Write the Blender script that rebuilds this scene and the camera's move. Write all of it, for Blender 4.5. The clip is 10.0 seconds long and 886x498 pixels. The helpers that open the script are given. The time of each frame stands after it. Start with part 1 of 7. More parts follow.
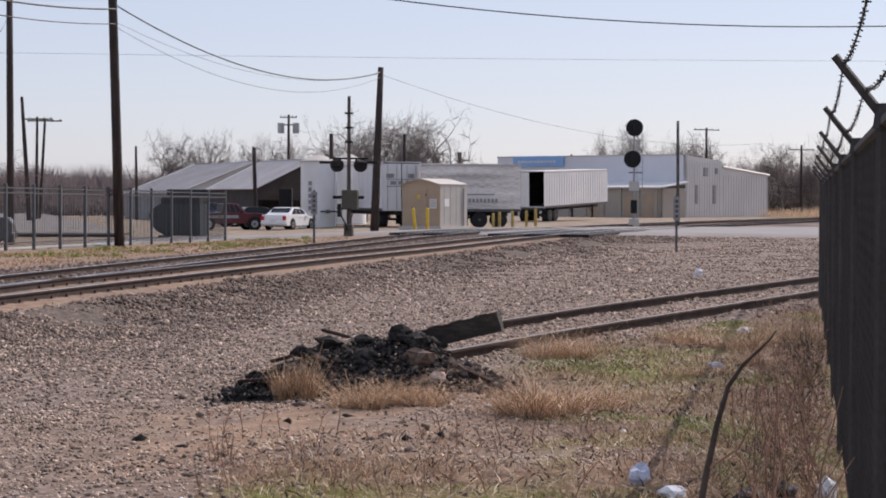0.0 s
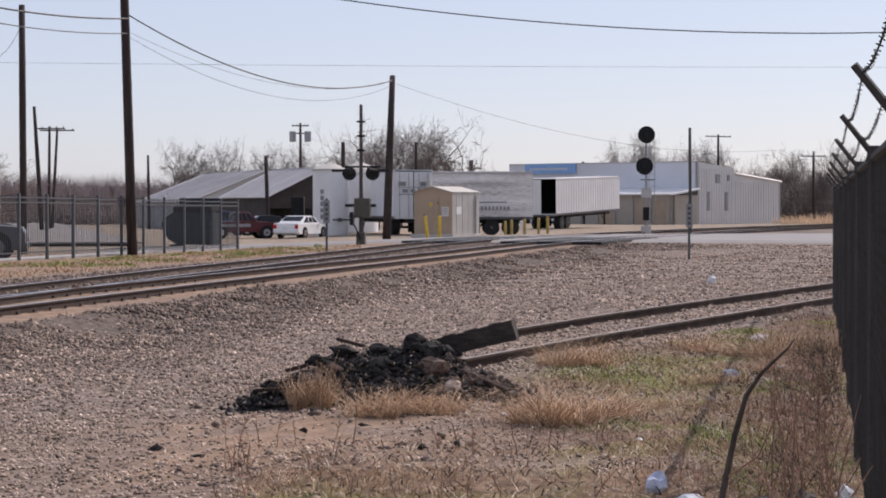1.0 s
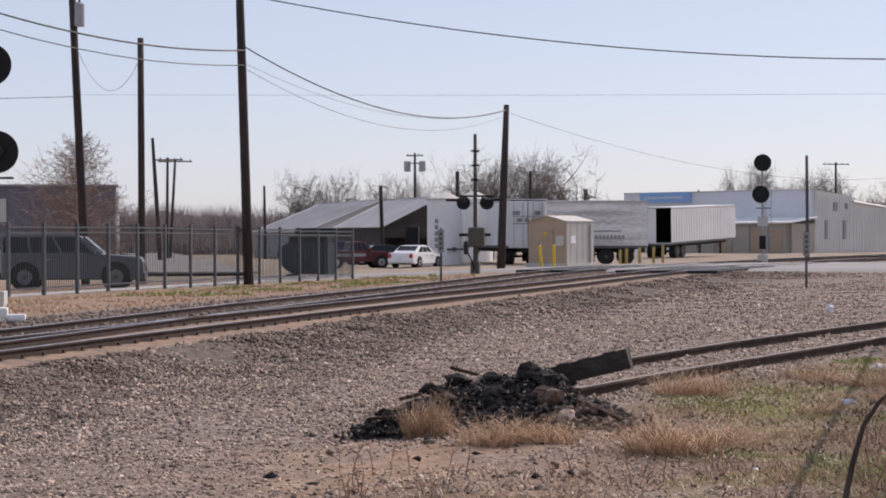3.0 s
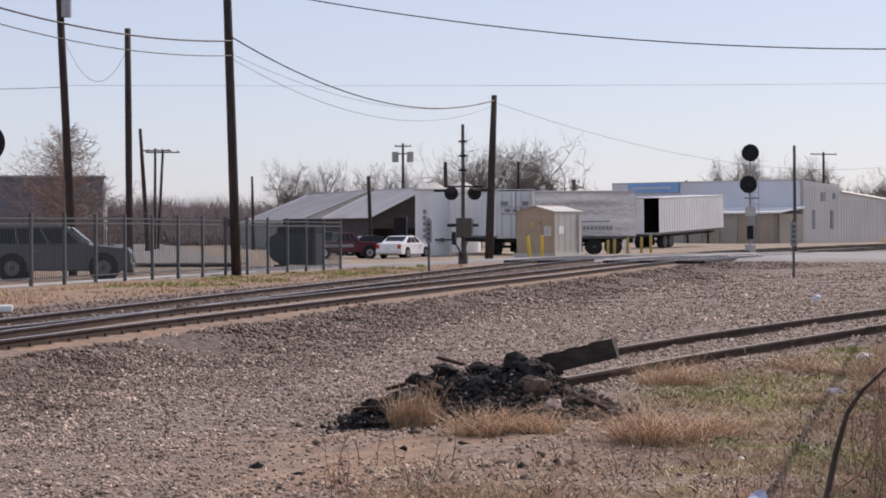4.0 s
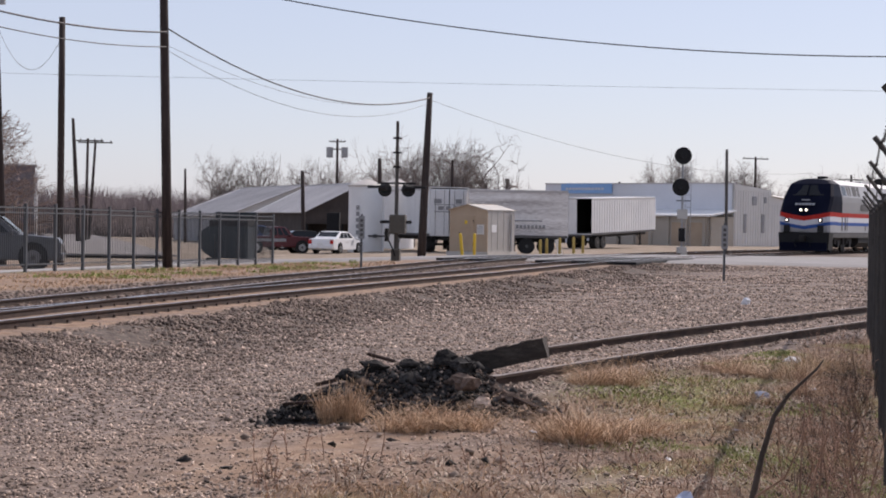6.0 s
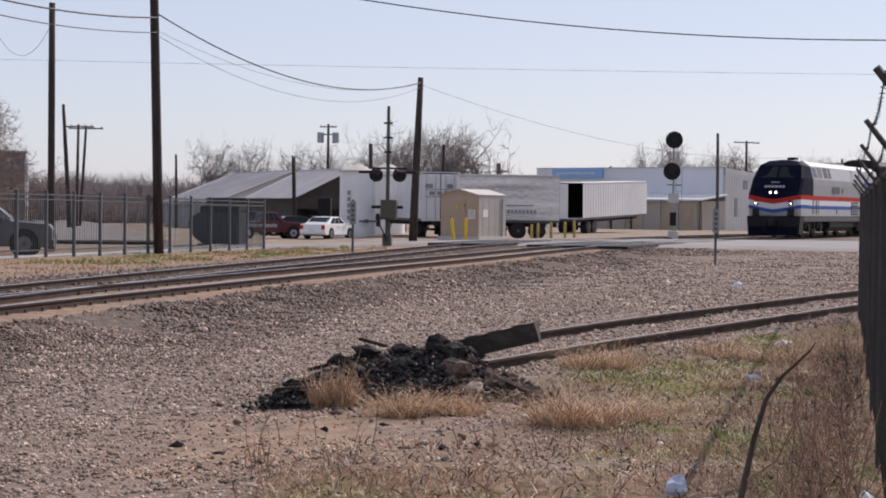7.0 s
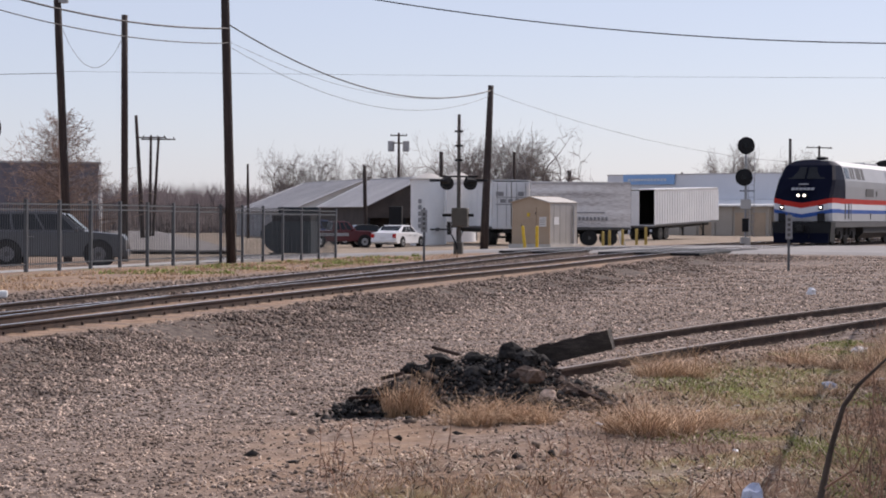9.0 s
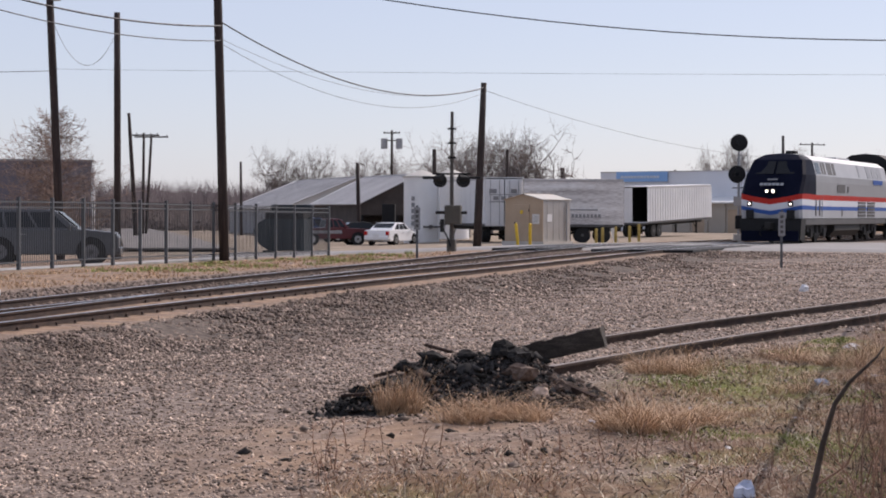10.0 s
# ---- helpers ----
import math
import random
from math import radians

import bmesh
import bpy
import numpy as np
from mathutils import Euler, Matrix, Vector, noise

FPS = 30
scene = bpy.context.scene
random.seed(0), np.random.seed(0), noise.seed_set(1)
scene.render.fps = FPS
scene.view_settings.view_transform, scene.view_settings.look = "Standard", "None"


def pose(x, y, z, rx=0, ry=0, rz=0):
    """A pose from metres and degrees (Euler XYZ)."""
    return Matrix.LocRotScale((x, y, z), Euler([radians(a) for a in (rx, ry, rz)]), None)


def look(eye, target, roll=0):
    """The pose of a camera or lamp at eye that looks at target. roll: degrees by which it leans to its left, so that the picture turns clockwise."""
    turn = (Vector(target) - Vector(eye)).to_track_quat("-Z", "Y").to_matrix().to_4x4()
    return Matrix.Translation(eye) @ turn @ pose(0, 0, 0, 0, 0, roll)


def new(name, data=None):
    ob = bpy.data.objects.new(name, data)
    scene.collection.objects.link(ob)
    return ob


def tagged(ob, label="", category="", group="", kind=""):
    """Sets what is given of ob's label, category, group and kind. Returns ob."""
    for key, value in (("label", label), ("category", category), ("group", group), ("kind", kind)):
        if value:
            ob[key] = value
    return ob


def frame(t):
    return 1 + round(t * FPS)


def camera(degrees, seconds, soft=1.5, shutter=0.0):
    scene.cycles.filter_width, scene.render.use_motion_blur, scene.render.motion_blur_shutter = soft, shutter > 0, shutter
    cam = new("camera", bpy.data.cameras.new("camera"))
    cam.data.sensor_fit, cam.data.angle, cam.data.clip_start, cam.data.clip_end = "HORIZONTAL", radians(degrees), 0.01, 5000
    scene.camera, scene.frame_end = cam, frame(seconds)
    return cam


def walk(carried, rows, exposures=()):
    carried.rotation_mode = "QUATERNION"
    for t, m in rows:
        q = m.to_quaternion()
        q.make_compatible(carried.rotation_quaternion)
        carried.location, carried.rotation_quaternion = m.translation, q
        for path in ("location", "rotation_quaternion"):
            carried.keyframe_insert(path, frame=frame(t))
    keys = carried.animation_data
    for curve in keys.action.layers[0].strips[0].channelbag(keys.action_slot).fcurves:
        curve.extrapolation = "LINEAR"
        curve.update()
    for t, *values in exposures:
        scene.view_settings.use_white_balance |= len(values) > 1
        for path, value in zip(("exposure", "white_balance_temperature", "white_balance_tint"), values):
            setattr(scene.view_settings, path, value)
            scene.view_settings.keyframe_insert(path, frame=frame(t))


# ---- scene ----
cam = camera(26.45, 10.0, soft=1.9)
ROWS = [
    (0.0, 0.0057, 1.5016, 88.43, -0.24, 0.007),
    (0.5, 0.0031, 1.503, 88.634, -0.044, -0.351),
    (1.0, -0.0161, 1.509, 88.664, -0.014, 0.362),
    (1.2, -0.013, 1.506, 89.076, 0.1, 1.89),
    (1.3, -0.011, 1.505, 89.03, 0.2, 2.68),
    (1.5, -0.0074, 1.5022, 89.133, 0.356, 3.841),
    (2.0, -0.0076, 1.4981, 89.344, -0.132, 3.973),
    (2.5, -0.0086, 1.5033, 89.492, 0.1, 3.848),
    (2.7, -0.0083, 1.503, 89.59, 0.12, 3.80),
    (3.8, -0.0049, 1.4985, 89.336, 0.295, 4.007),
    (4.0, 0.0091, 1.4972, 89.274, 0.241, 3.483),
    (4.5, 0.0045, 1.5026, 89.141, -0.064, 2.163),
    (5.0, 0.0022, 1.5027, 89.439, -0.248, 1.842),
    (5.5, 0.0024, 1.5005, 89.104, -0.379, 1.841),
    (6.0, 0.0091, 1.4977, 89.195, -0.924, 1.45),
    (6.2, 0.0105, 1.4981, 89.23, -1.051, 0.871),
    (7.3, 0.0045, 1.494, 88.555, -0.6, 1.33),
    (7.5, 0.0035, 1.4938, 88.493, -0.595, 1.442),
    (8.0, 0.0002, 1.4979, 88.368, -0.612, 1.686),
    (8.5, -0.006, 1.4978, 88.635, -0.367, 2.305),
    (9.0, -0.0039, 1.4984, 88.963, -0.325, 3.333),
    (9.5, 0.001, 1.497, 89.246, -0.093, 3.692),
    (10.0, 0.0032, 1.5005, 88.883, -0.255, 3.128),
]
walk(cam, [(t, pose(x, 0, z, rx, ry, rz)) for t, x, z, rx, ry, rz in ROWS],
     exposures=[(0.0, 0.0, 6500, 19), (10.0, 0.0, 6500, 19)])

# ---- light: clear winter day, sun ahead and to the right ----
SUN_AZ, SUN_EL = 42.0, 40.0  # degrees to the right of +y, and above the horizon
world = bpy.data.worlds.new("world")
scene.world = world
world.use_nodes = True
wn = world.node_tree.nodes
sky = wn.new("ShaderNodeTexSky")
sky.sky_type, sky.sun_disc = "NISHITA", False
sky.sun_elevation, sky.sun_rotation = radians(SUN_EL), radians(SUN_AZ)
sky.altitude, sky.air_density, sky.dust_density, sky.ozone_density = 100, 0.9, 0.6, 1.6
wn["Background"].inputs["Strength"].default_value = 0.105
haze = wn.new("ShaderNodeMix")  # thin even winter haze over the whole sky
haze.data_type = "RGBA"
haze.inputs[0].default_value = 0.55
haze.inputs[7].default_value = (6.3, 6.9, 8.1, 1)
world.node_tree.links.new(sky.outputs[0], haze.inputs[6])
world.node_tree.links.new(haze.outputs[2], wn["Background"].inputs["Color"])
sun = new("sun", bpy.data.lights.new("sun", "SUN"))
sun.data.energy, sun.data.angle, sun.data.color = 4.1, radians(0.53), (1.0, 0.93, 0.84)
sd = Vector((math.sin(radians(SUN_AZ)) * math.cos(radians(SUN_EL)), math.cos(radians(SUN_AZ)) * math.cos(radians(SUN_EL)), math.sin(radians(SUN_EL))))
sun.matrix_world = look(sd * 100, (0, 0, 0))


# ---- materials ----
def mat(name, colours, scale=6.0, fine=60.0, rough=0.8, metal=0.0, bump=0.15, vary=0.0, detail=6.0, spread=(0.3, 0.7), stretch=(1, 1, 1), spec=0.4, dist=0.01):
    """Two colours blended by a large and a fine noise, with fine relief; vary shifts the value from piece to piece."""
    m = bpy.data.materials.new(name)
    m.use_nodes = True
    n, link = m.node_tree.nodes, m.node_tree.links.new
    b = n["Principled BSDF"]
    b.inputs["Roughness"].default_value, b.inputs["Metallic"].default_value = rough, metal
    b.inputs["Specular IOR Level"].default_value = spec
    co = n.new("ShaderNodeTexCoord")
    mp = n.new("ShaderNodeMapping")
    mp.inputs["Scale"].default_value = stretch
    link(co.outputs["Object"], mp.inputs["Vector"])
    big, small = n.new("ShaderNodeTexNoise"), n.new("ShaderNodeTexNoise")
    big.inputs["Scale"].default_value, big.inputs["Detail"].default_value = scale, detail
    small.inputs["Scale"].default_value, small.inputs["Detail"].default_value = fine, 4
    link(mp.outputs[0], big.inputs["Vector"]), link(mp.outputs[0], small.inputs["Vector"])
    mix = n.new("ShaderNodeMath")
    mix.operation = "MULTIPLY_ADD"
    mix.inputs[1].default_value = 0.45
    link(small.outputs[0], mix.inputs[0])
    half = n.new("ShaderNodeMath")
    half.operation = "MULTIPLY"
    half.inputs[1].default_value = 0.55
    link(big.outputs[0], half.inputs[0]), link(half.outputs[0], mix.inputs[2])
    ramp = n.new("ShaderNodeValToRGB")
    while len(ramp.color_ramp.elements) < len(colours):
        ramp.color_ramp.elements.new(0.5)
    for i, (e, c) in enumerate(zip(ramp.color_ramp.elements, colours)):
        e.position = spread[0] + (spread[1] - spread[0]) * i / max(1, len(colours) - 1)
        e.color = (*c, 1)
    link(mix.outputs[0], ramp.inputs[0])
    out = ramp.outputs[0]
    if vary:
        info, geo = n.new("ShaderNodeObjectInfo"), n.new("ShaderNodeNewGeometry")
        add = n.new("ShaderNodeMath")
        add.operation = "ADD"
        link(info.outputs["Random"], add.inputs[0]), link(geo.outputs["Random Per Island"], add.inputs[1])
        fr = n.new("ShaderNodeMath")
        fr.operation = "FRACT"
        link(add.outputs[0], fr.inputs[0])
        rng = n.new("ShaderNodeMapRange")
        rng.inputs["To Min"].default_value, rng.inputs["To Max"].default_value = 1 - vary, 1 + vary
        link(fr.outputs[0], rng.inputs["Value"])
        hsv = n.new("ShaderNodeHueSaturation")
        link(rng.outputs[0], hsv.inputs["Value"]), link(out, hsv.inputs["Color"])
        out = hsv.outputs[0]
    link(out, b.inputs["Base Color"])
    if bump:
        bp = n.new("ShaderNodeBump")
        bp.inputs["Strength"].default_value, bp.inputs["Distance"].default_value = bump, dist
        link(small.outputs[0], bp.inputs["Height"]), link(bp.outputs[0], b.inputs["Normal"])
    return m


def glass(name, colour, rough=0.05):
    m = bpy.data.materials.new(name)
    m.use_nodes = True
    b = m.node_tree.nodes["Principled BSDF"]
    b.inputs["Base Color"].default_value = (*colour, 1)
    b.inputs["Roughness"].default_value, b.inputs["Specular IOR Level"].default_value = rough, 0.25
    return m


def glow(name, colour, strength):
    m = bpy.data.materials.new(name)
    m.use_nodes = True
    b = m.node_tree.nodes["Principled BSDF"]
    b.inputs["Emission Color"].default_value, b.inputs["Emission Strength"].default_value = (*colour, 1), strength
    return m


BALLAST = mat("dark_track_ballast", [(0.08, 0.055, 0.042), (0.175, 0.128, 0.1), (0.36, 0.275, 0.22)], 3, 40, 0.85, vary=0.5, bump=0.3)
STONE = mat("ballast_stone", [(0.19, 0.136, 0.104), (0.37, 0.278, 0.215), (0.6, 0.472, 0.38)], 3, 40, 0.85, vary=0.75, bump=0.3)
RUBBLEDUST = mat("dusty_brown_rubble", [(0.05, 0.036, 0.029), (0.115, 0.084, 0.068), (0.21, 0.16, 0.132)], 5, 40, 0.95, vary=0.4, bump=0.5, spec=0.1)
COAL = mat("asphalt_rubble", [(0.01, 0.0095, 0.009), (0.03, 0.028, 0.027), (0.085, 0.078, 0.072)], 5, 45, 0.92, vary=0.6, bump=0.5, spec=0.15)
# rust darkened: the shade on the back-lit rail webs is in its colour
RUST = mat("rusty_steel", [(0.018, 0.011, 0.008), (0.045, 0.027, 0.02), (0.09, 0.055, 0.04)], 4, 60, 0.85, 0.0, bump=0.3)
RAILHEAD = mat("polished_railhead", [(0.42, 0.43, 0.45), (0.6, 0.61, 0.64)], 3, 80, 0.28, 0.9, bump=0.03)
OLDYELLOW = mat("faded_yellow_paint", [(0.3, 0.22, 0.06), (0.5, 0.38, 0.12)], 4, 30, 0.8, bump=0.1)
TIE = mat("creosoted_timber", [(0.012, 0.009, 0.007), (0.034, 0.027, 0.022), (0.08, 0.066, 0.055)], 4, 40, 0.85, vary=0.3, bump=0.5, stretch=(1, 6, 6))
POLE = mat("weathered_pole_wood", [(0.018, 0.013, 0.012), (0.042, 0.03, 0.027), (0.08, 0.06, 0.052)], 2, 18, 0.9, bump=0.4, stretch=(6, 6, 0.6))
GREYPOLE = mat("grey_pole_wood", [(0.05, 0.045, 0.04), (0.12, 0.11, 0.1)], 2, 18, 0.9, bump=0.4, stretch=(6, 6, 0.6))
# lighter than the pickets: light on posts and rails is put into the colour
FENCE = mat("dark_painted_steel", [(0.06, 0.064, 0.07), (0.11, 0.115, 0.122)], 5, 70, 0.5, 0.2, bump=0.08)
PICKET = mat("dark_painted_pickets", [(0.022, 0.024, 0.027), (0.045, 0.048, 0.052)], 5, 70, 0.6, 0.1, bump=0.05)
GALV = mat("galvanised_steel", [(0.24, 0.245, 0.25), (0.4, 0.4, 0.41)], 5, 50, 0.5, 0.6, bump=0.08)
LINK = mat("weathered_link_wire", [(0.035, 0.032, 0.03), (0.075, 0.07, 0.066)], 5, 50, 0.75, 0.1, bump=0.05)
BLACK = mat("matt_black_steel", [(0.005, 0.005, 0.006), (0.012, 0.012, 0.013)], 5, 60, 0.75, bump=0.08)
CONCRETE = mat("concrete", [(0.42, 0.4, 0.37), (0.58, 0.55, 0.5)], 2, 30, 0.85, bump=0.15)
TAN = mat("tan_painted_metal", [(0.36, 0.27, 0.19), (0.46, 0.36, 0.26)], 1.2, 30, 0.55, 0.1, bump=0.05)
BOXGREY = mat("weathered_aluminium", [(0.40, 0.385, 0.36), (0.54, 0.52, 0.49)], 1.2, 30, 0.45, 0.4, bump=0.05)
YELLOW = mat("yellow_paint", [(0.55, 0.36, 0.03), (0.75, 0.52, 0.05)], 4, 40, 0.6, bump=0.1)
WHITE = mat("white_paint", [(0.66, 0.66, 0.66), (0.82, 0.82, 0.8)], 0.8, 30, 0.5, bump=0.04)
TRAILER = mat("weathered_white_sheet", [(0.3, 0.27, 0.26), (0.66, 0.64, 0.62), (0.84, 0.83, 0.82)], 0.5, 9, 0.55, 0.0, bump=0.05, stretch=(0.6, 0.3, 3.2), spread=(0.36, 0.62))
CLEANWHITE = mat("clean_white_sheet", [(0.62, 0.62, 0.62), (0.78, 0.78, 0.77)], 0.5, 9, 0.5, 0.0, bump=0.03)
STUCCO = mat("white_block_wall", [(0.58, 0.6, 0.64), (0.74, 0.75, 0.78)], 0.3, 20, 0.8, bump=0.1)
GABLE = mat("pale_metal_gable", [(0.58, 0.57, 0.55), (0.7, 0.69, 0.67)], 0.4, 20, 0.6, bump=0.05)
BEIGE = mat("beige_block_wall", [(0.35, 0.31, 0.26), (0.46, 0.42, 0.36)], 0.4, 20, 0.8, bump=0.1)
ROOFMETAL = mat("galvanised_roof", [(0.36, 0.35, 0.35), (0.58, 0.56, 0.55)], 0.3, 12, 0.7, 0.0, bump=0.05)
SHEDWALL = mat("grey_shed_wall", [(0.26, 0.26, 0.27), (0.36, 0.36, 0.37)], 0.4, 12, 0.7, bump=0.05)
BRICKDARK = mat("dark_store_wall", [(0.035, 0.03, 0.028), (0.085, 0.068, 0.06)], 1, 12, 0.9, bump=0.1)
BLUESIGN = mat("blue_sign_paint", [(0.2, 0.38, 0.68), (0.27, 0.46, 0.74)], 1, 20, 0.5, bump=0.03)
NAVY = mat("navy_gloss_paint", [(0.004, 0.005, 0.014), (0.007, 0.009, 0.022)], 1, 30, 0.5, bump=0.02, spec=0.03)
SILVER = mat("silver_body_paint", [(0.33, 0.335, 0.345), (0.42, 0.425, 0.435)], 0.7, 30, 0.5, 0.1, bump=0.03)
LOCOGREY = mat("mid_grey_paint", [(0.22, 0.22, 0.225), (0.29, 0.29, 0.295)], 0.7, 30, 0.45, 0.1, bump=0.03)
SKIRT = mat("dirty_grey_underframe", [(0.06, 0.058, 0.056), (0.11, 0.107, 0.104)], 0.9, 30, 0.6, bump=0.08)
RED = mat("red_stripe_paint", [(0.36, 0.022, 0.016), (0.46, 0.034, 0.022)], 1, 30, 0.6, bump=0.02, spec=0.12)
STRIPEWHITE = mat("white_stripe_paint", [(0.56, 0.58, 0.62), (0.66, 0.67, 0.7)], 1, 30, 0.4, bump=0.02)
STRIPEBLUE = mat("blue_stripe_paint", [(0.03, 0.08, 0.28), (0.05, 0.12, 0.36)], 1, 30, 0.6, bump=0.02, spec=0.12)
TRUCKBLACK = mat("greasy_bogie_steel", [(0.008, 0.0075, 0.007), (0.022, 0.02, 0.019)], 2, 40, 0.7, bump=0.15)
GLASS = glass("dark_window_glass", (0.008, 0.009, 0.011), 0.2)
CARGLASS = glass("tinted_car_glass", (0.02, 0.024, 0.028))
HEADLIGHT = glow("lit_headlamp", (1.0, 0.9, 0.75), 4.0)
PALESTRAW = mat("bleached_straw", [(0.5, 0.4, 0.29), (0.72, 0.62, 0.48)], 3, 30, 0.8, bump=0.0, vary=0.3)
# colour of rotted twigs, and of the shadows painted under tufts
TWIGSHADE = mat("dark_twigs_and_tuft_shade", [(0.03, 0.02, 0.014), (0.09, 0.06, 0.045)], 3, 30, 0.95, bump=0.0, vary=0.4)
CARGREY = mat("dark_grey_car_paint", [(0.08, 0.082, 0.088), (0.11, 0.113, 0.12)], 1, 30, 0.3, 0.3, bump=0.01, spec=0.5)
CARRED = mat("dark_red_car_paint", [(0.075, 0.01, 0.012), (0.11, 0.016, 0.018)], 1, 30, 0.3, 0.1, bump=0.01, spec=0.5)
CARWHITE = mat("white_car_paint", [(0.74, 0.74, 0.74), (0.82, 0.82, 0.82)], 1, 30, 0.25, bump=0.01, spec=0.5)
CARBLUE = mat("blue_car_paint", [(0.02, 0.04, 0.12), (0.03, 0.06, 0.17)], 1, 30, 0.3, 0.2, bump=0.01, spec=0.5)
TYRE = mat("tyre_rubber", [(0.012, 0.012, 0.012), (0.025, 0.025, 0.025)], 5, 60, 0.85, bump=0.1)
CHROME = mat("alloy_wheel", [(0.42, 0.43, 0.44), (0.55, 0.56, 0.57)], 4, 40, 0.35, 0.8, bump=0.02)
TAIL = mat("red_lamp_lens", [(0.4, 0.01, 0.01), (0.5, 0.02, 0.02)], 4, 40, 0.2, bump=0)
BIN = mat("dark_green_dumpster_paint", [(0.012, 0.02, 0.026), (0.022, 0.034, 0.042)], 1, 20, 0.6, bump=0.08)
BARK = mat("bare_winter_bark", [(0.15, 0.126, 0.114), (0.28, 0.24, 0.222)], 3, 20, 0.95, bump=0.2, vary=0.2)
BRUSH = mat("grey_brown_brush", [(0.085, 0.066, 0.062), (0.16, 0.128, 0.12)], 0.4, 4, 0.95, bump=0.0, vary=0.3)
# violet-grey because distance haze is put into this base colour
FARWOOD = mat("far_haze_tinted_woods", [(0.075, 0.06, 0.064), (0.13, 0.108, 0.114)], 0.05, 2, 0.95, bump=0.0, vary=0.2)
REDBARK = mat("red_brown_bark", [(0.17, 0.115, 0.092), (0.33, 0.24, 0.195)], 3, 20, 0.95, bump=0.2, vary=0.2)
OLIVE = mat("weathered_olive_case", [(0.06, 0.055, 0.045), (0.11, 0.1, 0.083)], 3, 30, 0.7, bump=0.1)
DARKALLOY = mat("dusty_dark_alloy_wheel", [(0.13, 0.13, 0.135), (0.22, 0.22, 0.225)], 4, 40, 0.5, 0.4, bump=0.02)
CHARRED = mat("charred_board", [(0.02, 0.014, 0.012), (0.07, 0.047, 0.04)], 6, 40, 0.95, bump=0.4, spec=0.1)
STRAW = mat("dry_straw_grass", [(0.38, 0.235, 0.135), (0.62, 0.43, 0.27)], 3, 30, 0.8, bump=0.0, vary=0.35)
WEED = mat("dead_weed_stems", [(0.2, 0.108, 0.072), (0.44, 0.272, 0.19)], 3, 30, 0.9, bump=0.0, vary=0.35)
GRASS = mat("green_grass_blades", [(0.17, 0.21, 0.04), (0.34, 0.37, 0.1)], 3, 30, 0.7, bump=0.0, vary=0.35)
HOUSEBLUE = mat("blue_grey_sheet_wall", [(0.115, 0.108, 0.135), (0.16, 0.152, 0.18)], 0.4, 12, 0.6, bump=0.05)
STICK = mat("dead_branch_bark", [(0.04, 0.03, 0.024), (0.11, 0.085, 0.07)], 3, 30, 0.9, bump=0.2)
LITTER = mat("crumpled_white_plastic", [(0.62, 0.62, 0.64), (0.8, 0.8, 0.82)], 8, 40, 0.5, bump=0.2)
LITTERBLUE = mat("crumpled_blue_plastic", [(0.35, 0.4, 0.56), (0.68, 0.7, 0.76)], 14, 40, 0.4, bump=0.2)
WIRE = mat("black_cable", [(0.02, 0.02, 0.024), (0.03, 0.03, 0.034)], 5, 40, 0.6, bump=0)


# ---- mesh helpers ----
def finish(name, bm, material, parent=None, label="", smooth=False):
    me = bpy.data.meshes.new(name)
    bm.to_mesh(me)
    bm.free()
    for one in material if isinstance(material, (list, tuple)) else (material,):
        me.materials.append(one)
    if smooth:
        me.polygons.foreach_set("use_smooth", [True] * len(me.polygons))
    ob = new(name, me)
    ob.parent = parent
    return tagged(ob, label)


def part(name, bm, material, parent, label="", smooth=False):
    return finish(name, bm, material, parent, label, smooth)


def thing(name, m, label, category, group="", kind=""):
    ob = new(name)
    ob.empty_display_size = 0.2
    ob.matrix_world = m
    return tagged(ob, label, category, group, kind)


def add_box(bm, centre, size, turn=None, bevel=0.0, mi=0):
    m = Matrix.Translation(centre) @ (turn.to_4x4() if turn else Matrix()) @ Matrix.Diagonal((*size, 1))
    made = bmesh.ops.create_cube(bm, size=1, matrix=m)
    if bevel:
        es = list({e for v in made["verts"] for e in v.link_edges})
        made = bmesh.ops.bevel(bm, geom=es, offset=bevel, segments=2, affect="EDGES", profile=0.6)
    for f in {f for v in made["verts"] for f in v.link_faces}:
        f.material_index = mi
    return bm


def box(centre, size, turn=None, bevel=0.0):
    return add_box(bmesh.new(), centre, size, turn, bevel)


def add_rod(bm, a, b, r0, r1=None, n=8, caps=True):
    a, b = Vector(a), Vector(b)
    d = b - a
    m = Matrix.Translation((a + b) / 2) @ d.to_track_quat("Z", "Y").to_matrix().to_4x4()
    bmesh.ops.create_cone(bm, cap_ends=caps, segments=n, radius1=r0, radius2=r0 if r1 is None else r1, depth=d.length, matrix=m)
    return bm


def rod(a, b, r0, r1=None, n=8):
    return add_rod(bmesh.new(), a, b, r0, r1, n)


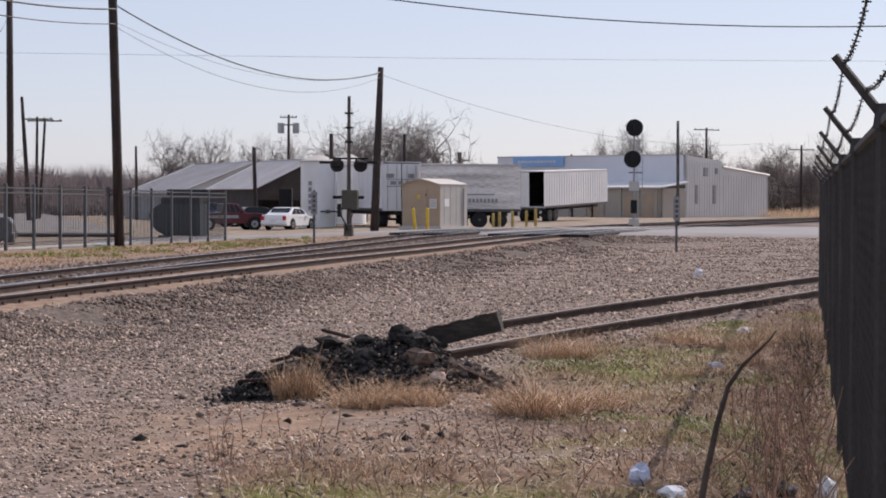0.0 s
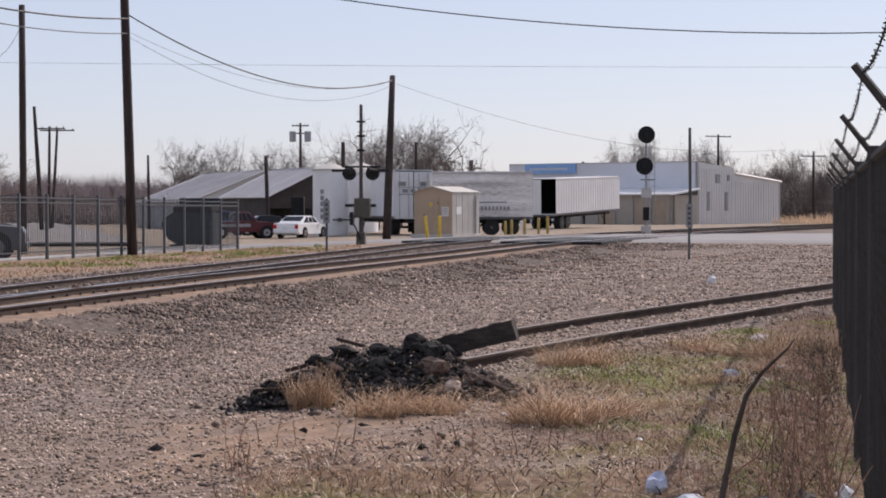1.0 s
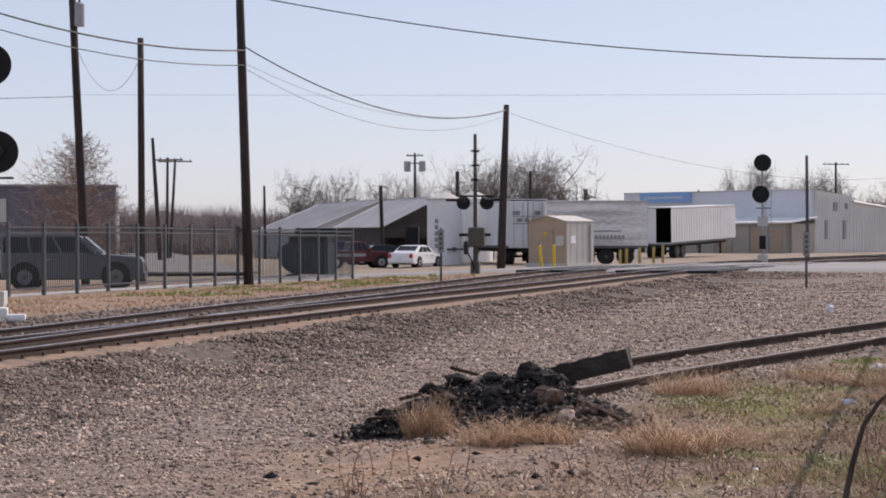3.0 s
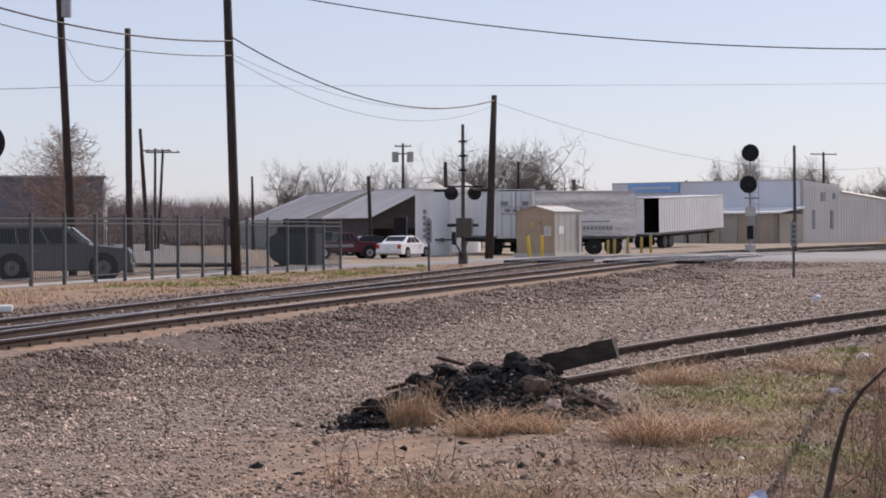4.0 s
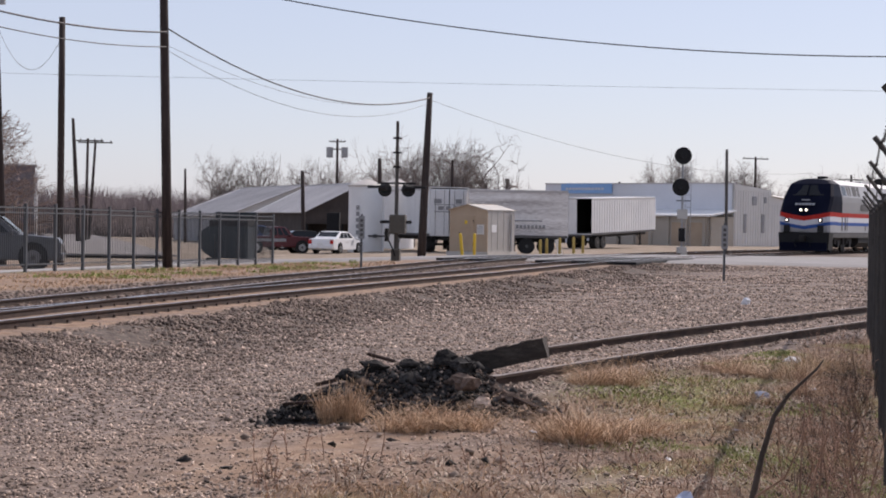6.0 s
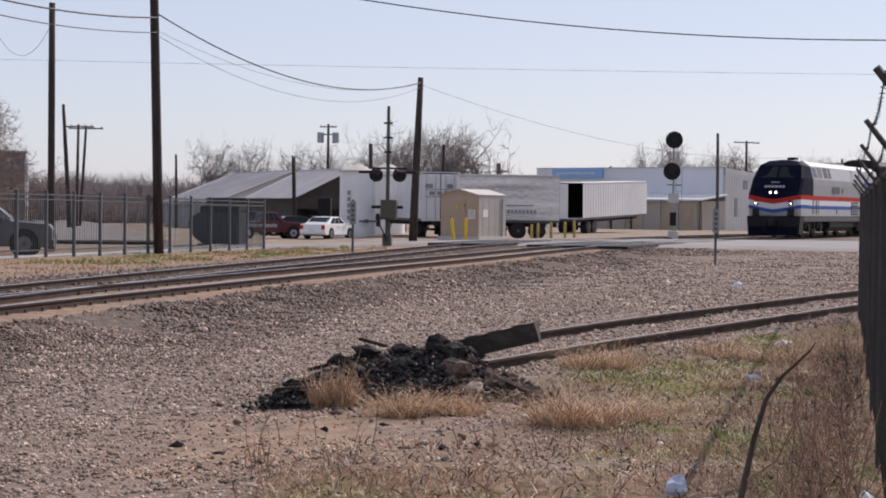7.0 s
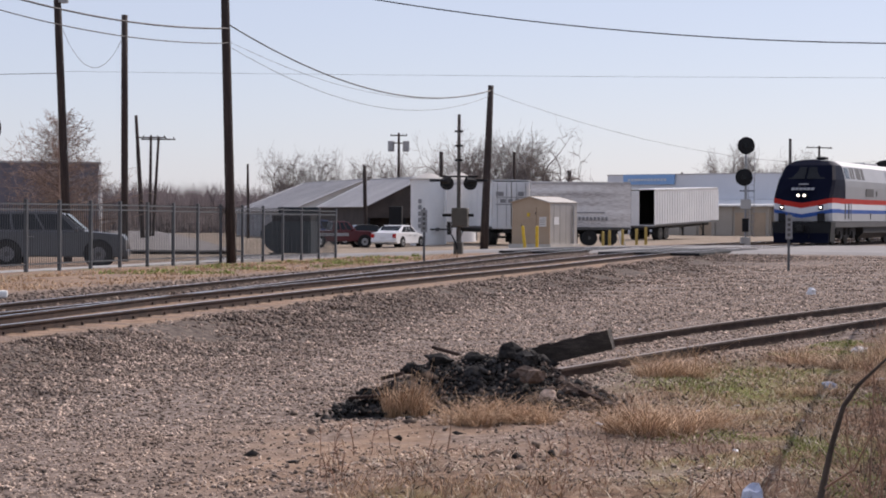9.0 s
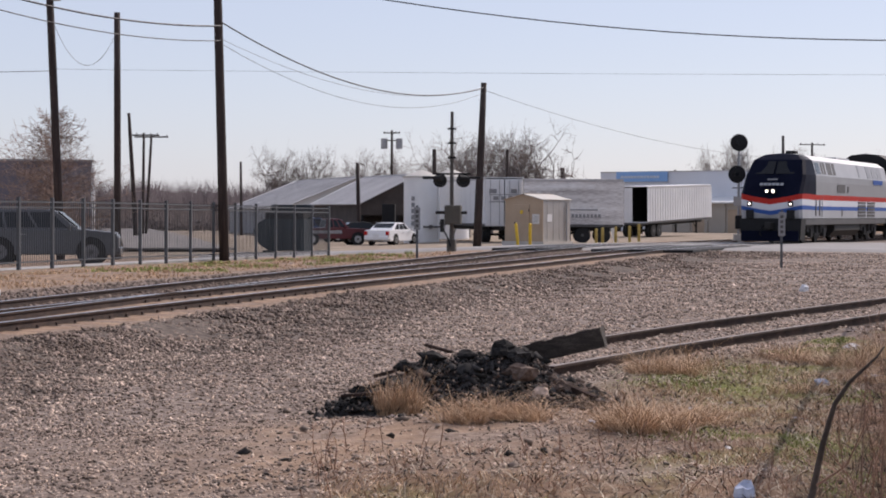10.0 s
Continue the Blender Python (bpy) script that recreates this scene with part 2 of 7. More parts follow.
def add_tube(bm, pts, r, n=5):
    """A tube through points; r a number or one radius a point."""
    pts = [Vector(p) for p in pts]
    rs = r if isinstance(r, (list, tuple)) else [r] * len(pts)
    rings = []
    for i, p in enumerate(pts):
        d = (pts[min(i + 1, len(pts) - 1)] - pts[max(i - 1, 0)]).normalized()
        q = d.to_track_quat("Z", "Y")
        rings.append([bm.verts.new(p + q @ Vector((math.cos(k * math.tau / n) * rs[i], math.sin(k * math.tau / n) * rs[i], 0))) for k in range(n)])
    for u, v in zip(rings, rings[1:]):
        for k in range(n):
            bm.faces.new((u[k], u[(k + 1) % n], v[(k + 1) % n], v[k]))
    bm.faces.new(rings[0][::-1]), bm.faces.new(rings[-1])
    return bm


def tube(pts, r, n=5):
    return add_tube(bmesh.new(), pts, r, n)


def add_prism(bm, outline, depth, place=None):
    """An outline in x and z, drawn out along y from 0 to depth."""
    place = place or Matrix()
    a = [bm.verts.new(place @ Vector((x, 0, z))) for x, z in outline]
    b = [bm.verts.new(place @ Vector((x, depth, z))) for x, z in outline]
    bm.faces.new(a), bm.faces.new(b[::-1])
    for i in range(len(a)):
        j = (i + 1) % len(a)
        bm.faces.new((a[j], a[i], b[i], b[j]))
    bmesh.ops.recalc_face_normals(bm, faces=bm.faces)
    return bm


def prism(outline, depth, place=None):
    return add_prism(bmesh.new(), outline, depth, place)


def raw(name, verts, faces, material, parent=None, label=""):
    """One mesh from arrays, for what has very many pieces."""
    me = bpy.data.meshes.new(name)
    verts, faces = np.asarray(verts, np.float32), np.asarray(faces, np.int32)
    k = faces.shape[1]
    me.vertices.add(len(verts)), me.loops.add(faces.size), me.polygons.add(len(faces))
    me.vertices.foreach_set("co", verts.ravel())
    me.loops.foreach_set("vertex_index", faces.ravel())
    me.polygons.foreach_set("loop_start", np.arange(0, faces.size, k, dtype=np.int32))
    me.polygons.foreach_set("loop_total", np.full(len(faces), k, np.int32))
    me.update(calc_edges=True)
    me.materials.append(material)
    ob = new(name, me)
    ob.parent = parent
    return tagged(ob, label)


def smooth_step(a, b, v):
    k = np.clip((v - a) / (b - a), 0, 1)
    return k * k * (3 - 2 * k)


# ---- plan: the lines of the tracks ----
RAIL0, HEAD0, BEND = Vector((-6.23, 26.5)), radians(11.5), radians(0.107)  # the main line's near rail
GAUGE = 1.435


def main_line(s, off=0.0):
    """Point and heading on the main line, s metres along its near rail and off metres beyond it (away from the camera)."""
    heading = lambda q: HEAD0 + BEND * q + radians(0.05) * min(max(q - 45, 0), 60)
    h = heading(s)
    n = 40
    p = Vector(RAIL0)
    p += sum((Vector((math.sin(heading(s * (k + 0.5) / n)), math.cos(heading(s * (k + 0.5) / n)))) for k in range(n)), Vector((0, 0))) * (s / n)
    return p + Vector((-math.cos(h), math.sin(h))) * off, h


SIDING0, SIDING_H = Vector((2.06, 21.65)), radians(26.5)


def siding(s, off=0.0):
    d = Vector((math.sin(SIDING_H), math.cos(SIDING_H)))
    return SIDING0 + d * s + Vector((-d.y, d.x)) * off, SIDING_H


# ---- ground ----
S_TABLE = np.array([(*main_line(s)[0], s) for s in np.arange(-80, 261, 4.0)])


def beyond(x, y):
    """Distance beyond the main line's near rail (negative on the camera's side), and the length along it."""
    x, y = np.asarray(x, float), np.asarray(y, float)
    best, where = np.full(x.shape, 1e9), np.zeros(x.shape)
    side = np.zeros(x.shape)
    for (ax, ay, s), (bx, by, _) in zip(S_TABLE, S_TABLE[1:]):
        dx, dy = bx - ax, by - ay
        k = np.clip(((x - ax) * dx + (y - ay) * dy) / (dx * dx + dy * dy), 0, 1)
        ex, ey = x - ax - k * dx, y - ay - k * dy
        d = np.hypot(ex, ey)
        near = d < best
        best, where = np.where(near, d, best), np.where(near, s + 4 * k, where)
        side = np.where(near, np.where(ex * -dy + ey * dx > 0, 1.0, -1.0), side)
    return best * side, where


def height(x, y):
    """Height of the ground."""
    x, y = np.asarray(x, float), np.asarray(y, float)
    b, s = beyond(x, y)
    crown = 0.08 * smooth_step(25, 45, s) * (1 - smooth_step(50, 66, s))  # the line climbs a little to the crossing
    z = crown * smooth_step(-12, 0, b) * (1 - smooth_step(6, 14, b))
    z = z - 0.17 * (1 - smooth_step(-2.2, -0.95, b)) * smooth_step(-9, -4, b) * (1 - smooth_step(40, 48, s))  # the foot of the ballast
    z = z - 0.4 * smooth_step(6, 22, b) * smooth_step(40, 75, y) - 0.25 * smooth_step(4, 13, -x) * smooth_step(80, 110, y)
    return z - 0.03


def bumps(x, y):
    out = np.zeros(len(x))
    for i in range(len(x)):
        out[i] = 0.05 * noise.noise((x[i] * 0.7, y[i] * 0.7, 0)) + 0.022 * noise.noise((x[i] * 3, y[i] * 3, 5))
    return out


def grow(a, b, step, low, high, ratio=1.22):
    out = list(np.arange(a, b + 1e-6, step))
    d = step
    while out[-1] < high:
        d *= ratio
        out.append(out[-1] + d)
    d = step
    while out[0] > low:
        d *= ratio
        out.insert(0, out[0] - d)
    return np.array(out)


def weed_zone(x, y):
    """How far the weedy, grassy ground has taken over from the gravel: 0 to 1."""
    edge = x - (-0.6 + 0.16 * (y - 9)) + 0.9 * np.sin(y * 0.9) * 0.4
    near = 1 - smooth_step(10.6, 13.2, y + 0.35 * np.abs(x + 0.4))
    right = smooth_step(-0.5, 1.0, edge) * (1 - smooth_step(-0.9, -0.3, (x - 2.06) * -0.895 + (y - 21.65) * 0.446))
    bare = 0.85 * np.exp(-(((x - 0.75) / 0.75) ** 2 + ((y - 11.2) / 0.45) ** 2))
    return np.maximum(right, near * smooth_step(-1.9, -0.7, x)) * (1 - bare)


def moss(x, y):
    """Where low green growth closes over the ground: by the siding, along the near edge and towards the link fence."""
    a = np.exp(-(((x - 1.65) / 0.8) ** 2 + ((y - 17.4) / 1.9) ** 2))
    b = 0.9 * np.exp(-((y - 9.3 + 0.1 * x) / 0.5) ** 2) * smooth_step(-0.6, 0.3, x)
    c = 0.75 * np.exp(-(((x - 1.85) / 0.35) ** 2 + ((y - 11.6) / 1.6) ** 2))
    return np.clip(a * 1.2 + b + c, 0, 1)


def ground_material():
    m = bpy.data.materials.new("gravel_dirt_and_grass")
    m.use_nodes = True
    n, link = m.node_tree.nodes, m.node_tree.links.new
    b = n["Principled BSDF"]
    b.inputs["Roughness"].default_value, b.inputs["Specular IOR Level"].default_value = 0.95, 0.15
    co = n.new("ShaderNodeTexCoord")

    def tex(scale, detail=5, kind="ShaderNodeTexNoise"):
        t = n.new(kind)
        t.inputs["Scale"].default_value = scale
        if kind == "ShaderNodeTexNoise":
            t.inputs["Detail"].default_value = detail
        link(co.outputs["Object"], t.inputs["Vector"])
        return t.outputs[0]

    def ramp(src, stops):
        r = n.new("ShaderNodeValToRGB")
        while len(r.color_ramp.elements) < len(stops):
            r.color_ramp.elements.new(0.5)
        for e, (p, c) in zip(r.color_ramp.elements, stops):
            e.position, e.color = p, (*c, 1)
        link(src, r.inputs[0])
        return r.outputs[0]

    def blend(f, a, c):
        x = n.new("ShaderNodeMix")
        x.data_type = "RGBA"
        link(f, x.inputs[0]), link(a, x.inputs[6]), link(c, x.inputs[7])
        return x.outputs[2]

    def calc(op, a, c):
        x = n.new("ShaderNodeMath")
        x.operation, x.use_clamp = op, True
        for i, v in enumerate((a, c)):
            if isinstance(v, (int, float)):
                x.inputs[i].default_value = v
            else:
                link(v, x.inputs[i])
        return x.outputs[0]

    def mask(name):
        a = n.new("ShaderNodeAttribute")
        a.attribute_name = name
        return a.outputs["Fac"]

    # gravel base darker than the loose stones: shade of their gaps painted in
    gravel = ramp(tex(14, 8), [(0.32, (0.10, 0.074, 0.06)), (0.5, (0.205, 0.158, 0.13)), (0.68, (0.35, 0.285, 0.245))])
    dirt = ramp(tex(5, 9), [(0.3, (0.2, 0.13, 0.088)), (0.55, (0.315, 0.217, 0.15)), (0.75, (0.42, 0.308, 0.225))])
    litter = ramp(tex(9, 10), [(0.3, (0.062, 0.037, 0.024)), (0.5, (0.18, 0.108, 0.067)), (0.7, (0.36, 0.248, 0.168))])
    green = ramp(tex(22, 6), [(0.3, (0.085, 0.088, 0.022)), (0.6, (0.19, 0.185, 0.045)), (0.8, (0.29, 0.25, 0.1))])
    lot = ramp(tex(0.6, 9), [(0.3, (0.21, 0.162, 0.12)), (0.55, (0.3, 0.243, 0.185)), (0.7, (0.4, 0.332, 0.262))])
    rough = calc("MULTIPLY", calc("ADD", tex(1.1, 6), -0.42), 6.0)
    patch = calc("MULTIPLY", calc("ADD", tex(0.7, 6), -0.5), 8.0)
    dirty = calc("MULTIPLY", mask("dirt"), calc("ADD", rough, 0.35))
    c = blend(dirty, gravel, dirt)
    bed = ramp(tex(9, 8), [(0.3, (0.06, 0.048, 0.04)), (0.6, (0.15, 0.12, 0.1)), (0.8, (0.24, 0.2, 0.17))])
    c = blend(mask("bed"), c, bed)
    c = blend(calc("MULTIPLY", mask("weed"), 0.85), c, litter)
    c = blend(calc("MULTIPLY", mask("green"), patch), c, green)
    c = blend(calc("MULTIPLY", mask("moss"), calc("ADD", rough, 0.3)), c, green)
    c = blend(mask("lot"), c, lot)
    link(c, b.inputs["Base Color"])
    bp = n.new("ShaderNodeBump")
    bp.inputs["Strength"].default_value, bp.inputs["Distance"].default_value = 0.6, 0.03
    link(tex(30, 8), bp.inputs["Height"]), link(bp.outputs[0], b.inputs["Normal"])
    return m


def dirt_zone(x, y):
    """Bare earth: round the heap and in front of it, and as a fine shoulder along the main line."""
    front = np.exp(-(((x + 1.0) / 1.6) ** 2 + ((y - 13.2) / 1.7) ** 2))
    patch = np.exp(-(((x - 0.9) / 0.9) ** 2 + ((y - 10.6) / 0.7) ** 2)) + np.exp(-(((x + 1.8) / 0.8) ** 2 + ((y - 11.4) / 0.8) ** 2))
    b, s = beyond(x, y)
    shoulder = smooth_step(-0.95, -0.8, b) * (1 - smooth_step(1.5, 2.2, b)) * 1.6 * (1 - smooth_step(38, 52, s))
    verge = smooth_step(5.0, 6.5, b)
    return np.clip(front * 1.3 + patch + shoulder + verge, 0, 1)


def make_ground():
    xs = grow(-8.0, 9.0, 0.16, -700, 700)
    ys = grow(7.5, 36.0, 0.16, -60, 2600)
    gx, gy = np.meshgrid(xs, ys)
    fx, fy = gx.ravel(), gy.ravel()
    b, s = beyond(fx, fy)
    z = height(fx, fy) + bumps(fx, fy) * (1 - smooth_step(40, 70, fy)) * (1 - 0.85 * smooth_step(-2.4, -1.5, b) * (1 - smooth_step(6, 8, b)))
    w = len(xs)
    i = np.arange(len(ys) - 1)[:, None] * w + np.arange(w - 1)[None, :]
    i = i.ravel()
    ob = raw("ground", np.stack([fx, fy, z], 1), np.stack([i, i + 1, i + w + 1, i + w], 1), ground_material())
    me = ob.data
    me.polygons.foreach_set("use_smooth", [True] * len(me.polygons))
    wz = weed_zone(fx, fy)
    masks = {
        "dirt": dirt_zone(fx, fy),
        "moss": moss(fx, fy),
        "bed": smooth_step(1.6, 2.2, b) * (1 - smooth_step(4.2, 5.2, b)) * 0.9 + 0.95 * smooth_step(-4.2, -2.4, b) * (1 - smooth_step(-0.95, -0.85, b)),
        "weed": wz * (b < -2),
        "green": np.clip(wz * (fx > 0.6) * 1.0 + wz * np.exp(-((fy - 9.4) / 0.9) ** 2) + 0.75 * smooth_step(8.5, 10, b) * (1 - smooth_step(13, 15, b)) * (fy < 75) + 0.5 * smooth_step(100, 130, fy) * (fx > 24), 0, 1),
        "lot": smooth_step(9, 12, b) * smooth_step(60, 74, fy + 0.9 * (fx + 8)) * (1 - smooth_step(230, 260, fy)),
    }
    for name, v in masks.items():
        me.attributes.new(name, "FLOAT", "POINT").data.foreach_set("value", v.astype(np.float32))
    return tagged(ob, "grey gravel ground with bare dirt and weedy grass", "ground", kind="structure")


GROUND = make_ground()


def zat(x, y):
    return float(height(np.array([x]), np.array([y]))[0])


# ---- tracks ----
RAIL_OUT = [(-0.07, 0), (0.07, 0), (0.07, 0.012), (0.012, 0.03), (0.012, 0.115), (0.036, 0.125), (0.036, 0.15), (-0.036, 0.15), (-0.036, 0.125), (-0.012, 0.115), (-0.012, 0.03), (-0.07, 0.012)]


def rail(name, path, z, parent, head=None):
    """A rail along points with headings: rusty web and foot, polished head."""
    bm = bmesh.new()
    rings = []
    for (p, h) in path:
        side = Vector((math.cos(h), -math.sin(h)))
        zz = z(p) if callable(z) else z
        rings.append([bm.verts.new((p.x + side.x * a, p.y + side.y * a, zz + c)) for a, c in RAIL_OUT])
    for u, v in zip(rings, rings[1:]):
        for k in range(len(RAIL_OUT)):
            f = bm.faces.new((u[k], u[(k + 1) % 12], v[(k + 1) % 12], v[k]))
            f.material_index = 1 if k == 6 else 0
    bm.faces.new(rings[0]), bm.faces.new(rings[-1][::-1])
    bmesh.ops.recalc_face_normals(bm, faces=bm.faces)
    return finish(name, bm, [RUST, head or RAILHEAD], parent)


def rail_z(p):
    return zat(p.x, p.y) - 0.03


def spread2(s):
    """The offset of the turnout's far rail from the main line's near rail."""
    return 1.435 + 4.3 * float(smooth_step(-30, 62, np.array([s]))[0]) ** 1.0


MAIN = thing("main_track", pose(0, 0, 0), "two-rail main line track with shiny worn railheads", "track", kind="structure")
STEPS = [-26 + 2 * i for i in range(120)]
rail("rail", [main_line(s) for s in STEPS], rail_z, MAIN)
rail("rail", [main_line(s, GAUGE) for s in STEPS], rail_z, MAIN)
PASSING = thing("passing_track", pose(0, 0, 0), "second track that parts from the main line at a turnout", "track", kind="structure")
rail("rail", [main_line(s, spread2(s)) for s in STEPS], rail_z, PASSING)
rail("rail", [main_line(s, spread2(s) - GAUGE) for s in STEPS if s > -12], rail_z, PASSING)
RUSTHEAD = mat("worn_rusty_railhead", [(0.16, 0.12, 0.1), (0.3, 0.25, 0.22)], 3, 60, 0.6, 0.2, bump=0.1)
SPUR = thing("siding_track", pose(0, 0, 0), "rusty disused siding track half buried in weeds", "track", kind="structure")
rail("rail", [siding(s - 4.5) for s in np.arange(0, 60, 1.5)], lambda p: zat(p.x, p.y) - 0.03, SPUR, RUSTHEAD)
rail("rail", [siding(s - 4.5, GAUGE) for s in np.arange(0, 60, 1.5)], lambda p: zat(p.x, p.y) - 0.03, SPUR, RUSTHEAD)


# ---- poles, signals and wires ----
def wooden_pole(base, top, r0, r1, material, label, extra=None):
    b, t = Vector(base), Vector(top)
    ob = thing("utility_pole", Matrix.Translation(b), label, "pole", "utility poles")
    pts = [Vector((0, 0, -0.3)) + (t - b) * 0, (t - b) * 0.3, (t - b) * 0.65, t - b]
    part("shaft", tube(pts, [r0, r0 * 0.92, (r0 + r1) / 2, r1], 10), material, ob, smooth=True)
    if extra:
        extra(ob, t - b)
    return ob


def cross_arm(half, z_off, yaw=0.0):
    def add(ob, top):
        c = top + Vector((0, -0.12, z_off))
        d = Vector((math.cos(yaw), math.sin(yaw), 0))
        bm = bmesh.new()
        add_box(bm, c, (half * 2, 0.1, 0.12), Matrix.Rotation(yaw, 3, "Z"))
        arm = part("cross_arm", bm, GREYPOLE, ob)
        for k in (-0.9, -0.45, 0.45, 0.9):
            part("insulator", rod(c + d * half * k + Vector((0, 0, 0.05)), c + d * half * k + Vector((0, 0, 0.2)), 0.045, 0.03, 6), BLACK, arm)
    return add


def transformer_can(ob, top):
    bm = bmesh.new()
    add_rod(bm, top + Vector((0.36, -0.05, -2.6)), top + Vector((0.36, -0.05, -1.75)), 0.2, n=12)
    add_rod(bm, top + Vector((0.36, -0.05, -1.75)), top + Vector((0.36, -0.05, -1.68)), 0.21, 0.12, 12)
    can = part("transformer", bm, GALV, ob, smooth=False)
    part("bushing", rod(top + Vector((0.36, -0.05, -1.68)), top + Vector((0.36, -0.05, -1.5)), 0.05, 0.03, 6), BLACK, can)
    part("bracket", box(top + Vector((0.14, -0.05, -2.1)), (0.2, 0.08, 0.5)), BLACK, ob)


def pair_of_cans(ob, top):
    cross_arm(0.9, -0.3)(ob, top)
    for sx in (-0.8, 0.8):
        part("transformer", rod(top + Vector((sx, -0.2, -2.0)), top + Vector((sx, -0.2, -0.9)), 0.36, n=10), GALV, ob)
    part("bracket", box(top + Vector((0, -0.15, -1.1)), (1.8, 0.1, 0.12)), GREYPOLE, ob)


P1_TOP = Vector((-10.62, 60, 11.6))
wooden_pole((-10.29, 60, zat(-10.29, 60)), P1_TOP, 0.165, 0.115, POLE, "tall dark creosoted utility pole beside the steel fence")
wooden_pole((-16.97, 74, zat(-16.97, 74)), (-17.0, 74, 9.35), 0.15, 0.12, POLE, "dark flat-topped utility pole behind the steel fence")
PA_TOP = Vector((-19.28, 72, 12.2))
wooden_pole((-18.72, 72, zat(-18.72, 72)), PA_TOP, 0.17, 0.13, POLE, "leaning brown utility pole with a transformer", transformer_can)
P3_TOP = Vector((-3.06, 92, 7.82))
wooden_pole((-3.36, 92, zat(-3.36, 92)), P3_TOP, 0.22, 0.14, POLE, "thick leaning brown utility pole beside the crossing")
wooden_pole((-32.9, 150, zat(-32.9, 150)), (-33.5, 150, 9.35), 0.2, 0.12, POLE, "dark leaning far utility pole")
wooden_pole((-34.1, 158, zat(-34, 158)), (-34.0, 158, 8.1), 0.14, 0.1, POLE, "thin far utility pole with a cross arm", cross_arm(1.3, -0.2))
wooden_pole((-34.9, 163, zat(-34, 163)), (-34.4, 163, 8.2), 0.14, 0.1, POLE, "thin far utility pole with two cross arms", cross_arm(1.5, -0.25))
wooden_pole((-16.4, 200, zat(-16, 200)), (-16.4, 200, 10.2), 0.16, 0.12, POLE, "far utility pole with a pair of transformers", pair_of_cans)
wooden_pole((-13.9, 140, zat(-14, 140)), (-14.05, 140, 5.15), 0.16, 0.13, POLE, "short dark pole beside the parked cars")
wooden_pole((-27.6, 170, zat(-27, 170)), (-27.7, 170, 6.0), 0.14, 0.1, POLE, "short far pole beyond the fence")
wooden_pole((-10.0, 170, zat(-10, 170)), (-10.1, 170, 7.2), 0.2, 0.18, POLE, "square-cut far pole behind the white silo")
wooden_pole((1.6, 185, zat(1, 185)), (1.6, 185, 5.9), 0.22, 0.2, POLE, "square-cut far pole behind the trailers")
wooden_pole((-3.4, 165, zat(-3, 165)), (-3.4, 165, 7.0), 0.14, 0.12, POLE, "thin far pole behind the trailers")
wooden_pole((15.6, 230, zat(15, 230)), (15.6, 230, 6.8), 0.16, 0.13, POLE, "thin far pole behind the store")
wooden_pole((12.46, 100, 0.0), (12.42, 100, 5.6), 0.09, 0.075, GREYPOLE, "thin grey pole beyond the level crossing")
wooden_pole((32.05, 230, 0), (32.05, 230, 10.1), 0.17, 0.13, POLE, "far utility pole with a cross arm behind the store", cross_arm(1.9, -0.25, 0.5))
wooden_pole((44.6, 235, 0), (44.6, 235, 8.2), 0.17, 0.13, POLE, "far utility pole with two cross arms among bare trees", cross_arm(1.6, -0.6, 0.2))


def wire(a, b, sag, r, n=28, label="black overhead cable"):
    a, b = Vector(a), Vector(b)
    pts = [a.lerp(b, k / n) - Vector((0, 0, sag * 4 * (k / n) * (1 - k / n))) for k in range(n + 1)]
    ob = finish("overhead_cable", tube(pts, r, 4), WIRE)
    return tagged(ob, label, "cable", "overhead cables")


wire((-10.4, 59.9, 7.55), P3_TOP + Vector((0, -0.14, -0.25)), 1.15, 0.026, label="thick sagging overhead cable between two poles")
wire((-10.38, 59.9, 6.85), P3_TOP + Vector((0, -0.14, -0.5)), 1.3, 0.009, label="thin sagging overhead cable between two poles")
wire((-10.38, 59.9, 7.0), P3_TOP + Vector((0, -0.14, -0.3)), 0.95, 0.007, label="thin sagging overhead cable between two poles")
wire((-17.2, 40, 8.19), (-10.4, 59.9, 7.42), 0.715, 0.026, label="thick overhead cable along the fence")
wire((-17.2, 40, 7.78), (-10.4, 59.9, 6.95), 0.7, 0.016, label="thin overhead cable along the fence")
wooden_pole((-22.0, 50, 0), (-22.0, 50, 11.9), 0.16, 0.12, POLE, "tall dark utility pole carrying the cable over the tracks")
wooden_pole((41.0, 50, 0), (41.0, 50, 11.9), 0.16, 0.12, POLE, "tall dark utility pole carrying the cable over the tracks")
wire(P3_TOP + Vector((0, -0.14, -0.35)), (22.0, 130, 5.3), 1.2, 0.01, label="thin overhead cable over the level crossing")
wire((22.0, 130, 5.3), (44.6, 235, 8.1), 0.8, 0.012, label="thin overhead cable over the level crossing")
wire((-22.0, 50, 11.7), (41.0, 50, 11.7), 5.65, 0.016, 60, "thick overhead cable across the tracks")
wire((-40.0, 100, 9.05), (-19.1, 72.1, 6.9), 0.1, 0.012, label="thin overhead cable to the leaning pole")
wire((-19.1, 71.8, 6.95), (40.0, 78, 7.3), 0.15, 0.005, 40, "hair-thin overhead cable across the view")
wire((-19.2, 72, 9.2), (-17.0, 74, 8.6), 1.7, 0.009, label="slack service cable between two poles")


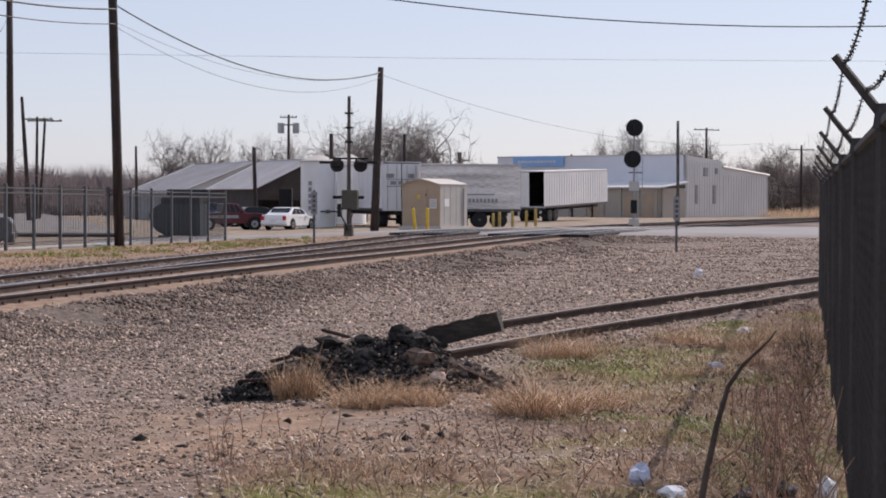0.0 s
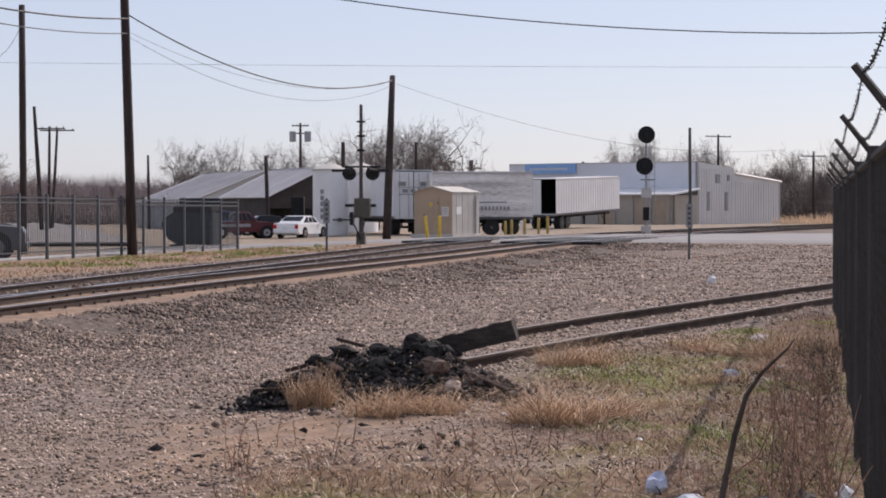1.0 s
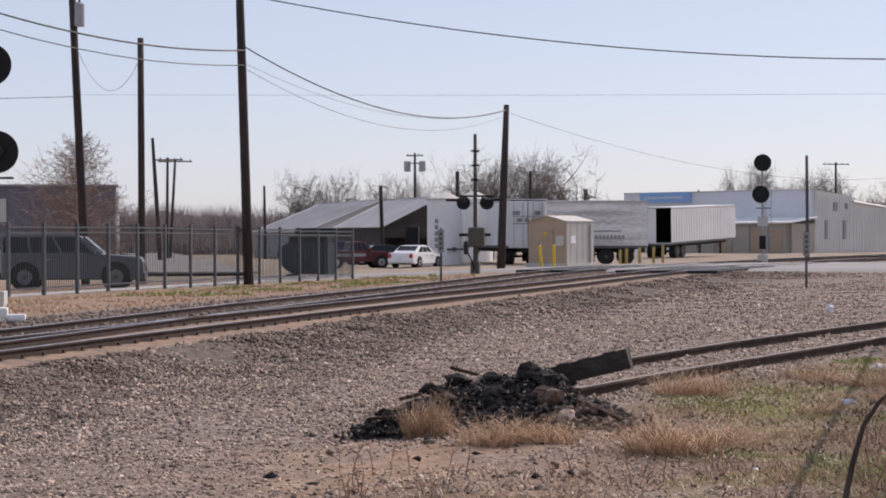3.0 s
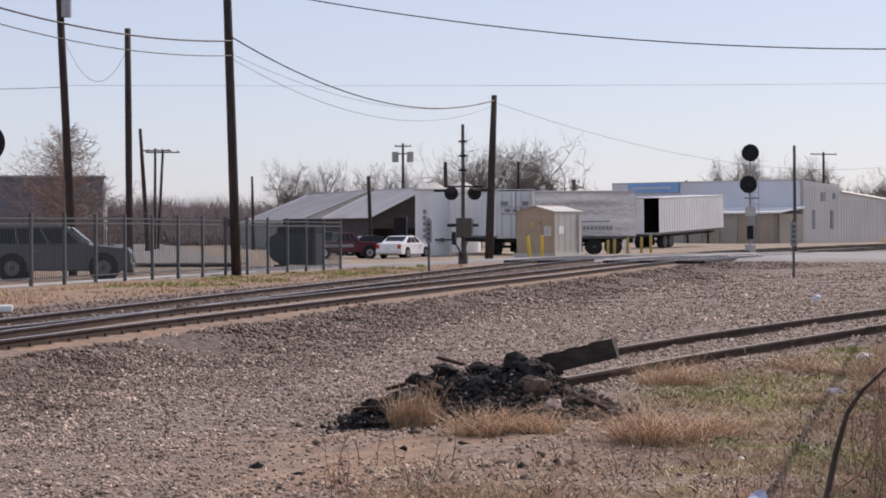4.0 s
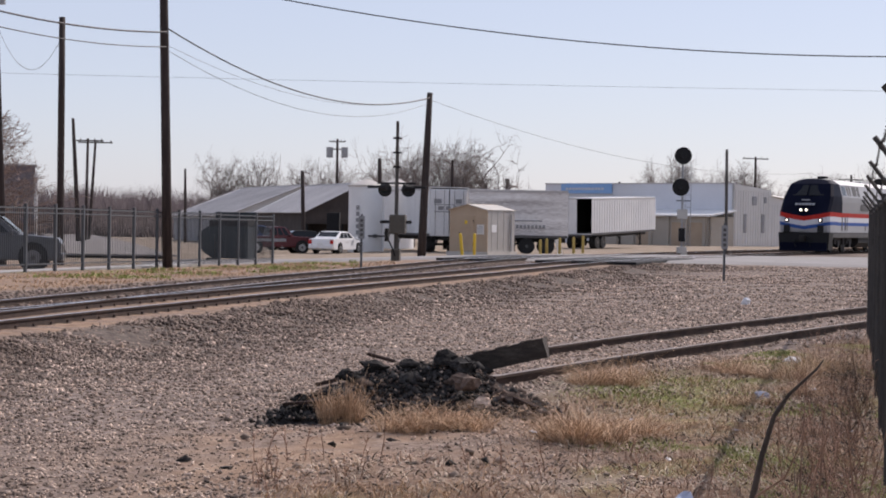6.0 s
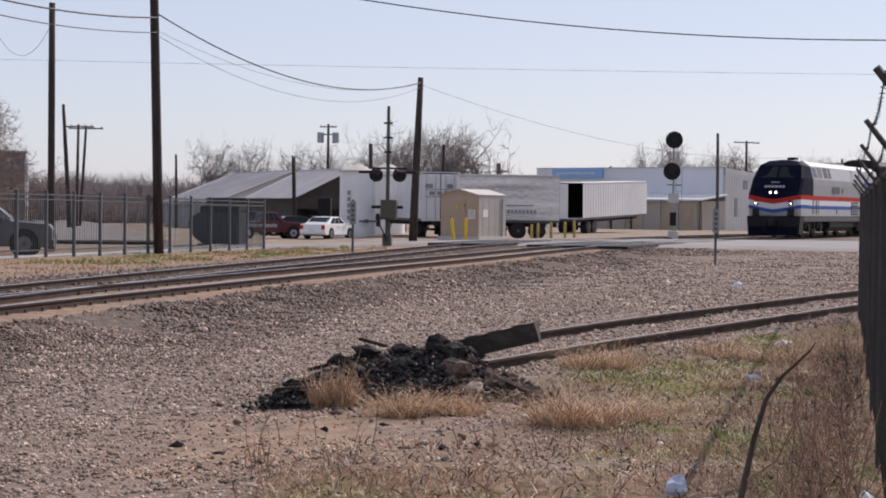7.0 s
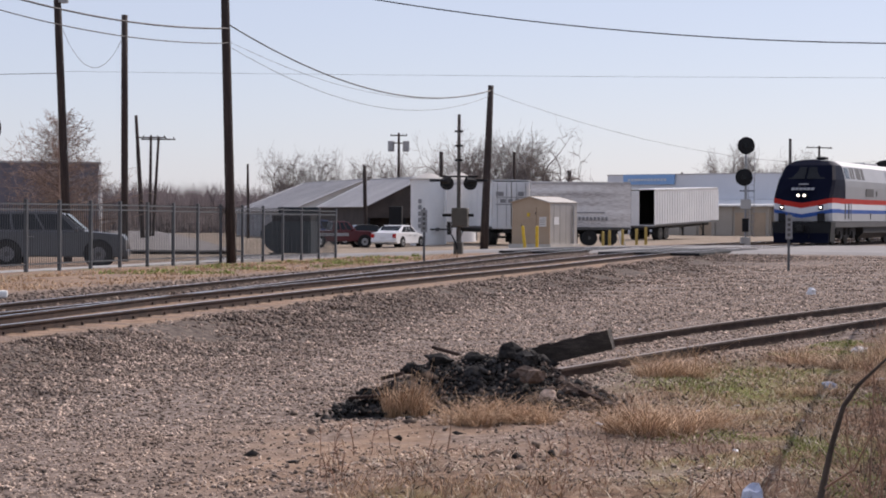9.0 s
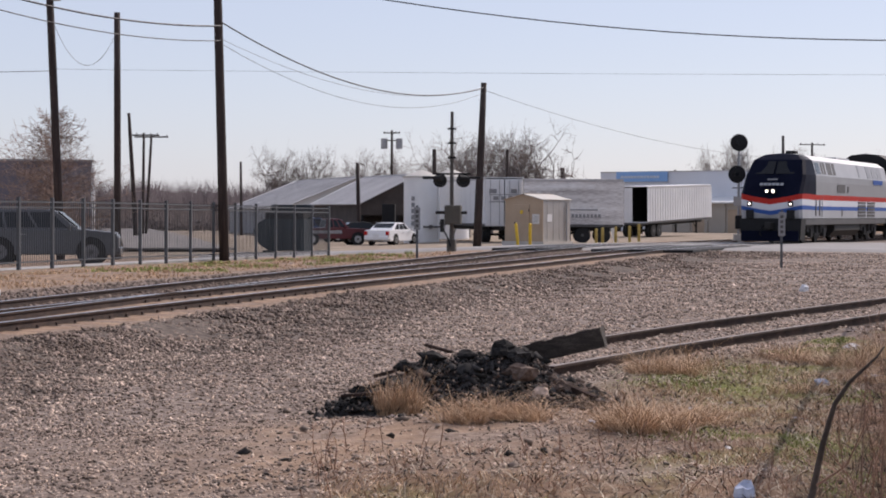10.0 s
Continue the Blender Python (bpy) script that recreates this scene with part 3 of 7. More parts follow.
def disc_signal(name, m, heights, top, label, scale=1.0, sub=True, step=-0.1):
    """A railway colour-light signal: round black targets with hooded lamps on a mast with a ladder and a case."""
    ob = thing(name, m, label, "railway signal", "railway signals")
    part("mast", rod((0, 0, 0), (0, 0, top), 0.065, n=10), GALV, ob, smooth=False)
    part("footing", box((0, 0, 0.06), (0.5, 0.5, 0.5), bevel=0.02), CONCRETE, ob)
    for i, z in enumerate(heights):
        dx = -0.02 + step * i
        bm = rod((dx, -0.30, z), (dx, -0.27, z), 0.455, n=32)
        disc = part("target_disc", bm, BLACK, ob)
        hood = rod((dx, -0.52, z), (dx, -0.3, z), 0.15, n=16)
        part("lamp_hood", hood, BLACK, disc)
        part("lens", rod((dx, -0.505, z), (dx, -0.522, z), 0.1, n=16), GLASS, disc)
        part("lamp_housing", box((dx, -0.12, z), (0.34, 0.3, 0.42), bevel=0.03), BLACK, disc)
    for sx in (0.16, 0.46) if sub else ():
        part("ladder_stile", rod((sx, 0.15, 0.3), (sx, 0.15, heights[0] - 0.3), 0.016, n=5), GALV, ob)
    for k in range(int((heights[0] - 0.8) / 0.32) if sub else 0):
        part("ladder_rung", rod((0.16, 0.15, 0.5 + k * 0.32), (0.46, 0.15, 0.5 + k * 0.32), 0.012, n=4), GALV, ob)
    case = part("relay_case", box((0, -0.02, 0.95), (0.34, 0.3, 0.7), bevel=0.02), BLACK, ob)
    part("case_hinge", rod((0.16, -0.18, 0.7), (0.16, -0.18, 1.2), 0.015, n=5), GALV, case)
    part("white_plate", box((0, -0.1, 2.05), (0.55, 0.02, 0.5)), BOXGREY, ob, "pale number plate holder")
    part("step_bracket", box((0.05, 0, 2.75), (0.75, 0.04, 0.05)), BLACK, ob)
    return ob


disc_signal("railway_signal", pose(10.12, 100, 0.1), (5.12, 3.46), 5.2, "two-disc black railway signal with a ladder beyond the crossing")
disc_signal("railway_signal", pose(-12.42, 40, 0.0, 0, 0, 8), (5.17, 3.3), 5.5, "two-disc black railway signal near the switch machine", sub=False, step=0.14)


def crossing_mast(m):
    ob = thing("crossing_signal", m, "grey level crossing mast with paired flashing lights and gate motor", "crossing signal")
    part("mast", rod((0, 0, 0), (0, 0, 5.35), 0.085, 0.06, 10), GREYPOLE, ob)
    part("footing", box((0, 0, 0.22), (0.34, 0.34, 0.5), bevel=0.04), OLIVE, ob)
    arm = part("lamp_arm", rod((-0.75, 0, 2.98), (0.75, 0, 2.98), 0.035, n=6), BLACK, ob)
    for sx in (-0.45, 0.45):
        lamp = part("lamp_unit", rod((sx, -0.1, 2.72), (sx, 0.06, 2.72), 0.26, n=20), BLACK, ob)
        part("visor", rod((sx * 1.45, -0.05, 2.8), (sx * 0.7, -0.28, 2.82), 0.1, 0.13, 10), BLACK, lamp)
        part("lens", rod((sx, -0.115, 2.72), (sx, -0.1, 2.72), 0.14, n=16), GLASS, lamp)
        part("side_hood", box((sx * 1.9, -0.02, 2.83), (0.55, 0.16, 0.1), bevel=0.03), BLACK, lamp)
    gate = part("gate_motor", box((0.08, -0.1, 1.42), (0.62, 0.5, 0.72), bevel=0.05), OLIVE, ob)
    part("counterweight", box((-0.35, -0.1, 1.0), (0.12, 0.3, 0.5), bevel=0.03), TRUCKBLACK, gate)
    part("motor_shaft", rod((-0.6, -0.1, 1.5), (0.6, -0.1, 1.5), 0.06, n=8), BLACK, gate)
    for z in (3.6, 4.15, 4.7):
        part("bracket", box((0, -0.02, z), (0.32, 0.1, 0.07)), BLACK, ob)
    part("conduit", tube([(-0.22, -0.1, 1.1), (-0.28, -0.1, 0.8), (-0.1, -0.2, 0.5), (0.0, -0.2, 0.2)], 0.03, 6), BLACK, ob)
    return ob


crossing_mast(pose(-3.6, 72, zat(-3.6, 72) - 0.02, 0, 0, -6))


def marker_post(x, y, h, label, plate=True):
    ob = thing("marker_post", pose(x, y, zat(x, y)), label, "post", "trackside posts")
    part("stake", box((0, 0, h / 2), (0.07, 0.045, h), bevel=0.006), GREYPOLE if not plate else FENCE, ob)
    if plate:
        pl = part("plate", box((0, -0.04, h - 0.42), (0.2, 0.012, 0.72), bevel=0.004), LOCOGREY, ob, "dark number plate")
        for k in range(4):
            part("character_bar", box((0, -0.05, h - 0.2 - k * 0.15), (0.09, 0.006, 0.09)), SKIRT, pl)
    return ob


marker_post(-4.1, 60, 1.72, "slim steel trackside marker post with a plate")
marker_post(7.06, 57, 1.74, "slim steel trackside marker post with a plate by the crossing")


def switch_machine(m):
    ob = thing("switch_machine", m, "white painted switch machine beside the turnout", "switch machine")
    body = part("body", box((0, 0, 0.16), (1.15, 0.45, 0.2), bevel=0.04), WHITE, ob)
    part("dark_lid", box((0.05, -0.02, 0.275), (0.55, 0.36, 0.07), bevel=0.02), SKIRT, body)
    part("motor_housing", box((0.55, -0.05, 0.27), (0.26, 0.36, 0.24), bevel=0.06), WHITE, body)
    part("gear_cover", box((0.86, -0.05, 0.16), (0.4, 0.28, 0.16), bevel=0.05), WHITE, body)
    part("base_plate", box((0.1, 0, 0.04), (1.7, 0.55, 0.05)), TRUCKBLACK, ob)
    lever = part("throw_lever", tube([(-0.5, -0.1, 0.26), (-0.75, -0.1, 0.38), (-1.0, -0.1, 0.44)], 0.03, 6), WHITE, ob)
    part("operating_rod", rod((0.2, -0.2, 0.08), (0.7, -2.2, 0.06), 0.03, n=6), RUST, ob)
    return ob


switch_machine(pose(-10.35, 32.3, zat(-10.35, 32.3) - 0.03, 0, 0, 14) @ Matrix.Diagonal((0.8, 0.8, 0.8, 1)))


# ---- the steel picket fence ----
def steel_fence():
    ob = thing("picket_fence", pose(0, 0, 0), "dark grey steel picket fence with square posts", "fence")
    a, b = Vector((-12.27, 52.9)), Vector((-8.09, 70.0))
    d = (b - a) / 10
    turn = Matrix.Rotation(math.atan2(d.y, d.x), 3, "Z")
    z0 = lambda k: 0.0 - 0.012 * max(k, 0)
    pm = box((0, 0, 0.95), (0.085, 0.085, 1.9), bevel=0.008)
    me = bpy.data.meshes.new("post")
    pm.to_mesh(me), pm.free()
    me.materials.append(FENCE)
    pk = bmesh.new()
    add_box(pk, (0, 0, 0.93), (0.015, 0.015, 1.72))
    mk = bpy.data.meshes.new("picket")
    pk.to_mesh(mk), pk.free()
    mk.materials.append(PICKET)
    rl = bmesh.new()
    add_box(rl, (d.length / 2, 0, 0), (d.length - 0.08, 0.035, 0.04))
    mr = bpy.data.meshes.new("fence_rail")
    rl.to_mesh(mr), rl.free()
    mr.materials.append(FENCE)
    for k in range(-4, 11):
        p = a + d * k
        o = new("post", me)
        o.parent, o.matrix_basis = ob, Matrix.Translation((p.x, p.y, z0(k) - 0.06)) @ turn.to_4x4()
        if k == 10:
            break
        for z in (1.72, 1.58, 0.16):
            o = new("fence_rail", mr)
            o.parent, o.matrix_basis = ob, Matrix.Translation((p.x, p.y, z0(k) + z)) @ turn.to_4x4()
        for j in range(1, 15):
            q = p + d * (j / 15)
            o = new("picket", mk)
            o.parent, o.matrix_basis = ob, Matrix.Translation((q.x, q.y, z0(k) - 0.02)) @ turn.to_4x4()
    kerb = bmesh.new()
    add_box(kerb, ((a + b).to_3d() / 2 + Vector((-d.y, d.x, 0)).normalized() * 0.55 + Vector((-2.2, -8.6, -0.1))), (22.0, 0.9, 0.14), turn)
    tagged(finish("pavement", kerb, CONCRETE), "pale concrete strip under the steel fence", "pavement", kind="structure")
    return ob


steel_fence()


# ---- the train ----
def loft(sections, mats, band):
    """Faces between sections, each a list of points; band gives the material of each strip along the section."""
    bm = bmesh.new()
    rings = [[bm.verts.new(p) for p in s] for s in sections]
    for u, v in zip(rings, rings[1:]):
        for k in range(len(u) - 1):
            f = bm.faces.new((u[k], u[k + 1], v[k + 1], v[k]))
            f.material_index = band[k]
    return bm


LEVELS = [1.22, 1.62, 1.82, 2.12, 2.38, 3.02, 3.34, 4.08, 4.34, 4.42]
HALF = [1.52, 1.52, 1.52, 1.52, 1.52, 1.52, 1.5, 1.3, 0.88, 0.05]
SIDE_BAND = [0, 3, 2, 1, 4, 4, 0, 0, 0]          # silver, blue, white, red, grey, grey, silver ...
NOSE_BAND = [0, 3, 2, 1, 5, 5, 5, 5, 5]
NOSE_Y = [0.16, 0.06, 0.03, 0.0, 0.06, 0.62, 0.86, 1.5, 1.95, 2.2]


def wheel_set(parent, y, r=0.51):
    ax = part("axle", rod((-0.95, y, r), (0.95, y, r), 0.09, n=8), TRUCKBLACK, parent)
    for sx in (-0.76, 0.76):
        part("wheel", rod((sx - 0.07, y, r), (sx + 0.07, y, r), r, n=24), TRUCKBLACK, ax)


def bogie(parent, y0, base=2.74):
    b = part("bogie_frame", box((0, y0, 0.66), (1.9, base + 1.2, 0.22), bevel=0.05), TRUCKBLACK, parent)
    for sx in (-1.12, 1.12):
        part("side_frame", prism([(-base / 2 - 0.75, 0.55), (-base / 2 - 0.75, 0.85), (-0.6, 1.0), (0.6, 1.0), (base / 2 + 0.75, 0.85), (base / 2 + 0.75, 0.55), (0.7, 0.5), (0.5, 0.36), (-0.5, 0.36), (-0.7, 0.5)], 0.16, Matrix.Translation((sx - 0.08, y0, 0)) @ Matrix.Rotation(radians(90), 4, "Z") @ Matrix.Translation((0, -0.16, 0))), TRUCKBLACK, b)
        for dy in (-base / 2, base / 2):
            part("axle_box", box((sx * 1.06, y0 + dy, 0.52), (0.2, 0.46, 0.42), bevel=0.04), TRUCKBLACK, b)
        for dy in (-0.45, 0.45):
            part("spring", rod((sx * 1.08, y0 + dy, 0.5), (sx * 1.08, y0 + dy, 0.95), 0.13, n=10), TRUCKBLACK, b)
    for dy in (-base / 2, base / 2):
        wheel_set(b, y0 + dy)


def locomotive():
    ob = thing("locomotive", pose(0, 0, 0), "silver diesel locomotive with navy nose and red and blue stripes", "locomotive")
    mats = [SILVER, RED, STRIPEWHITE, STRIPEBLUE, LOCOGREY, NAVY]
    # nose: wedge in plan, raked above the lamps
    bm = bmesh.new()
    rows = []
    for z, w, y in zip(LEVELS, HALF, NOSE_Y):
        dip = 0.24 if 1.5 < z < 2.5 else 0.0
        row = []
        for k, (fx, dy) in enumerate([(0, 0), (0.5, 0.01), (0.9, 0.08), (0.985, 0.28), (1.0, 1.25)]):
            yy = min(y + dy, 2.6)
            row.append((w * fx, yy, z - dip * (1 - fx) + (0.03 if fx > 0.85 and dip else 0)))
        row.append((w, 2.6 if z < 3.2 else 2.6, z))
        rows.append([(-x, yy, zz) for x, yy, zz in row[::-1]] + row[1:])
    vs = [[bm.verts.new(p) for p in r] for r in rows]
    for i, (u, v) in enumerate(zip(vs, vs[1:])):
        for k in range(len(u) - 1):
            f = bm.faces.new((u[k], u[k + 1], v[k + 1], v[k]))
            f.material_index = NOSE_BAND[i]
    bmesh.ops.recalc_face_normals(bm, faces=bm.faces)
    nose = part("nose", bm, mats, ob, "navy wedge-shaped nose")
    # body
    secs = [[(-w, y, z) for z, w in zip(LEVELS, HALF)] + [(w, y, z) for z, w in zip(LEVELS[::-1], HALF[::-1])] for y in (2.6, 3.05, 6, 10, 14, 18, 20.6)]
    bm = loft(secs, mats, SIDE_BAND + [0] + SIDE_BAND[::-1])
    for f in bm.faces:
        c = f.calc_center_median()
        if c.y < 3.05 and c.z > 2.4:
            f.material_index = 5  # the navy of the nose runs on round the cab's corner
    for end in (secs[-1], secs[0]):
        bm.faces.new([bm.verts.new(p) for p in end]).material_index = 5
    bmesh.ops.recalc_face_normals(bm, faces=bm.faces)
    body = part("body", bm, mats, ob, "silver and grey body with tricolour stripes")
    # windscreen and quarter lights
    for sx in (-1, 1):
        q = [(sx * 0.05, 0.845, 3.38), (sx * 0.95, 0.955, 3.38), (sx * 0.78, 1.52, 4.0), (sx * 0.05, 1.405, 4.0)]
        q = [(x, y - 0.03, z) for x, y, z in q]
        b2 = bmesh.new()
        a = [b2.verts.new(p) for p in q]
        c = [b2.verts.new((x, y + 0.05, z)) for x, y, z in q]
        b2.faces.new(a), b2.faces.new(c[::-1])
        for i in range(4):
            b2.faces.new((a[i], a[(i + 1) % 4], c[(i + 1) % 4], c[i]))
        bmesh.ops.recalc_face_normals(b2, faces=b2.faces)
        part("windscreen_pane", b2, GLASS, nose)

    def shoulder(y0, y1, z0, z1, material, name, parent, side=1, out=0.012):
        w = lambda z: 1.5 - (z - 3.34) * (0.2 / 0.74)
        b2 = bmesh.new()
        front = [(side * (w(z) + out), y, z) for y, z in ((y0, z0), (y1, z0), (y1, z1), (y0, z1))]
        back = [(side * (w(z) - 0.05), y, z) for y, z in ((y0, z0), (y1, z0), (y1, z1), (y0, z1))]
        a, c = [b2.verts.new(p) for p in front], [b2.verts.new(p) for p in back]
        b2.faces.new(a), b2.faces.new(c[::-1])
        for i in range(4):
            b2.faces.new((a[i], a[(i + 1) % 4], c[(i + 1) % 4], c[i]))
        bmesh.ops.recalc_face_normals(b2, faces=b2.faces)
        return part(name, b2, material, parent)

    for side in (-1, 1):
        shoulder(3.2, 4.15, 3.42, 4.0, GLASS, "cab_window", body, side)
        for y0, y1 in ((4.45, 4.8), (5.0, 5.35), (5.75, 6.75), (7.0, 7.55)):
            shoulder(y0, y1, 3.42, 4.02, SKIRT, "air_intake", body, side)
        shoulder(13.0, 13.35, 3.4, 4.05, LOCOGREY, "panel_seam", body, side)
        for y0 in (15.2, 16.6, 18.0):
            shoulder(y0, y0 + 1.1, 3.4, 4.05, LOCOGREY, "roof_grille", body, side)
        sd = side * 1.535
        part("cab_door", box((sd, 3.0, 1.75), (0.02, 0.16, 0.8)), SKIRT, body)
        part("cab_door", box((sd, 3.75, 1.75), (0.02, 0.16, 0.8)), SKIRT, body)
        part("handrail", rod((sd * 1.02, 4.15, 1.3), (sd * 1.02, 4.15, 2.2), 0.02, n=5), GALV, body)
        part("builder_plate", box((sd, 8.6, 2.75), (0.02, 1.7, 0.42)), SKIRT, body, "dark number panel on the flank")
        for k in range(2):
            part("vent_panel", box((sd, 7.7 + k * 2.5, 2.72), (0.018, 0.25, 0.3)), SKIRT, body)
        part("fuel_marker", box((sd, 8.8, 1.5), (0.02, 0.14, 0.32)), SKIRT, body)
        for k in range(5):
            part("louvre", box((sd, 13.6, 1.36 + k * 0.17), (0.03, 1.9, 0.11)), SKIRT, body)
        for k in range(5):
            part("louvre", box((sd, 16.0, 1.36 + k * 0.17), (0.03, 1.9, 0.11)), SKIRT, body)
        part("name_bar", box((sd, 17.8, 3.2), (0.02, 2.6, 0.25)), STRIPEBLUE, body, "blue bar of lettering")
    part("underframe", box((0, 10.6, 1.06), (3.0, 19.4, 0.32), bevel=0.03), SKIRT, ob)
    part("fuel_tank", prism([(-1.4, 0.95), (-1.4, 0.6), (-1.1, 0.3), (1.1, 0.3), (1.4, 0.6), (1.4, 0.95)], 6.2, Matrix.Translation((0, 7.6, 0))), TRUCKBLACK, ob)
    bogie(ob, 4.6), bogie(ob, 17.0)
    # front end
    pilot = part("pilot", prism([(-1.45, 0.2), (-1.52, 1.2), (1.52, 1.2), (1.45, 0.2), (0.5, 0.12), (-0.5, 0.12)], 0.9, Matrix.Translation((0, 0.12, 0))), BLACK, ob, "black pilot plate")
    part("snow_plough", prism([(-1.4, 0.12), (-1.4, 0.62), (1.4, 0.62), (1.4, 0.12)], 0.2, Matrix.Translation((0, -0.06, 0))), NAVY, pilot)
    part("coupler", box((0, -0.1, 0.86), (0.32, 0.7, 0.34), bevel=0.06), TRUCKBLACK, pilot)
    part("air_hose", tube([(0.35, 0.1, 0.85), (0.42, -0.15, 0.7), (0.45, -0.12, 0.45), (0.38, 0.0, 0.35)], 0.035, 6), BLACK, pilot)
    part("air_hose", tube([(-0.35, 0.1, 0.85), (-0.42, -0.15, 0.7), (-0.45, -0.12, 0.45), (-0.38, 0.0, 0.35)], 0.035, 6), BLACK, pilot)
    for sx in (-0.16, 0.16):
        hl = part("headlamp", rod((sx, -0.02, 2.52), (sx, 0.2, 2.52), 0.12, n=16), BLACK, nose)
        part("headlamp_lens", rod((sx, -0.035, 2.52), (sx, -0.02, 2.52), 0.066, n=16), HEADLIGHT, hl, "lit headlamp lens")
    for sx in (-1.0, 1.0):
        dl = part("ditch_lamp", box((sx, 0.08, 1.92), (0.24, 0.2, 0.24), bevel=0.03), BLACK, nose)
        part("ditch_lens", rod((sx, -0.035, 1.92), (sx, -0.02, 1.92), 0.05, n=12), HEADLIGHT, dl, "lit ditch lamp")
        part("step_box", box((sx, 0.06, 1.42), (0.36, 0.16, 0.42), bevel=0.03), BLACK, nose)
    for k in range(6):
        part("name_bar", box((-0.5 + k * 0.2, 0.29, 2.86), (0.15, 0.03, 0.15), Matrix.Rotation(radians(-41), 3, "X")), SILVER, nose, "silver bar of lettering")
    part("emblem_bar", box((0, 0.45, 3.1), (0.5, 0.03, 0.08), Matrix.Rotation(radians(-41), 3, "X")), LOCOGREY, nose)
    part("horn", box((0.2, 3.4, 4.5), (0.5, 0.6, 0.14), bevel=0.04), BLACK, ob)
    part("roof_fan_hatch", box((0, 13.0, 4.42), (1.2, 3.2, 0.1), bevel=0.03), SILVER, ob)
    return ob


def coach():
    ob = thing("passenger_coach", pose(0, 0, 0), "tall silver double-deck passenger coach with a dark rounded end", "train coach")
    out = [(-1.52, 0.9), (-1.55, 2.4), (-1.52, 3.9), (-1.3, 4.55), (-0.8, 4.86), (0, 4.95), (0.8, 4.86), (1.3, 4.55), (1.52, 3.9), (1.55, 2.4), (1.52, 0.9)]
    part("roof", prism([(-1.54, 3.9), (-1.31, 4.57), (-0.81, 4.88), (0, 4.97), (0.81, 4.88), (1.31, 4.57), (1.54, 3.9)], 26.2, Matrix.Translation((0, -0.1, 0))), BLACK, ob, "dark rounded roof")
    body = part("body", prism(out, 26), SILVER, ob)
    part("end_panel", prism([(x * 0.99, z) for x, z in out], 0.06, Matrix.Translation((0, -0.07, 0))), TRUCKBLACK, ob, "dark end panel")
    part("red_stripe", box((0, 13, 2.55), (3.12, 25.9, 0.2)), RED, body)
    part("blue_stripe", box((0, 13, 2.25), (3.12, 25.9, 0.2)), STRIPEBLUE, body)
    for side in (-1, 1):
        for k in range(11):
            part("window", box((side * 1.53, 2.2 + k * 2.15, 3.35), (0.06, 1.3, 0.6), bevel=0.02), GLASS, body)
            part("window", box((side * 1.54, 2.2 + k * 2.15, 1.65), (0.06, 1.1, 0.55), bevel=0.02), GLASS, body)
    bogie(ob, 3.2, 2.6), bogie(ob, 22.8, 2.6)
    return ob


LOCO, COACH = locomotive(), coach()


# ---- trailers ----
def road_wheel(parent, x, y, r=0.5, w=0.26, hub=GALV, spin=0.0):
    t = part("wheel", rod((x - w / 2, y, r), (x + w / 2, y, r), r, n=24), TYRE, parent)
    part("rim", rod((x - w / 2 - 0.012, y, r), (x + w / 2 + 0.012, y, r), r * 0.6, n=18), hub, t)
    part("hub", rod((x - w / 2 - 0.03, y, r), (x + w / 2 + 0.03, y, r), r * 0.2, n=10), SKIRT, t)
    return t


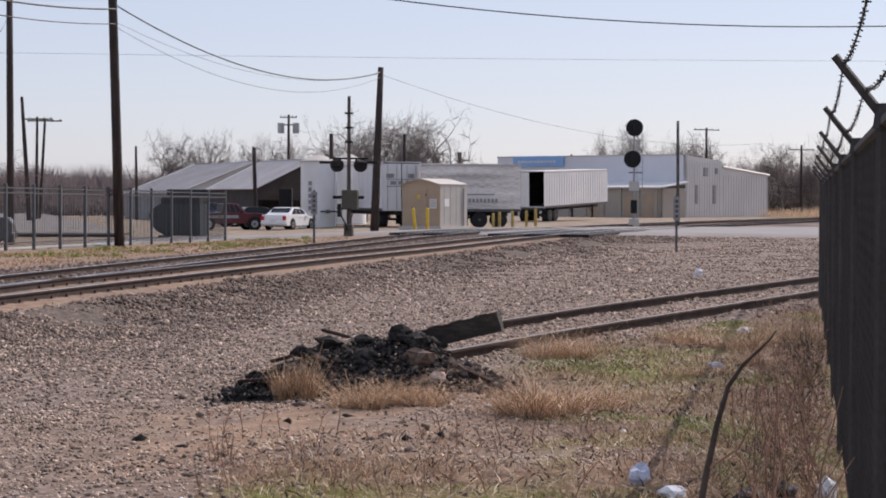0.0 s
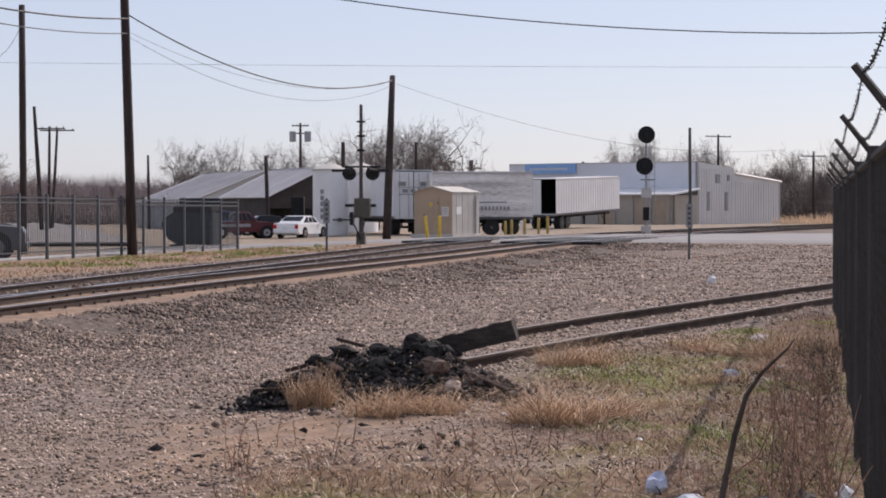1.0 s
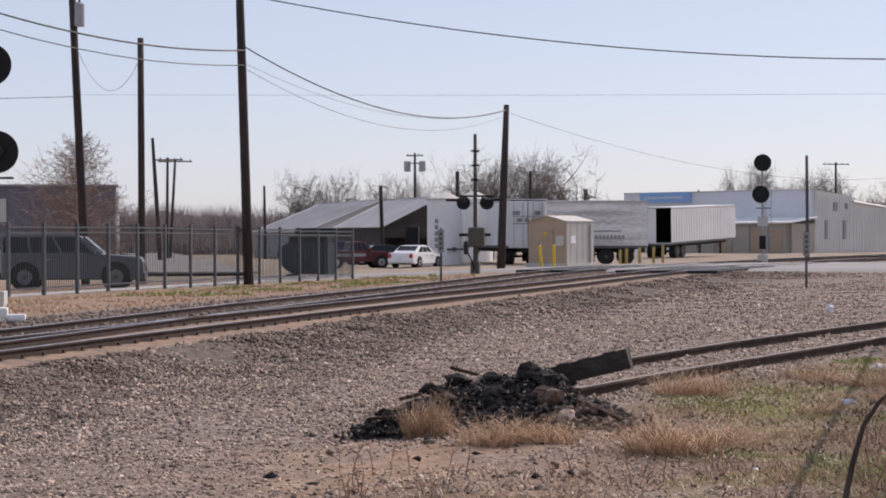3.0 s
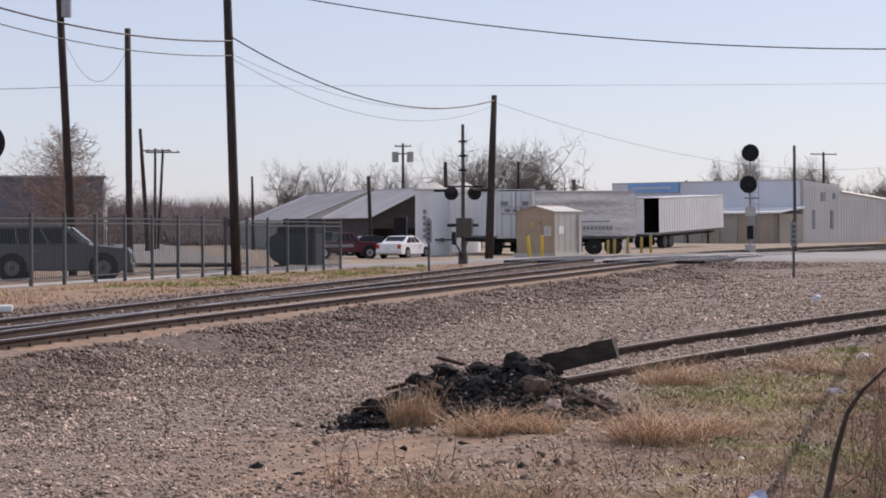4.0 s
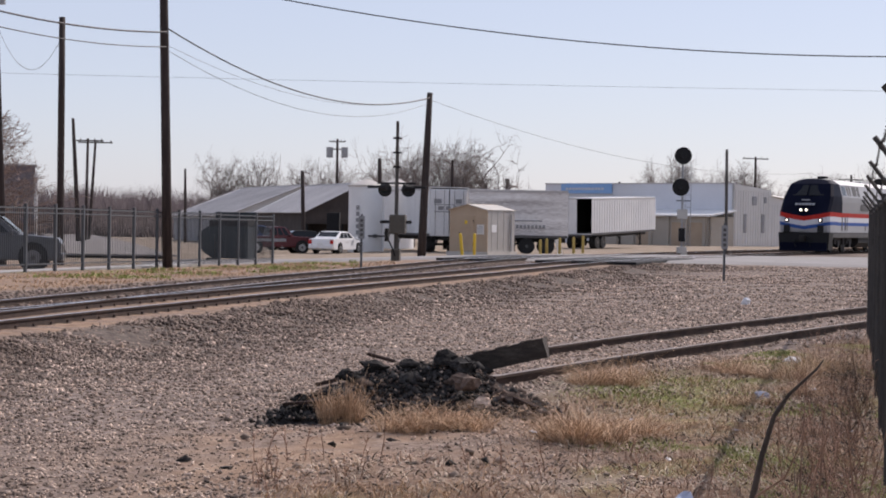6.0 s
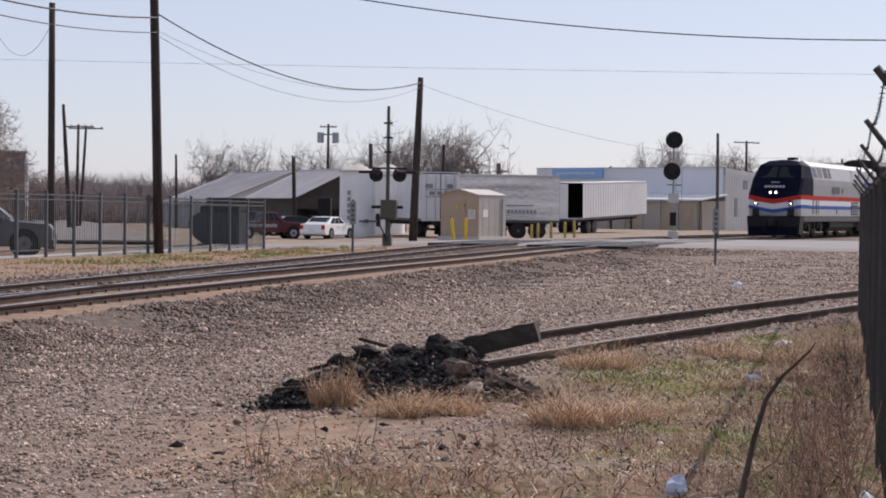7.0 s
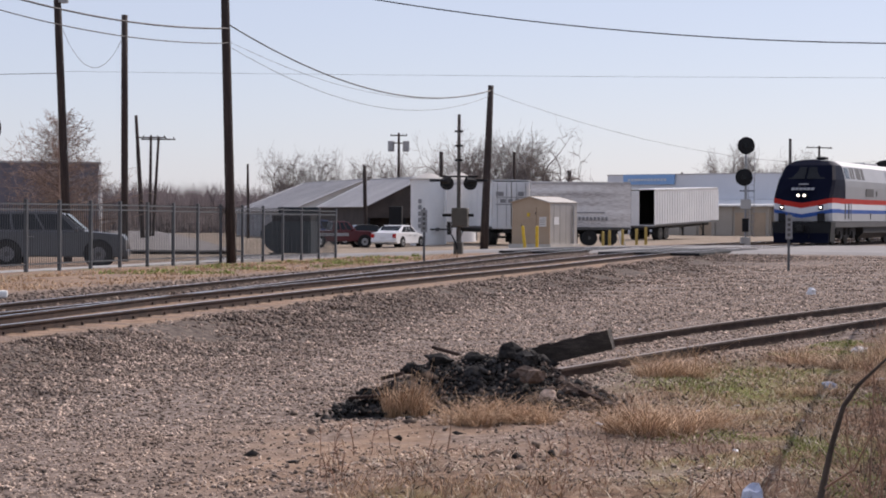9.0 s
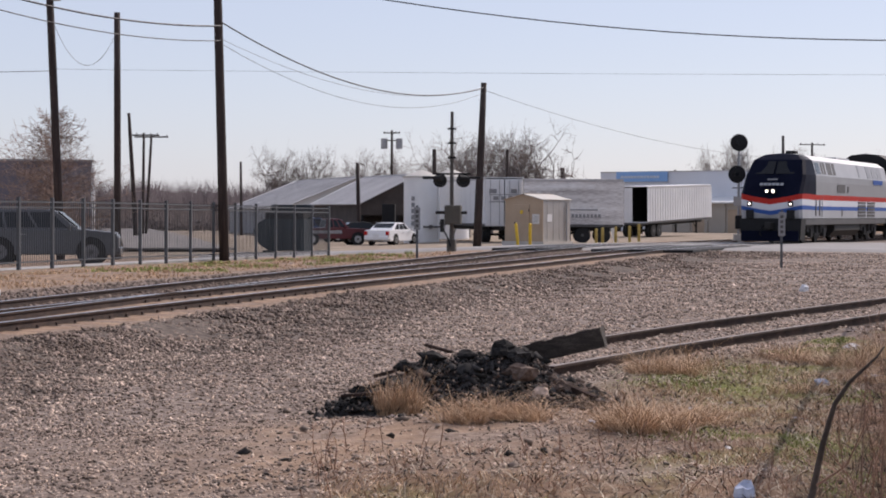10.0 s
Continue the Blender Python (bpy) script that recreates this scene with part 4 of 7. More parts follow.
def box_trailer(m, length, label, ribs=0, sheet=None, open_end=False, deck=1.05, high=3.95, legs=True, wide=2.55):
    """A box trailer along y; its near end is at y = 0, its near flank at x = 0 and its body runs to x = wide."""
    ob = thing("box_trailer", m, label, "trailer", "parked trailers")
    TR = sheet or TRAILER
    b2 = bmesh.new()
    t = 0.05
    for c, s in (((t / 2, length / 2, (deck + high) / 2), (t, length, high - deck)), ((wide - t / 2, length / 2, (deck + high) / 2), (t, length, high - deck)),
                 ((wide / 2, length / 2, deck + 0.06), (wide - 2 * t, length, 0.12)), ((wide / 2, length - t / 2, (deck + high) / 2), (wide - 2 * t, t, high - deck))):
        add_box(b2, c, s)
    body = part("body", b2, TR, ob)
    part("roof", box((wide / 2, length / 2, high + 0.02), (wide + 0.04, length + 0.04, 0.05), bevel=0.01), TR, ob)
    for x in (-0.012, wide + 0.012):
        part("top_rail", box((x, length / 2, high - 0.07), (0.03, length, 0.13)), ROOFMETAL, body)
        part("bottom_rail", box((x, length / 2, deck + 0.08), (0.03, length, 0.16)), SKIRT, body)
        n = ribs or int(length / 1.2)
        for k in range(n + 1):
            wd = length / n * 0.5 if ribs else 0.04
            part("rib", box((x - (0.0 if x > 0 else 0.0), 0.03 + (length - 0.06) * k / n, (deck + high) / 2), (0.045 if ribs else 0.012, wd if ribs else 0.045, high - deck - 0.3)), TR, body)
    if not open_end:
        for k in range(2):
            d = part("door", box((wide * (0.25 + 0.5 * k), -0.02, (deck + high) / 2), (wide / 2 - 0.06, 0.04, high - deck - 0.16), bevel=0.008), TR, ob)
            for j in (-0.3, 0.3):
                part("lock_rod", rod((wide * (0.25 + 0.5 * k) + j, -0.06, deck + 0.1), (wide * (0.25 + 0.5 * k) + j, -0.06, high - 0.15), 0.018, n=5), GALV, d)
    else:
        part("door", box((-0.06, 0.62, (deck + high) / 2), (0.05, 1.2, high - deck - 0.1), bevel=0.008), TR, ob, "door folded back on the flank")
        part("door", box((wide * 0.25, -0.03, (deck + high) / 2), (wide / 2 - 0.08, 0.05, high - deck - 0.14), bevel=0.008), TR, ob, "door leaf left shut")
        part("sill", box((wide / 2, -0.05, deck - 0.02), (wide, 0.1, 0.14)), SKIRT, ob)
        # dark sheets inside paint the shade of the deep interior
        part("interior_shade", box((wide / 2, length - 0.2, (deck + high) / 2), (wide - 0.2, 0.1, high - deck - 0.2)), BRICKDARK, ob)
        for x in (0.07, wide - 0.07):
            part("interior_shade", box((x, length / 2, (deck + high) / 2), (0.03, length - 0.1, high - deck - 0.2)), BRICKDARK, ob, "dark sheet standing for the shade inside")
        part("interior_shade_floor", box((wide / 2, length / 2, deck + 0.14), (wide - 0.2, length - 0.1, 0.03)), BRICKDARK, ob)
    part("chassis", box((wide / 2, length / 2, deck - 0.14), (1.0, length * 0.98, 0.26)), TRUCKBLACK, ob)
    if legs:
        for x in (0.35, wide - 0.35):
            lg = part("landing_leg", box((x, length - 2.6, deck / 2), (0.13, 0.13, deck)), TRUCKBLACK, ob)
            part("foot", box((x, length - 2.6, 0.03), (0.3, 0.3, 0.06)), TRUCKBLACK, lg)
            part("brace", rod((x, length - 2.6, 0.35), (x, length - 3.6, deck - 0.1), 0.035, n=5), TRUCKBLACK, lg)
    for y in (1.3, 2.55):
        ax = part("axle", rod((0.2, y, 0.5), (wide - 0.2, y, 0.5), 0.07, n=8), TRUCKBLACK, ob)
        for x in (0.18, 0.48, wide - 0.48, wide - 0.18):
            # rims blackened to stand for the shadow under the trailer
            road_wheel(ax, x, y, hub=TRUCKBLACK)
    for x in (0.45, wide - 0.45):
        part("mud_flap", box((x, 3.3, 0.5), (0.6, 0.02, 0.7)), BLACK, ob)
    return ob


ta = box_trailer(pose(-3.9, 121, zat(-3, 123), 0, 0, 16.7), 12.5, "white box trailer with a scrawled end door, seen end on", sheet=CLEANWHITE, high=4.16)
for k, (x, z, w, h) in enumerate([(0.5, 3.3, 0.5, 0.28), (1.9, 3.3, 0.4, 0.28), (1.2, 2.62, 1.9, 0.06), (1.2, 3.08, 1.9, 0.04), (0.7, 2.85, 0.36, 0.24), (1.2, 2.85, 0.3, 0.24), (1.65, 2.85, 0.24, 0.3)]):
    part("door_mark", box((x, -0.05 - 0.002 * k, z), (w, 0.012, h)), LOCOGREY, ta, "faded grey mark")
tb = box_trailer(pose(4.86, 119.2, zat(2, 121), 0, 0, 92.0), 6.25, "white sheet-sided box trailer with stained flank beside the crossing hut", deck=1.02, high=4.0)
part("sign_band", box((-0.03, 3.4, 2.1), (0.02, 3.6, 0.08)), LOCOGREY, tb, "grey line on the flank")
for k in range(14):
    part("sign_bar", box((-0.03, 1.5 + k * 0.24, 1.72), (0.02, 0.15, 0.22)), LOCOGREY, tb, "faded bar of lettering")
tc = box_trailer(pose(8.1, 150.5, zat(8, 150), 1.5, 0, -25.0), 14.4, "ribbed white trailer with an open dark rear end", ribs=26, sheet=CLEANWHITE, open_end=True, deck=1.1, high=4.02)
tc.location = (8.1 - 2.3, 150.5 + 1.07, zat(8, 150))


# ---- cars ----
def car(name, m, side_low, cabin, length, width, paint, label, wheel_y, r, category="car", hub=CHROME, glass_from=None, roof_paint=None):
    """A car along y, nose at y = 0. side_low: outline (y, z) of the lower body; cabin: outline of the glasshouse."""
    ob = thing(name, m, label, category, "parked cars")

    def slab(outline, w0, w1):
        """Drawn out across the car; narrower towards the top."""
        b2 = bmesh.new()
        zs = [z for _, z in outline]
        lo, hi = min(zs), max(zs)
        rows = []
        for s in (-1, 1):
            rows.append([b2.verts.new((s * (w0 + (w1 - w0) * (z - lo) / (hi - lo)) / 2, y, z)) for y, z in outline])
        b2.faces.new(rows[0]), b2.faces.new(rows[1][::-1])
        for i in range(len(outline)):
            j = (i + 1) % len(outline)
            b2.faces.new((rows[0][j], rows[0][i], rows[1][i], rows[1][j]))
        bmesh.ops.recalc_face_normals(b2, faces=b2.faces)
        es = [e for e in b2.edges if abs((e.verts[0].co - e.verts[1].co).x) < 0.5]
        bmesh.ops.bevel(b2, geom=es, offset=0.05, segments=2, affect="EDGES", profile=0.6)
        return b2

    body = part("body", slab(side_low, width, width * 0.96), paint, ob)
    roof = part("cabin", slab(cabin, width * 0.93, width * 0.76), paint, ob)
    zl, zh = min(z for _, z in cabin), max(z for _, z in cabin)
    gz0, gz1 = zl + 0.1, zh - 0.09
    ys = sorted(y for y, z in cabin if z > zh - 0.1)
    front, rear = ys[0], ys[-1]
    yl = sorted(y for y, z in cabin if z < zl + 0.1)
    n = 3 if length > 4.7 else 2
    for s in (-1, 1):
        f0, r0 = yl[0] + (front - yl[0]) * 0.3 + 0.14, yl[-1] + (rear - yl[-1]) * 0.3 - 0.12
        f1, r1 = front + 0.08, rear - 0.06
        for k in range(n):
            a0, a1 = f0 + (r0 - f0) * k / n + 0.04, f0 + (r0 - f0) * (k + 1) / n - 0.04
            b0, b1 = f1 + (r1 - f1) * k / n + 0.04, f1 + (r1 - f1) * (k + 1) / n - 0.04
            wz = lambda z: width * (0.93 + (0.76 - 0.93) * (z - zl) / (zh - zl)) / 2
            b2 = bmesh.new()
            q = [(a0, gz0), (a1, gz0), (b1, gz1), (b0, gz1)]
            u = [b2.verts.new((s * (wz(z) + 0.008), y, z)) for y, z in q]
            v = [b2.verts.new((s * (wz(z) - 0.03), y, z)) for y, z in q]
            b2.faces.new(u), b2.faces.new(v[::-1])
            for i in range(4):
                b2.faces.new((u[i], u[(i + 1) % 4], v[(i + 1) % 4], v[i]))
            bmesh.ops.recalc_face_normals(b2, faces=b2.faces)
            part("side_window", b2, CARGLASS, roof)
        part("mirror", box((s * (width / 2 + 0.08), yl[0] + 0.35, zl + 0.1), (0.2, 0.12, 0.15), bevel=0.03), paint, body)
        part("headlamp", box((s * (width / 2 - 0.2), 0.06, 0.72 * zl), (0.34, 0.12, 0.16), bevel=0.03), GALV, body)
        part("tail_lamp", box((s * (width / 2 - 0.14), length - 0.03, 0.84 * zl), (0.22, 0.1, 0.26), bevel=0.03), TAIL, body)
        part("door_handle", box((s * (width / 2 + 0.005), (yl[0] + yl[-1]) / 2, zl - 0.12), (0.03, 0.18, 0.03)), GALV, body)
    for (ya, za), (yb, zb), nm in ((( yl[0], zl), (front, zh), "windscreen"), ((yl[-1], zl), (rear, zh), "rear_window")):
        d = Vector((0, yb - ya, zb - za))
        c = Vector((0, (ya + yb) / 2, (za + zb) / 2))
        ang = math.atan2(d.z, d.y)
        part(nm, box(c, (width * 0.72, d.length * 0.74, 0.05), Matrix.Rotation(ang, 3, "X")), CARGLASS, roof)
    part("front_bumper", box((0, 0.05, 0.42), (width * 0.95, 0.22, 0.24), bevel=0.05), paint if paint is not CARRED else GALV, ob)
    part("rear_bumper", box((0, length - 0.04, 0.45), (width * 0.95, 0.2, 0.24), bevel=0.05), paint if paint is not CARRED else GALV, ob)
    part("number_plate", box((0, length + 0.07, 0.62), (0.4, 0.02, 0.18)), WHITE, ob)
    for y in wheel_y:
        for s in (-1, 1):
            road_wheel(ob, s * (width / 2 - 0.1), y, r, 0.24, hub)
            part("wheel_arch", rod((s * (width / 2 - 0.12), y, r + 0.02), (s * (width / 2 + 0.006), y, r + 0.02), r * 1.17, n=24), BLACK, ob)
    return ob


SUV_LOW = [(0, 0.45), (0, 0.85), (0.1, 1.02), (1.15, 1.12), (4.75, 1.15), (4.8, 0.5), (4.6, 0.32), (0.2, 0.3)]
SUV_CAB = [(1.2, 1.08), (2.0, 1.7), (2.3, 1.76), (4.45, 1.76), (4.74, 1.1)]
SEDAN_LOW = [(0, 0.4), (0.02, 0.66), (0.2, 0.78), (1.3, 0.92), (4.1, 0.98), (4.72, 0.95), (4.78, 0.5), (4.6, 0.26), (0.2, 0.24)]
SEDAN_CAB = [(1.15, 0.9), (2.0, 1.38), (2.4, 1.44), (3.3, 1.42), (4.2, 0.95)]
car("suv", pose(-13.75, 60.3, zat(-15, 60) - 0.02, 0, 0, 100), SUV_LOW, SUV_CAB, 4.8, 1.85, CARGREY, "dark grey sport utility vehicle parked behind the steel fence", (0.86, 3.72), 0.4, "suv", hub=DARKALLOY)
car("sedan", pose(-19.6, 58.0, zat(-19, 58), 0, 0, 160), SEDAN_LOW, SEDAN_CAB, 4.8, 1.8, CARGREY, "dark car with chrome bumper parked behind the steel fence", (0.9, 3.75), 0.33)
car("sedan", pose(-9.15, 124.3, zat(-10, 122), 0, 0, 160), SEDAN_LOW, SEDAN_CAB, 4.8, 1.8, CARWHITE, "white four-door sedan parked on the dirt lot", (0.9, 3.75), 0.33)
car("sedan", pose(-11.2, 138.5, zat(-12, 138), 0, 0, 110), SEDAN_LOW, SEDAN_CAB, 4.7, 1.8, BLACK, "black sedan parked behind the white one", (0.9, 3.7), 0.33)
car("car", pose(-14.5, 136, zat(-14, 136), 0, 0, 118), SUV_LOW, SUV_CAB, 4.8, 1.85, CARBLUE, "blue sport utility vehicle parked beside the pickup", (0.95, 3.8), 0.38, "suv")
PICK_LOW = [(0, 0.5), (0, 0.95), (0.12, 1.05), (1.5, 1.12), (5.2, 1.1), (5.25, 0.55), (5.0, 0.42), (0.2, 0.4)]
PICK_CAB = [(1.5, 1.08), (2.05, 1.68), (2.3, 1.74), (3.0, 1.74), (3.2, 1.1)]
pk = car("pickup_truck", pose(-11.75, 124.5, zat(-13, 127), 0, 0, 112), PICK_LOW, PICK_CAB, 5.25, 1.95, CARRED, "dark red pickup truck with chrome bumper on the dirt lot", (1.0, 4.1), 0.39, "pickup truck")
part("flank_stripe", box((0.985, 3.6, 0.86), (0.02, 3.0, 0.2)), GALV, pk, "silver lower stripe")
part("flank_stripe", box((-0.985, 3.6, 0.86), (0.02, 3.0, 0.2)), GALV, pk, "silver lower stripe")
car("car", pose(-45.5, 245, zat(-45, 245), 0, 0, 8), SEDAN_LOW, SEDAN_CAB, 4.7, 1.8, CARWHITE, "distant white car on the side road", (0.9, 3.7), 0.33)


def dumpster(m):
    ob = thing("dumpster", m, "dark green steel dumpster behind the picket fence", "dumpster")
    part("bin", prism([(-0.55, 0.16), (-0.95, 0.4), (-1.2, 0.75), (-1.28, 1.1), (-1.1, 1.38), (-0.75, 1.6), (1.05, 1.6), (1.05, 0.16)], 1.7), BIN, ob)
    for k, x in enumerate((-0.5, 0.0, 0.48, 0.95)):
        part("rib", box((x, -0.04, 0.7), (0.1, 0.08, 1.05)), BIN, ob)
    part("lid", box((0.15, 0.85, 1.78), (1.8, 1.72, 0.3), Matrix.Rotation(radians(4), 3, "X"), bevel=0.05), BLACK, ob)
    part("tall_back", box((0.12, 1.6, 1.35), (1.9, 0.25, 1.8), bevel=0.02), BIN, ob)
    for x in (-0.8, 0.85):
        part("skid", box((x, 0.85, 0.08), (0.16, 1.6, 0.18)), BLACK, ob)
    return ob


dumpster(pose(-11.95, 84.6, zat(-12, 85), 0, 0, -6))


def crossing_hut(m):
    """The signal hut: two faces seen, shallow gable roof, door with vents and notices."""
    ob = thing("signal_hut", m, "tan and grey metal railway signal hut with notices", "equipment hut")
    w, l, h = 2.35, 3.2, 2.5
    part("slab", box((w / 2, l / 2, 0.0), (w + 0.25, l + 0.25, 0.24)), CONCRETE, ob)
    part("front_wall", prism([(0, 0.1), (0, h - 0.12), (w / 2, h + 0.18), (w, h - 0.12), (w, 0.1)], 0.06), TAN, ob, "tan painted end wall")
    part("back_wall", prism([(0, 0.1), (0, h - 0.12), (w / 2, h + 0.18), (w, h - 0.12), (w, 0.1)], 0.06, Matrix.Translation((0, l - 0.06, 0))), BOXGREY, ob)
    for x in (0.03, w - 0.03):
        part("side_wall", box((x, l / 2, h / 2 - 0.02), (0.06, l - 0.12, h - 0.2)), BOXGREY, ob)
    for s in (-1, 1):
        d = math.atan2(0.3, w / 2)
        part("roof_sheet", box((w / 2 + s * w / 4, l / 2, h + 0.05), (w / 2 / math.cos(d) + 0.1, l + 0.2, 0.05), Matrix.Rotation(s * d, 3, "Y")), CONCRETE if s > 0 else TAN, ob)
    door = part("door", box((w * 0.45, -0.025, 1.14), (0.95, 0.05, 1.98), bevel=0.012), TAN, ob)
    part("vent", box((w * 0.45, -0.06, 1.72), (0.16, 0.04, 0.2), bevel=0.02), YELLOW, door, "yellow warning label")
    part("handle", box((w * 0.28, -0.065, 1.1), (0.05, 0.05, 0.16)), BLACK, door)
    part("hinge", box((w * 0.64, -0.055, 1.8), (0.04, 0.03, 0.14)), BLACK, door)
    part("hinge", box((w * 0.64, -0.055, 0.5), (0.04, 0.03, 0.14)), BLACK, door)
    part("notice", box((w * 0.82, -0.012, 1.34), (0.42, 0.02, 0.52)), GABLE, ob, "pale notice board")
    for k in range(4):
        part("notice_line", box((w * 0.82, -0.024, 1.5 - k * 0.1), (0.3, 0.006, 0.03)), LOCOGREY, ob)
    part("notice", box((w + 0.012, 0.75, 1.4), (0.02, 0.55, 0.42)), WHITE, ob, "white notice")
    for y in (0.5, 1.2, 1.9, 2.6):
        part("panel_seam", box((w + 0.006, y, h / 2), (0.012, 0.03, h - 0.3)), BOXGREY, ob)
    part("conduit", rod((w + 0.05, 2.7, 0.1), (w + 0.05, 2.7, 2.2), 0.04, n=6), GALV, ob)
    return ob


crossing_hut(pose(-2.24, 103.4, zat(-1, 104) + 0.12, 0, 0, -28))


def bollard(x, y, h, label, paint=YELLOW, tilt=0.0):
    ob = thing("bollard", pose(x, y, zat(x, y) - 0.03, 0, tilt, 0), label, "bollard", "yellow bollards")
    part("tube", rod((0, 0, 0), (0, 0, h), 0.085, n=12), paint, ob)
    part("cap", rod((0, 0, h), (0, 0, h + 0.05), 0.085, 0.03, 12), paint, ob)
    return ob


bollard(-1.45, 99.0, 1.2, "yellow steel bollard in front of the signal hut", tilt=-6)
bollard(-0.83, 99.4, 1.18, "yellow steel bollard in front of the signal hut")
for x, y, h in ((3.0, 113, 0.85), (3.4, 113.5, 0.9), (4.2, 114, 0.95), (4.95, 112, 0.95), (5.5, 112, 1.05)):
    bollard(x, y, h, "weathered yellow bollard under the trailers", OLDYELLOW)
pallet = thing("leaning_board", pose(4.15, 114.6, zat(4, 114), 0, 0, 0), "white board leaning under the trailer", "board")
part("board", box((0, 0, 0.42), (0.28, 0.05, 0.9), Matrix.Rotation(radians(-14), 3, "Y")), WHITE, pallet)
part("batten", box((0, -0.04, 0.6), (0.3, 0.03, 0.08), Matrix.Rotation(radians(-14), 3, "Y")), WHITE, pallet)


# ---- buildings ----
def wall_box(name, a, b, z0, z1, thick, material, parent, label=""):
    """A wall from a to b in plan, thick to its left."""
    a, b = Vector(a), Vector(b)
    d = b - a
    turn = Matrix.Rotation(math.atan2(d.y, d.x), 3, "Z")
    n = Vector((-d.y, d.x)).normalized() * thick / 2
    c = (a + b) / 2 + n
    return part(name, box((c.x, c.y, (z0 + z1) / 2), (d.length, thick, z1 - z0), turn), material, parent, label)


def store():
    """The long white store: a parapet front with a blue sign, a lean-to before it, a gable wall and a lower annex."""
    u, v = Vector((-0.75, 0.66)).normalized(), Vector((0.66, 0.75)).normalized()
    c = Vector((24.4, 190))
    gz = zat(24, 190) - 0.1
    ob = thing("store_building", pose(0, 0, 0), "long white store with a blue sign, lean-to and metal gable", "building")
    wall_box("front_wall", c + u * 24.6, c, gz, 5.85, 0.3, STUCCO, ob, "white parapet wall in shade")
    wall_box("parapet_cap", c + u * 24.6 - v * 0.06, c - v * 0.06, 5.85, 5.97, 0.42, ROOFMETAL, ob)
    p0, p1 = c, c + v * 6.7
    wall_box("gable_wall", p0, p1, gz, 5.3, 0.25, GABLE, ob, "pale metal gable wall")
    bm = bmesh.new()
    q = [(p0, 5.3), (p1, 5.3), (p1, 5.34), (p0, 5.86)]
    a = [bm.verts.new((p.x, p.y, z)) for p, z in q]
    b = [bm.verts.new((p.x + u.x * 0.25, p.y + u.y * 0.25, z)) for p, z in q]
    bm.faces.new(a), bm.faces.new(b[::-1])
    for i in range(4):
        bm.faces.new((a[i], a[(i + 1) % 4], b[(i + 1) % 4], b[i]))
    bmesh.ops.recalc_face_normals(bm, faces=bm.faces)
    part("gable_top", bm, GABLE, ob)
    for k in range(14):
        p = p0 + v * (0.25 + k * 0.46)
        part("sheet_rib", box((p.x - u.x * 0.02, p.y - u.y * 0.02, (gz + 5.2) / 2), (0.05, 0.05, 5.2 - gz), Matrix.Rotation(math.atan2(v.y, v.x), 3, "Z")), GABLE, ob)
    for dist, z, w, h in ((1.9, 1.9, 0.5, 1.9), (5.2, 1.9, 0.5, 1.9), (3.6, 4.2, 0.75, 0.9), (5.6, 4.3, 0.4, 0.6)):
        p = p0 + v * dist - u * 0.03
        wd = part("window_1", box((p.x, p.y, z), (w, 0.1, h), Matrix.Rotation(math.atan2(v.y, v.x), 3, "Z")), LOCOGREY, ob)
        p = p - u * 0.05
        part("pane", box((p.x, p.y, z), (w * 0.75, 0.05, h * 0.85), Matrix.Rotation(math.atan2(v.y, v.x), 3, "Z")), SHEDWALL, wd)
    # annex
    a0, a1 = p1 + v * 0.0, p1 + v * 9.0
    wall_box("annex_wall", a0, a1, gz, 3.9, 0.25, GABLE, ob, "grey sheet annex wall")
    bm = bmesh.new()
    q = [(a0, 3.9), (a1, 3.9), (a1, 3.98), (a0, 4.75)]
    a = [bm.verts.new((p.x, p.y, z)) for p, z in q]
    b = [bm.verts.new((p.x + u.x * 8, p.y + u.y * 8, z)) for p, z in q]
    bm.faces.new(a), bm.faces.new(b[::-1])
    for i in range(4):
        bm.faces.new((a[i], a[(i + 1) % 4], b[(i + 1) % 4], b[i]))
    bmesh.ops.recalc_face_normals(bm, faces=bm.faces)
    part("annex_roof", bm, GABLE, ob)
    e0, e1 = a0 - u * 0.12, a1 - u * 0.12
    bm = tube([(e0.x, e0.y, 4.78), (e1.x, e1.y, 4.0)], 0.12, 4)
    part("annex_eave", bm, GABLE, ob, "white eave trim")
    for k in range(18):
        p = a0 + v * (0.25 + k * 0.49) - u * 0.02
        part("sheet_rib", box((p.x, p.y, (gz + 3.9) / 2), (0.04, 0.05, 3.9 - gz), Matrix.Rotation(math.atan2(v.y, v.x), 3, "Z")), GABLE, ob)
    wall_box("back_wall", c + v * 15.7, c + v * 15.7 + u * 24.6, gz, 3.9, 0.25, SHEDWALL, ob)
    wall_box("far_wall", c + u * 24.6 + v * 15.7, c + u * 24.6, gz, 3.9, 0.25, STUCCO, ob)
    m = (c + u * 12.3 + v * 3.4)
    part("roof", box((m.x, m.y, 5.2), (24.2, 6.2, 0.2), Matrix.Rotation(math.atan2(u.y, u.x), 3, "Z")), ROOFMETAL, ob)
    # lean-to
    l0, l1 = c + u * 13.0 - v * 4.2, c - v * 4.2
    wall_box("lean_to_wall", l0, l1, gz, 2.5, 0.25, BEIGE, ob, "beige block lean-to wall")
    wall_box("lean_to_side", l1, c, gz, 2.5, 0.25, BEIGE, ob)
    for k in range(6):
        p = l1 + u * (0.6 + k * 2.2) - v * 0.06
